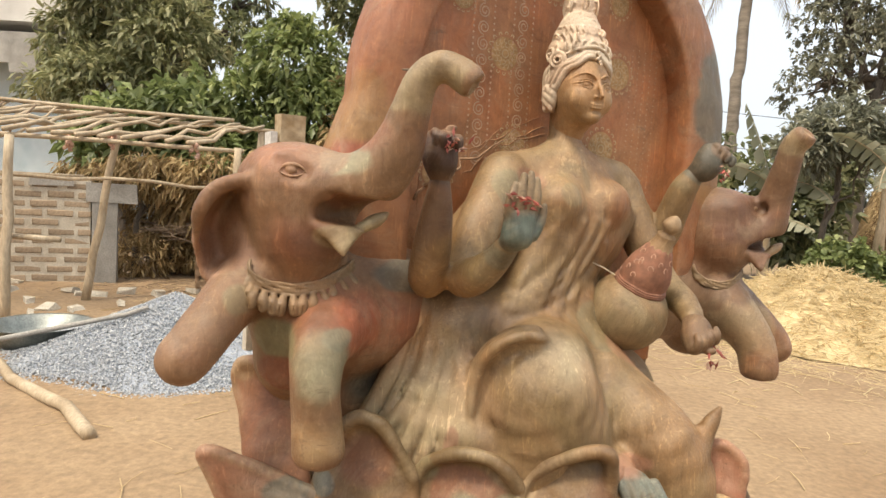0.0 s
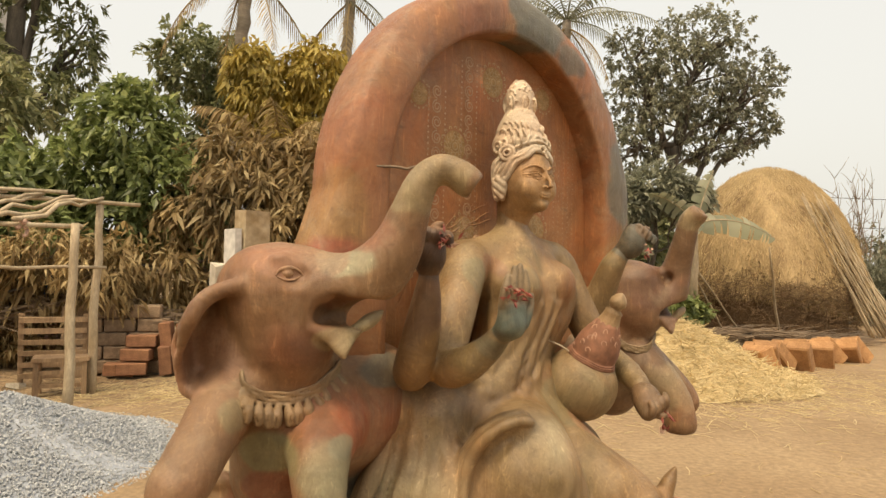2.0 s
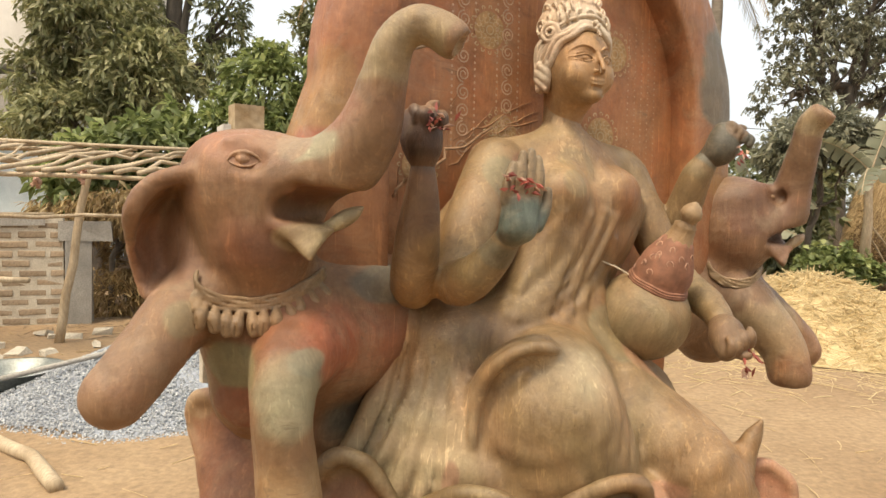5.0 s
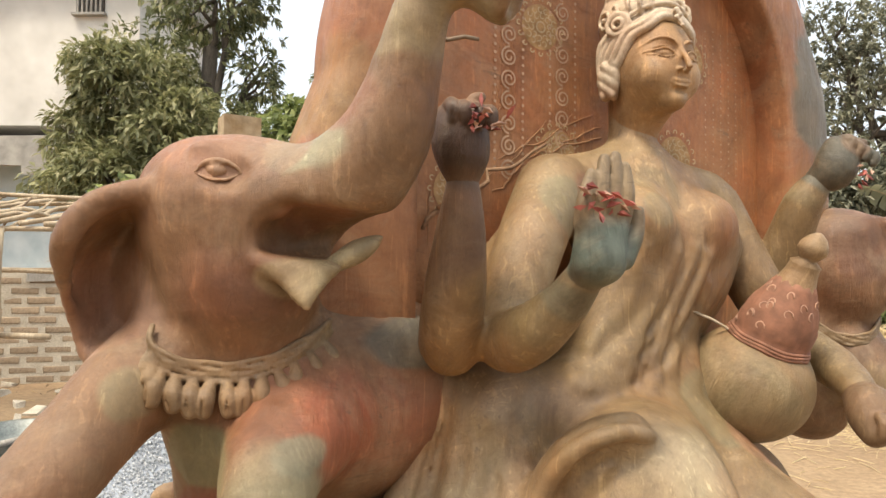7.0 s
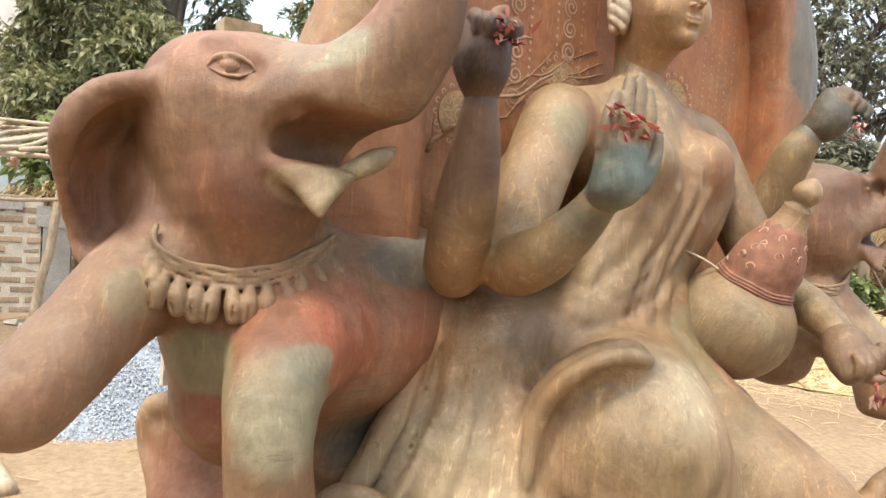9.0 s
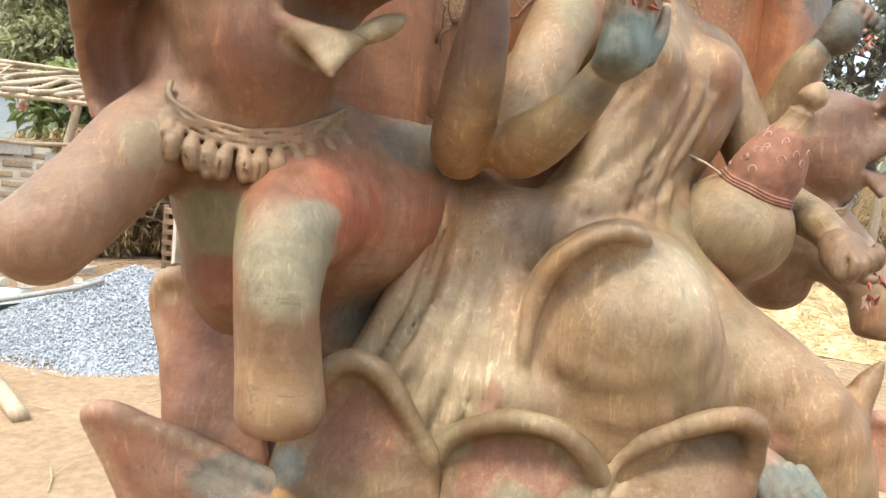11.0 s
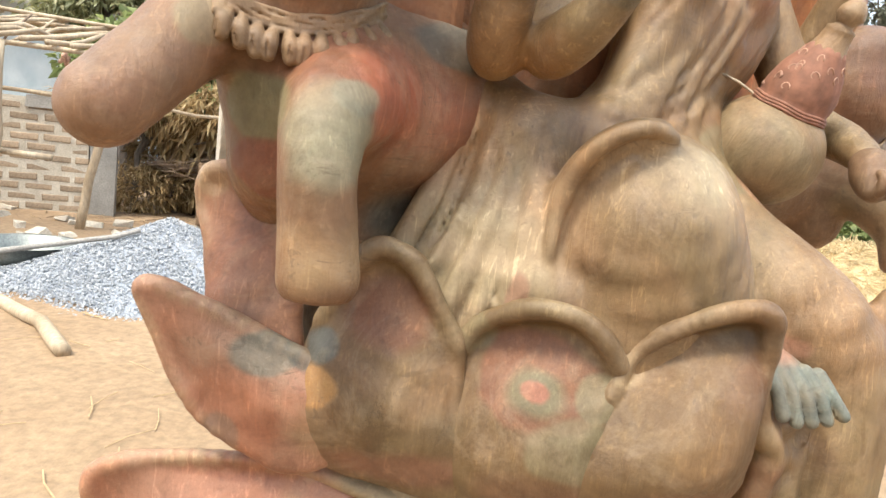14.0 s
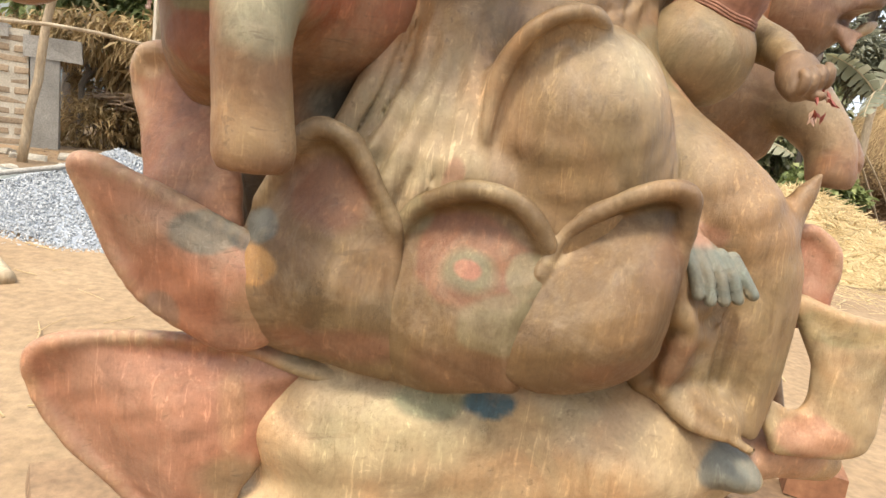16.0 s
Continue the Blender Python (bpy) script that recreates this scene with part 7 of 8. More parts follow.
tree("thicket of grey-green reeds beside the haystack", (15.5, 15.5, 0), (15.5, 15.5, 0.8), 0.04, 0.02,
     [(15.6, 15.2, 0.9, 0.9, 0.6, 1.0), (16.8, 15.5, 0.8, 1.0, 0.7, 0.9), (14.6, 15.6, 0.7, 0.6, 0.5, 0.8)], M_GREYLEAF, 0.26, 220, 6, 29, droop=-0.6, slim=0.08, name="reed_thicket")


def bare_shrub():
    random.seed(31)
    b = Build()
    base = Vector((16.2, 16, 0))
    for k in range(14):
        a = random.uniform(0, 2 * math.pi)
        top = base + Vector((math.cos(a) * random.uniform(0.3, 1.6), math.sin(a) * 0.6, random.uniform(2.2, 4.4)))
        pts = wobbly(base, top, 7, 0.12)
        b.tube(pts, [0.03 - 0.0036 * i for i in range(8)], 5)
        for j in range(3, 8):
            for _ in range(2):
                e = pts[j] + Vector((random.uniform(-0.5, 0.5), random.uniform(-0.3, 0.3), random.uniform(0.2, 0.7)))
                b.tube([pts[j], pts[j].lerp(e, 0.5) + Vector((0.03, 0, 0)), e], [0.009, 0.006, 0.003], 4)
    me = b.mesh("bare_shrub", M_TWIG, True)
    me.transform(Matrix.Translation(-base))
    thing("bare_shrub", "leafless grey shrub with thin upright twigs", "shrub", Matrix.Translation(base), data=me)


bare_shrub()


def banana_plant(foot, height, leaves, seed, label):
    random.seed(seed)
    root = thing("banana_plant", label, "banana plant", Matrix.Translation(foot), group="banana plants")
    b = Build().tube(wobbly((0, 0, 0), (0.05, 0, height), 6, 0.02), [0.10, 0.095, 0.09, 0.08, 0.07, 0.06, 0.05], 10)
    child("stem", b.mesh("stem", M_BAMBOO, True), root, "pale fibrous stem")
    for (a, el, ln, droop, w, turn) in leaves:
        d = Vector((math.cos(radians(a)), math.sin(radians(a)), el)).normalized()
        p = Vector((0.05, 0, height))
        spine = []
        for i in range(25):
            k = i / 24
            flat = d.cross(Vector((0, 0, 1)))
            flat = flat.normalized() if flat.length > 0.1 else Vector((1, 0, 0))
            side = Matrix.Rotation(radians(turn), 3, d) @ flat
            spine.append((p.copy(), d.copy(), side, side.cross(d), w * math.sin(math.pi * min(0.98, 0.08 + k * 0.9)) ** 0.6))
            p = p + d * ln / 24
            d = (d + Vector((0, 0, -droop / 24))).normalized()
        v, f = [], []
        for sg in (-1, 1):  # blade torn into strips on both sides of the midrib
            i = 0
            while i < 24:
                k = min(24, i + random.randint(1, 4))
                sag = random.uniform(0.0, 0.16)
                for e in range(i, k + 1):
                    q, dd, side, nrm, ww = spine[e]
                    trim = 0.012 if e in (i, k) else 0.0
                    for c in (0.0, 0.35, 0.7, 1.0):
                        v.append(tuple(q + side * (sg * ww * c) - nrm * (0.35 * ww * c * c) - Vector((0, 0, sag * c * c * ww * 2)) + dd * ((trim if e == i else -trim) * c * 2)))
                o = len(v) - 4 * (k - i + 1)
                f += [tuple(o + n for n in quad) for quad in grid_faces(k - i + 1, 4)]
                i = k
        rib = Build().tube([q[0] + q[3] * 0.004 for q in spine], [0.016 - 0.0005 * n for n in range(25)], 5)
        child("midrib", rib.mesh("midrib", M_BAMBOO, True), root)
        child("leaf", mesh_of("banana_leaf", v, f, M_BANANA, True), root)


banana_plant((7.1, 11.2, 0), 2.35, [(-4, 0.30, 1.75, 0.95, 0.27, 58), (60, 1.6, 1.2, 0.5, 0.22, 40), (170, 1.2, 1.1, 0.9, 0.20, 50), (20, 2.4, 1.2, 0.3, 0.2, 70), (230, 0.3, 1.1, 1.6, 0.2, 30)], 41, "banana plant with one broad torn leaf hanging sideways")
banana_plant((6.0, 12.8, 0), 2.0, [(110, 2.2, 1.9, 0.3, 0.24, 60), (170, 0.9, 1.4, 1.1, 0.22, 40), (10, 0.9, 1.3, 1.2, 0.22, 40), (-60, 0.5, 1.3, 1.5, 0.22, 20)], 42, "banana plant with upright grey-green leaves")
banana_plant((5.2, 12.2, 0), 1.2, [(120, 1.5, 1.3, 0.8, 0.22, 50), (200, 0.7, 1.3, 1.4, 0.22, 40), (-40, 0.7, 1.3, 1.3, 0.22, 30)], 43, "low dark banana plant in a clump")
thing("prop_pole", "thin pale pole propping the banana leaf", "pole", data=Build().tube(wobbly((9.9, 12.2, 0.0), (8.95, 11.4, 1.95), 6, 0.02), [0.03, 0.028, 0.026, 0.024, 0.022, 0.02, 0.018], 7).mesh("prop_pole", M_BAMBOO, True))
for pa, pe in (((8.1, 11.6, 0.25), (7.2, 11.3, 1.35)), ((8.6, 11.8, 0.25), (7.35, 11.4, 1.45))):
    thing("guy_stick", "thin dry stick leaning by the banana plants", "stick", group="leaning sticks", data=Build().tube(wobbly(pa, pe, 5, 0.02), 0.014, 6).mesh("guy_stick", M_BAMBOO, True))


# ---- haystack, straw heap, poles ----
def heap_mesh(name, cx, cy, rx, ry, h, mat, shape, n=48, m=22, rough=0.03, seed=0):
    v = []
    for i in range(n):
        a = 2 * math.pi * i / n
        for j in range(m):
            s = j / (m - 1)
            r, z = shape(s)
            w = 1 + rough * (math.sin(3 * a + seed) + math.sin(7 * a + 5 * s + seed) + 0.6 * math.sin(13 * a + 9 * s))
            v.append((rx * r * w * math.cos(a), ry * r * w * math.sin(a), h * z * (1 + 0.4 * rough * math.sin(5 * a + 8 * s))))
    me = mesh_of(name, v, grid_faces(n, m, True), mat, True)
    return me


def straw_cover(name, n, pick, lo, hi, mat, seed, thick=0.006):
    """Loose stalks lying on a heap; pick() gives a point and its outward way."""
    random.seed(seed)
    b = Build()
    for _ in range(n):
        p, o, down = pick()
        ln = random.uniform(lo, hi)
        t = (down + Vector((random.uniform(-0.7, 0.7), random.uniform(-0.7, 0.7), random.uniform(-0.4, 0.4)))).normalized()
        b.tube([p - t * ln / 2 + o * 0.01, p + o * 0.025, p + t * ln / 2 + o * random.uniform(0.0, 0.03)], thick, 4, cap=False)
    return b.mesh(name, mat)


def haystack():
    c = Vector((11.5, 14.6, 0))
    root = thing("haystack", "big rounded thatched haystack with ragged straw eaves", "haystack", Matrix.Translation(c))
    def dome(s):
        if s < 0.10:
            return 0.90 + 0.10 * s / 0.10, 0.25 - 0.04 * s / 0.10
        t = (s - 0.10) / 0.90 * math.pi / 2
        return math.cos(t) ** 0.92, 0.21 + 0.79 * math.sin(t) ** 1.15
    child("thatch", heap_mesh("thatch", 0, 0, 2.35, 2.0, 4.0, M_THATCH, dome, 60, 34, 0.014, 1), root, "pale straw thatch dome")
    dark = plain("dark_packed_hay", (0.10, 0.06, 0.03), (0.24, 0.15, 0.08), 3, 0.95, 0.9, 0.05, fine=25)
    child("base", heap_mesh("stack_base", 0, 0, 2.0, 1.7, 1.2, dark, lambda s: (1.0 - 0.02 * s if s < 0.9 else 0.5, s), 48, 12, 0.02, 2), root, "dark packed hay foot")
    def pick():
        a, s = random.uniform(math.pi * 0.9, 2.1 * math.pi), random.random() ** 1.2
        r, z = dome(0.10 + 0.90 * s)
        p = Vector((2.36 * r * math.cos(a), 2.01 * r * math.sin(a), 4.01 * z))
        o = Vector((math.cos(a), math.sin(a), 0.5)).normalized()
        return p, o, Vector((math.cos(a) * 0.6, math.sin(a) * 0.6, -0.8)) * 1.6
    child("loose_straw", straw_cover("stack_straw", 9000, pick, 0.08, 0.26, M_OLDSTRAW, 51, 0.0042), root, "loose pale stalks")
    def fringe():
        a = random.uniform(math.pi * 0.9, 2.1 * math.pi)
        p = Vector((2.3 * math.cos(a), 1.95 * math.sin(a), 0.80 + random.uniform(-0.2, 0.1) + 0.25 * math.sin(2 * a)))
        return p, Vector((math.cos(a), math.sin(a), 0)), Vector((0, 0, -1.6))
    child("eave_fringe", straw_cover("eave_straw", 2200, fringe, 0.15, 0.40, M_OLDSTRAW, 52, 0.0045), root, "ragged straw eave")
    # the old side of the stack, cut back and brown
    b = Build()
    random.seed(57)
    for _ in range(3200):
        a = random.uniform(math.pi * 0.98, math.pi * 1.62)
        z = random.uniform(0.05, 2.3)
        k = 1.04 if z < 1.2 else 1.0
        p = Vector((2.22 * k * math.cos(a), 1.9 * k * math.sin(a), z)) * (1.0 if z < 1.0 else 1.0)
        shrink = 1 - 0.16 * max(0.0, z - 1.1)
        p.x, p.y = p.x * shrink * 1.06, p.y * shrink * 1.06
        d = Vector((random.uniform(-1, 1), random.uniform(-0.5, 0.5), random.uniform(-0.5, 0.3))).normalized() * random.uniform(0.06, 0.16)
        b.tube([p - d, p + Vector((0, -0.02, 0)), p + d], 0.006, 4, cap=False)
    child("old_hay_side", b.mesh("old_hay_side", dark), root, "brown weathered hay side")


haystack()


def leaning_poles():
    random.seed(53)
    root = thing("leaning_pole_bundle", "bundle of long thin sticks leaning on the haystack", "poles", Matrix.Translation((12.6, 12.1, 0)))
    for k in range(26):
        c = random.random()
        a = Vector((-0.5 + 1.2 * c + random.uniform(-0.1, 0.1), random.uniform(-0.15, 0.2), 0.02))
        e = Vector((-1.5 + 0.9 * c + random.uniform(-0.1, 0.1), 1.0 + random.uniform(-0.1, 0.1), 3.0 + random.uniform(-0.5, 0.4)))
        child("pole", Build().tube(wobbly(a, e, 6, 0.03), [0.020, 0.019, 0.018, 0.016, 0.014, 0.012, 0.01], 5).mesh("pole", M_BAMBOO, True), root)


leaning_poles()


def brushwood():
    random.seed(54)
    root = thing("brushwood_pile", "long pile of thin dry brushwood sticks", "brushwood", Matrix.Translation((8.2, 11.4, 0)), kind="stuff")
    b = Build()
    for k in range(330):
        x, y = random.uniform(-2.2, 2.6), random.uniform(-0.35, 0.4)
        z = random.uniform(0.02, 0.36) * (1 - abs(x) / 4.2)
        a, ln = random.gauss(0.12, 0.18), random.uniform(0.5, 1.4)
        d = Vector((math.cos(a), math.sin(a), random.uniform(-0.08, 0.08))) * ln
        b.tube(wobbly(Vector((x, y, z)) - d, Vector((x, y, z)) + d, 4, 0.04), [0.014, 0.013, 0.011, 0.009, 0.005], 5)
    root.data = None
    child("sticks", b.mesh("brushwood", M_TWIG, True), root)


brushwood()


def straw_heap():
    c = Vector((5.0, 9.0, 0))
    root = thing("straw_heap", "wide spread heap of loose yellow straw", "straw heap", Matrix.Translation(c))
    def low(s):
        return 1 - s, 0.02 + 0.98 * (s * s * (3 - 2 * s))
    child("mound", heap_mesh("straw_mound", 0, 0, 1.9, 2.3, 0.75, M_STRAW, low, 54, 20, 0.05, 3), root)
    def pick():
        a, s = random.uniform(0, 2 * math.pi), random.random() ** 0.6
        z = 0.75 * ((1 - s) ** 2 * (3 - 2 * (1 - s)))
        return Vector((1.95 * s * math.cos(a), 2.35 * s * math.sin(a), z + 0.03)), Vector((0, 0, 1)), Vector((random.uniform(-1, 1), random.uniform(-1, 1), 0))
    child("loose_straw", straw_cover("heap_straw", 5200, pick, 0.10, 0.38, M_STRAW, 55, 0.005), root, "loose yellow stalks")


straw_heap()


def laterite_row():
    random.seed(56)
    brick = bm_block(0.46, 0.32, 0.24, 0.022)
    me = mesh_of("laterite_block", *brick, M_LATERITE)
    for k in range(10):
        s = k / 9
        x, y = 6.35 + 2.5 * s, 8.45 + 0.80 * s
        m = Matrix.Translation((x + random.uniform(-0.06, 0.06), y + random.uniform(-0.12, 0.12), 0.20 + random.uniform(-0.03, 0.02))) @ Euler((radians(random.uniform(-26, -4)), radians(66 + random.uniform(-26, 16)), radians(18 + random.uniform(-30, 30)))).to_matrix().to_4x4()
        thing("laterite_block", "rough orange laterite block leaning in a row", "block", m, group="row of leaning blocks", data=me)
    for k in range(16):
        m = pose(6.5 + 0.17 * k, 8.9 + 0.06 * k + random.uniform(-0.05, 0.05), 0.09 + 0.12 * (k % 2), random.uniform(-6, 6), random.uniform(-20, 20), random.uniform(0, 90))
        thing("laterite_block", "rough orange laterite block in a loose heap", "block", m, group="row of leaning blocks", data=me)


def bm_block(a, b, c, bev):
    """Vertices and faces of a block with worn, chamfered edges."""
    bm = bmesh.new()
    bmesh.ops.create_cube(bm, size=1)
    for v in bm.verts:
        v.co = Vector((v.co.x * a, v.co.y * b, v.co.z * c))
    bmesh.ops.bevel(bm, geom=bm.edges[:], offset=bev, segments=1, affect="EDGES")
    for v in bm.verts:
        v.co += Vector((random.uniform(-1, 1), random.uniform(-1, 1), random.uniform(-1, 1))) * bev * 0.25
    bm.verts.ensure_lookup_table()
    out = ([tuple(v.co) for v in bm.verts], [tuple(v.index for v in f.verts) for f in bm.faces])
    bm.free()
    return out


laterite_row()


# ---- left side: block wall, house, trellis, gravel ----
def block_wall():
    random.seed(61)
    a, e = Vector((-4.60, 9.06, 0)), Vector((-9.4, 6.85, 0))
    d = (e - a).normalized()
    yaw = math.degrees(math.atan2(d.y, d.x))
    root = thing("wall_block", "half-built laterite block wall with thick pale mortar", "wall", pose(a.x, a.y, 0, 0, 0, yaw), kind="structure")
    ln = (e - a).length
    core = Build().box((ln / 2 + 0.15, 0, 0.70), (ln - 0.3, 0.203, 1.40))
    child("mortar_core", core.mesh("mortar_core", M_MORTAR), root, "pale mortar")
    me = mesh_of("block", *bm_block(0.31, 0.215, 0.092, 0.014), M_WALLBLOCK)
    half = mesh_of("block_half", *bm_block(0.16, 0.215, 0.092, 0.014), M_WALLBLOCK)
    for r in range(11):
        x = 0.30
        if r % 2:
            child("block", half, root, m=pose(0.37, 0, 0.07 + r * 0.122, 0, 0, random.uniform(-1, 1)))
            x += 0.185
        while x + 0.2 < ln:
            child("block", me, root, m=pose(x + 0.16 + random.uniform(-0.012, 0.012), random.uniform(-0.006, 0.006), 0.07 + r * 0.122 + random.uniform(-0.006, 0.006), 0, random.uniform(-1.5, 1.5), random.uniform(-1.2, 1.2)))
            x += 0.365
    b = Build().box((0.13, 0, 0.55), (0.30, 0.24, 1.10), wob=0.008)
    child("pier", b.mesh("pier", M_CEMENT), root, "grey cement pier at the wall end")
    b = Build().box((0.05, 0.0, 1.22), (0.62, 0.26, 0.26), wob=0.012).box((0.75, 0.0, 1.36), (0.5, 0.25, 0.14), wob=0.012)
    child("coping", b.mesh("coping", M_CEMENT), root, "rough cement coping")


block_wall()


def house():
    root = thing("house", "two-storey weathered white plaster house with cement ledge", "house", Matrix.Translation((-13.0, 17.5, 0)))
    b = Build()
    b.box((0, 2.5, 8.0), (8.2, 5, 5.4))
    child("upper_wall", b.mesh("upper_wall", M_PLASTER), root, "stained white plaster upper wall")
    child("lower_wall", Build().box((-0.6, 2.8, 2.2), (7.0, 4.4, 4.4)).mesh("lower_wall", M_PAINTBLUE), root, "pale blue ground-floor wall")
    ledge = Build().box((0.1, 2.3, 4.75), (8.6, 5.6, 0.34), wob=0.03)
    for k in range(12):
        ledge.box((-3.9 + 0.7 * k, -0.48, 4.50 - 0.12 * (k % 3)), (0.72, 0.10, 0.35 + 0.18 * (k % 3)), wob=0.03)
    child("ledge", ledge.mesh("ledge", M_CEMENT), root, "uneven grey cement ledge")
    child("cornice", Build().box((0.05, 2.4, 9.4), (8.8, 5.7, 0.30), wob=0.02).box((0.05, 2.4, 10.1), (8.3, 5.2, 1.1), wob=0.02).mesh("cornice", M_CEMENT), root, "dark weathered cornice and parapet")
    for x, z, w, h in ((-2.4, 8.75, 0.7, 0.42), (-0.2, 8.7, 0.6, 0.4), (2.75, 8.55, 0.75, 0.42), (-0.35, 7.6, 0.5, 0.75)):
        # a near-black slab on the wall paints in the shade of the opening
        win = child("window", Build().box((x, -0.02, z), (w, 0.10, h)).mesh("window_shade_slab", plain("opening_shade", (0.03, 0.028, 0.025), (0.07, 0.06, 0.05), 4, 0.8, 0)), root, "small dark grille window")
        for k in range(6):
            child("bar", Build().box((x - w / 2 + w * (k + 0.5) / 6, -0.09, z), (0.05, 0.05, h)).mesh("bar", M_CEMENT), win)
        child("sill", Build().box((x, -0.10, z - h / 2 - 0.05), (w + 0.16, 0.16, 0.07)).mesh("sill", M_CEMENT), win)


house()


def pole(root, a, e, r0, r1, mat=None, name="pole", amp=0.02):
    child(name, Build().tube(wobbly(a, e, 7, amp), [r0 + (r1 - r0) * i / 7 for i in range(8)], 8).mesh(name, mat or M_BAMBOO, True), root)


def trellis():
    random.seed(63)
    root = thing("bamboo_trellis", "rickety open bamboo trellis tied with string", "trellis", Matrix.Identity(4))
    posts = [((-4.25, 7.74), 2.12, (0.35, 0.05)), ((-4.20, 6.31), 1.80, (0.05, 0.0)), ((-2.38, 7.30), 1.85, (0.03, 0.0)), ((-2.43, 8.25), 2.12, (0.03, 0.02)), ((-5.9, 7.0), 2.1, (0.05, 0)), ((-6.3, 5.6), 1.85, (0.02, 0))]
    for (x, y), h, (dx, dy) in posts:
        pole(root, (x, y, -0.05), (x + dx, y + dy, h), 0.052, 0.04, name="post")
    # rails: back top pair, front rail, lower rail
    for a, e, r in (((-7.4, 6.9, 2.18), (-2.0, 8.35, 2.12), 0.028), ((-7.4, 6.6, 2.24), (-2.7, 8.15, 2.22), 0.026), ((-7.2, 5.55, 1.80), (-2.3, 7.35, 1.82), 0.028), ((-4.9, 6.9, 1.42), (-2.30, 8.2, 1.40), 0.022), ((-7.3, 6.3, 1.40), (-4.2, 7.6, 1.44), 0.024), ((-7.0, 6.1, 0.86), (-3.75, 6.45, 0.83), 0.035)):
        pole(root, a, e, r, r * 0.8, name="rail", amp=0.03)
    for k in range(23):
        s = k / 22
        f = Vector((-7.0, 5.62, 1.84)).lerp(Vector((-2.75, 7.18, 1.85)), s)
        t = Vector((-6.6, 6.95, 2.24)).lerp(Vector((-2.5, 8.22, 2.18)), s)
        t += Vector((0.12 * math.sin(k * 2.2) + 0.22, 0.1, 0))
        pole(root, f + Vector((-0.05, -0.12, 0.01)), t, 0.026, 0.017, name="slat", amp=0.05)
    for k in range(12):  # crossing twigs that close the far bay
        s = k / 11
        f = Vector((-7.0, 5.7, 1.80)).lerp(Vector((-4.4, 6.7, 1.80)), s)
        pole(root, f, f + Vector((-0.10, 0.95, 0.42)), 0.016, 0.011, M_BAMBOO, "lath", 0.04)
    for k in range(9):
        s = k / 8
        f = Vector((-7.2, 6.0, 1.45)).lerp(Vector((-5.0, 6.9, 1.45)), s)
        pole(root, f, f + Vector((0.55, 0.25, 0.72)), 0.014, 0.010, M_TWIG, "brace", 0.04)
    for p in ((-4.02, 7.0, 1.84), (-3.55, 6.95, 1.86), (-2.75, 7.2, 1.82)):
        g = Build()
        for k in range(7):
            q = Vector(p) + Vector((random.uniform(-0.04, 0.04), random.uniform(-0.04, 0.04), random.uniform(-0.07, 0.03)))
            g.tube(wobbly(q, q + Vector((random.uniform(-0.05, 0.05), 0, random.uniform(-0.12, 0.03))), 3, 0.02), 0.022, 6)
        child("rag_knot", g.mesh("rag_knot", M_PALECLOTH, True), root, "pale rag knot")


trellis()


def gravel_heap():
    random.seed(64)
    c = Vector((-2.35, 5.85, 0))
    root = thing("gravel_heap", "cone of blue-grey crushed stone gravel", "gravel heap", Matrix.Translation(c))
    R, H = 1.25, 0.52
    prof = lambda s: (1 - s, 0.95 * s ** 1.15)
    child("mound", heap_mesh("gravel_mound", 0, 0, R, R * 1.05, H, M_GRAVEL, prof, 48, 16, 0.03, 4), root)
    shapes = []
    for k in range(6):
        bm = bmesh.new()
        bmesh.ops.create_icosphere(bm, subdivisions=1, radius=1)
        for v in bm.verts:
            v.co = Vector((v.co.x * random.uniform(0.6, 1.3), v.co.y * random.uniform(0.6, 1.1), v.co.z * random.uniform(0.5, 0.9))) + Vector((random.uniform(-0.2, 0.2), random.uniform(-0.2, 0.2), 0))
        shapes.append((np.array([v.co[:] for v in bm.verts]), np.array([[v.index for v in f.verts] for f in bm.faces])))
        bm.free()
    rng = np.random.default_rng(64)
    vs, fs, o = [], [], 0
    for k in range(21000):
        a, s = rng.uniform(0, 2 * math.pi), rng.uniform(0, 1) ** 0.5 * 1.06
        z = H * 0.95 * max(0.0, 1 - s) ** 1.15
        v, f = shapes[k % 6]
        q = Euler(rng.uniform(0, 6, 3)).to_matrix()
        p = (v * rng.uniform(0.006, 0.0125)) @ np.array(q).T + np.array([R * s * math.cos(a), R * 1.05 * s * math.sin(a), z + 0.008 + rng.uniform(0, 0.012)])
        vs.append(p)
        fs.append(f + o)
        o += len(v)
    m, t, b = nodes_of("gravel_chips")
    g = t.nodes.new("ShaderNodeNewGeometry")
    r = ramp_node(t, g.outputs["Random Per Island"], [(0.0, (0.26, 0.275, 0.285)), (0.6, (0.34, 0.36, 0.375)), (1.0, (0.46, 0.48, 0.49))])
    t.links.new(r.outputs[0], b.inputs["Base Color"])
    b.inputs["Roughness"].default_value = 0.75
    ob = child("crushed_stone", mesh_of("gravel_stones", np.concatenate(vs), np.concatenate(fs), m), root)
    tagged(ob, kind="stuff")


gravel_heap()


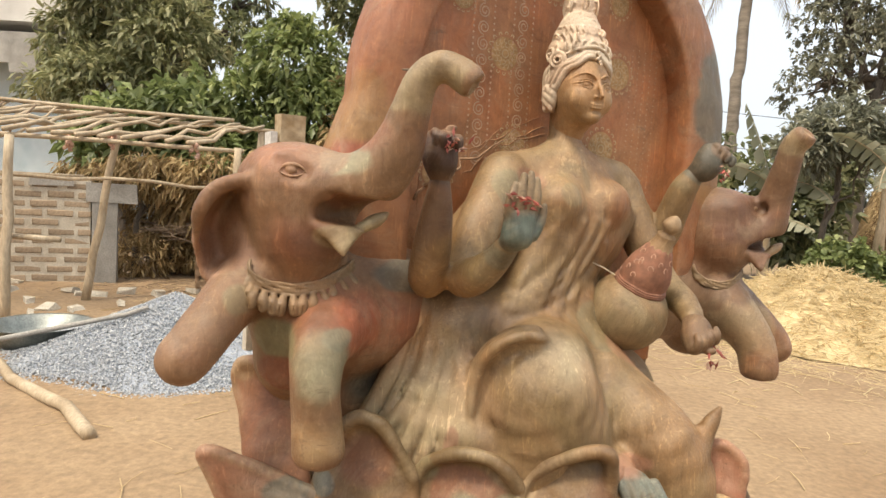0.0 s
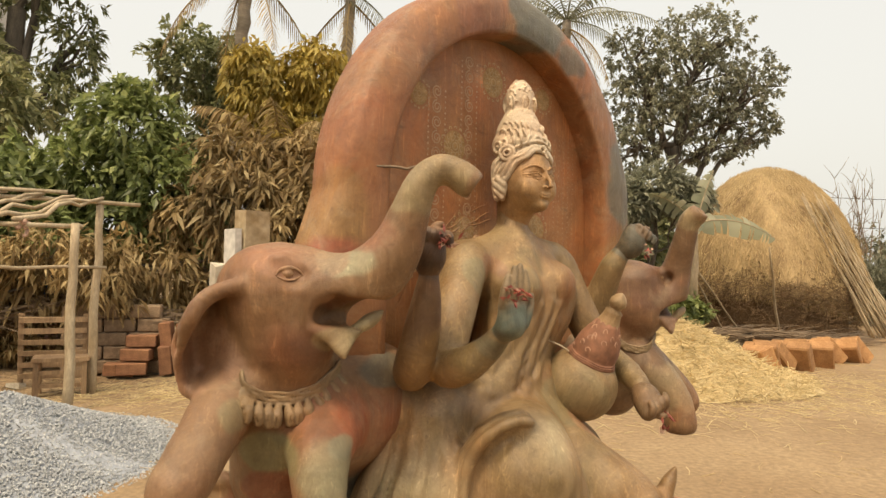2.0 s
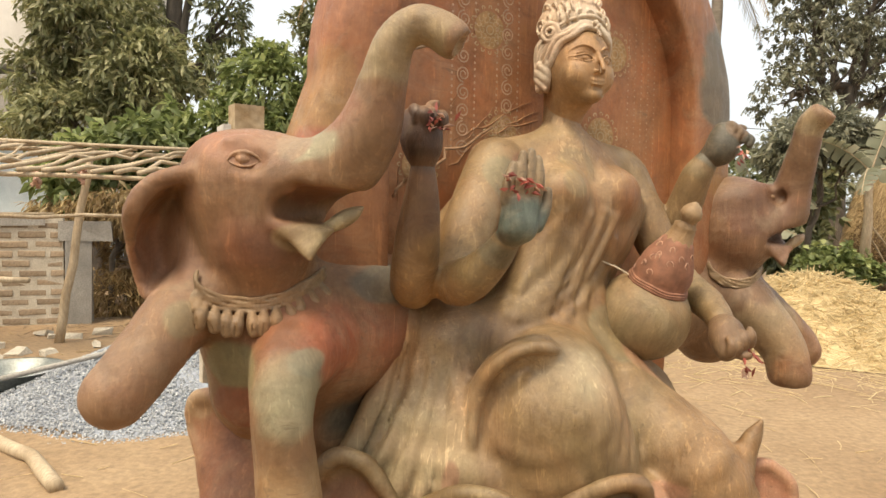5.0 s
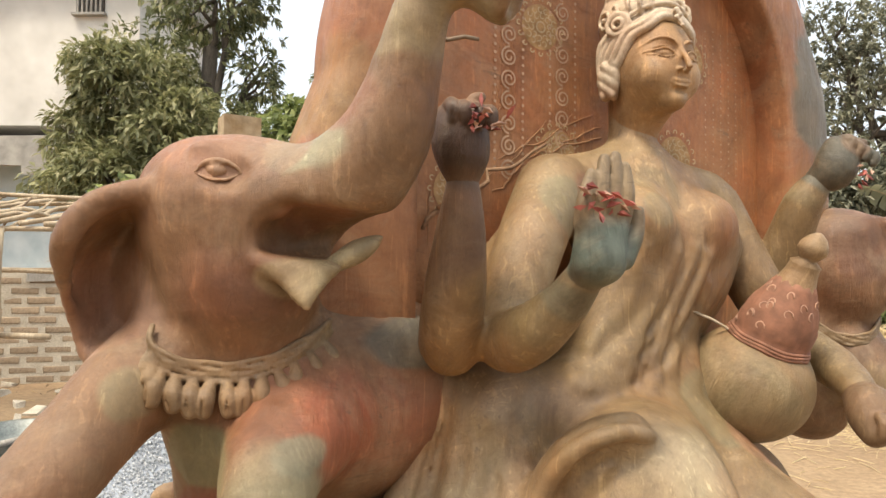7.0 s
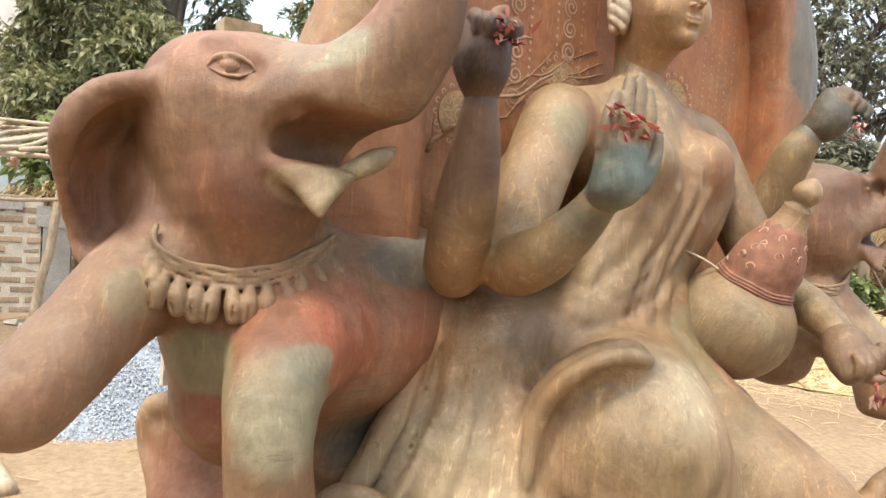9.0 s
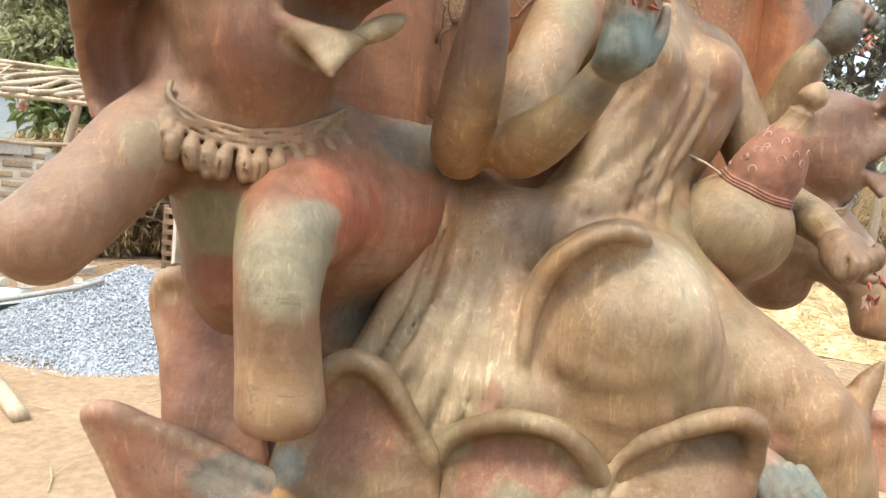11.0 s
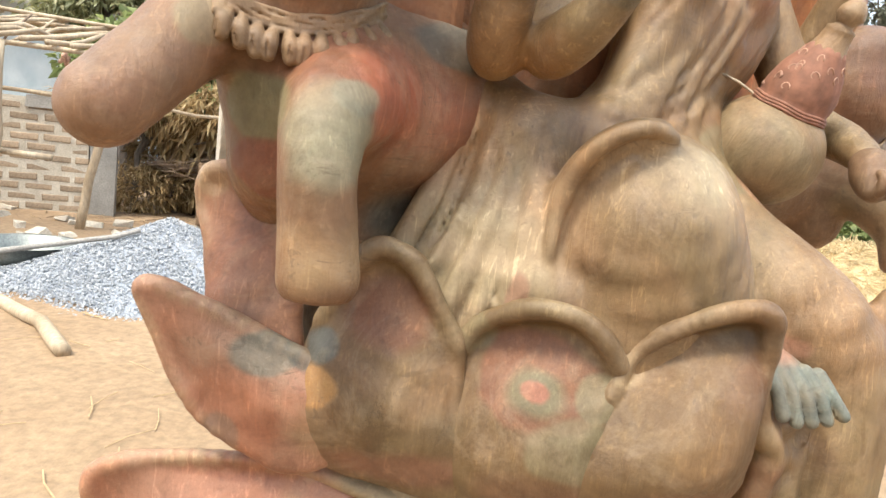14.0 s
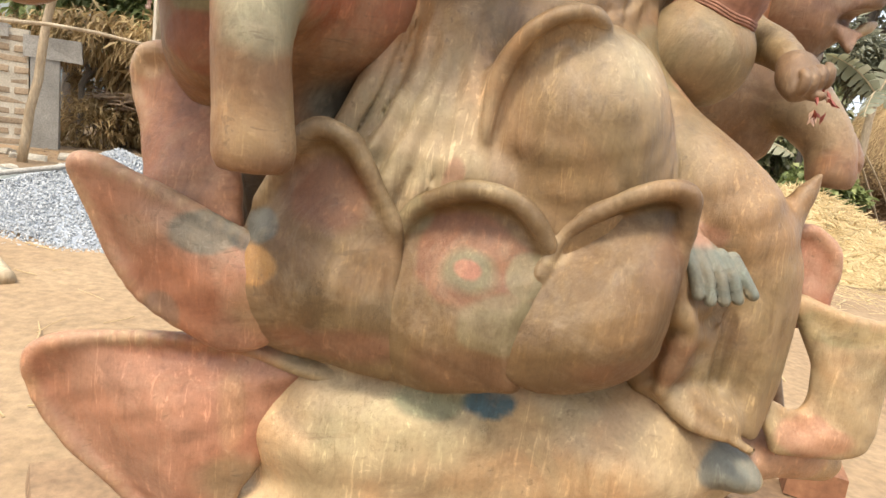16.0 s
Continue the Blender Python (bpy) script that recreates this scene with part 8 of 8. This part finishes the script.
def left_clutter():
    random.seed(65)
    # crooked log lying in the yard
    b = Build().tube([(-3.3, 4.95, 0.10), (-2.95, 4.62, 0.06), (-2.55, 4.35, 0.05), (-2.30, 4.18, 0.06), (-2.05, 3.92, 0.05), (-1.93, 3.80, 0.045)], [0.03, 0.036, 0.042, 0.04, 0.043, 0.04], 9)
    thing("crooked_log", "bare crooked branch lying on the earth", "branch", data=b.mesh("crooked_log", M_BAMBOO, True))
    b = Build().tube([(-4.4, 4.9, 0.16), (-3.4, 5.15, 0.18), (-2.6, 5.5, 0.36), (-2.45, 5.55, 0.42)], [0.022, 0.022, 0.02, 0.018], 9)
    thing("grey_pipe", "grey pipe lying across the gravel heap", "pipe", data=b.mesh("grey_pipe", M_CEMENT, True))
    v, f = lathe([(0.02, 0.0), (0.30, 0.0), (0.36, 0.10), (0.39, 0.17), (0.41, 0.175), (0.39, 0.165), (0.34, 0.09), (0.28, 0.02), (0.01, 0.02)], 36)
    thing("mixing_pan", "shallow dented metal mixing pan", "pan", Matrix.Translation((-3.45, 5.70, 0.02)), data=mesh_of("mixing_pan", v, f, M_TIN, True))
    for k in range(26):
        s = Build().box((0, 0, 0), (random.uniform(0.05, 0.22), random.uniform(0.05, 0.16), random.uniform(0.02, 0.08)), wob=0.02)
        thing("rubble_piece", "small pale rubble lump on the earth", "rubble", pose(random.uniform(-5.6, -3.2), random.uniform(6.2, 8.6), 0.03, random.uniform(-20, 20), 0, random.uniform(0, 180)), group="rubble lumps", data=s.mesh("rubble_piece", M_MORTAR))
    # low wooden stool
    root = thing("wooden_stool", "low rough wooden stool", "stool", pose(-2.72, 8.20, 0, 0, 0, 12))
    child("seat", Build().box((0, 0, 0.40), (0.55, 0.30, 0.04), wob=0.006).mesh("seat", M_WOOD), root)
    for x in (-0.23, 0.23):
        for y in (-0.11, 0.11):
            child("leg", Build().box((x, y, 0.19), (0.05, 0.05, 0.38), wob=0.006).mesh("leg", M_WOOD), root)
    for z in (0.12, 0.26):
        child("rung", Build().box((0, -0.11, z), (0.46, 0.03, 0.04), wob=0.004).mesh("rung", M_WOOD), root)
    # slatted crate behind the stool
    root = thing("slatted_crate", "weathered slatted wooden crate", "crate", pose(-3.0, 8.9, 0, 0, 0, 6))
    for k in range(6):
        child("slat", Build().box((0, -0.2, 0.12 + 0.13 * k), (0.7, 0.025, 0.06), wob=0.006).mesh("slat", M_WOOD), root)
    for x in (-0.33, 0.33):
        child("upright", Build().box((x, -0.17, 0.42), (0.05, 0.04, 0.84), wob=0.006).mesh("upright", M_WOOD), root)
    # stacked blocks in the shade
    me = mesh_of("stack_block", *bm_block(0.38, 0.22, 0.17, 0.014), plain("grey_brown_block", (0.16, 0.11, 0.07), (0.30, 0.21, 0.14), 8, 0.95, 0.6, 0.01, per_object=0.2))
    for r in range(5):
        for k in range(3):
            thing("stack_block", "dull brown block in a neat stack", "block", pose(-2.95 + 0.40 * k + 0.1 * (r % 2), 9.55, 0.09 + 0.178 * r, 0, 0, random.uniform(-3, 3)), group="stacked blocks", data=me)
    red = mesh_of("red_block", *bm_block(0.36, 0.2, 0.15, 0.012), M_REDBRICK)
    for k, (x, z, tilt) in enumerate(((-2.25, 0.10, 0), (-2.20, 0.27, 0), (-2.15, 0.44, 0), (-1.85, 0.20, 84), (-1.70, 0.22, 80), (-1.85, 0.50, 82), (-1.62, 0.50, 84), (-1.5, 0.2, 80), (-1.3, 0.12, 0), (-1.25, 0.28, 0), (-2.4, 0.08, 3))):
        thing("red_block", "orange-red block in a small stack", "block", pose(x, 9.25 + 0.05 * (k % 3), z, 0, tilt, random.uniform(-8, 8)), group="red blocks", data=red)
    # woven brush heap over the stacks
    b = Build()
    for k in range(150):
        x, y = random.uniform(-4.2, -1.9), random.uniform(9.5, 10.0)
        p = Vector((x, y, random.uniform(0.85, 1.05) - 0.25 * abs(x + 3.0)))
        d = Vector((random.uniform(0.3, 1.0), random.uniform(-0.2, 0.2), random.uniform(-0.15, 0.15)))
        b.tube(wobbly(p - d * 0.6, p + d * 0.6, 4, 0.05), 0.009, 4)
    thing("brush_heap", "tangled dry brush laid over stacked blocks", "brushwood", kind="stuff", data=b.mesh("brush_heap", M_TWIG))
    b = Build()
    for k in range(8):
        x = -3.55 + 0.07 * k
        b.box((x, 10.15, 1.15), (0.085, 0.05 + 0.03 * (k % 2), 0.75), wob=0.01)
    thing("blue_cloth", "dark blue cloth hung under the trellis", "cloth", data=b.mesh("blue_cloth", M_BLUETARP))
    thing("wall_hut", "low pink mud hut wall in deep shade", "wall", kind="structure", data=Build().box((-3.9, 11.6, 0.95), (2.6, 0.25, 1.9), wob=0.02).mesh("wall_hut", M_PINKWALL))


left_clutter()


def wires():
    for a, e, z in (((6, 24, 5.2), (40, 20, 5.4), 0), ((6, 24, 4.0), (40, 20, 4.2), 0)):
        thing("power_wire", "thin dark overhead wire", "wire", group="overhead wires", data=Build().tube([Vector(a).lerp(Vector(e), i / 12) - Vector((0, 0, 0.9 * math.sin(math.pi * i / 12))) for i in range(13)], 0.012, 5).mesh("power_wire", M_WIRE))


wires()

scatter_straw("yard_straw", "scattered pale straw stalks on the yard", 600, lambda: (random.uniform(-6, 9), random.uniform(2.6, 9.5)), 0.05, 0.24, M_OLDSTRAW, 71)
scatter_straw("straw_spread", "thick straw litter round the heap", 2600, lambda: (random.gauss(5.0, 1.5), random.gauss(7.6, 0.9)), 0.08, 0.32, M_STRAW, 72)
scatter_straw("straw_spread_back", "straw litter beside the trellis", 900, lambda: (random.gauss(-1.6, 0.9), random.gauss(8.3, 0.5)), 0.08, 0.3, M_STRAW, 73)
scatter_straw("leaf_litter", "brown leaf litter and twigs by the wall", 700, lambda: (random.uniform(-6, -1), random.gauss(9.1, 0.5)), 0.05, 0.25, M_TWIG, 74)
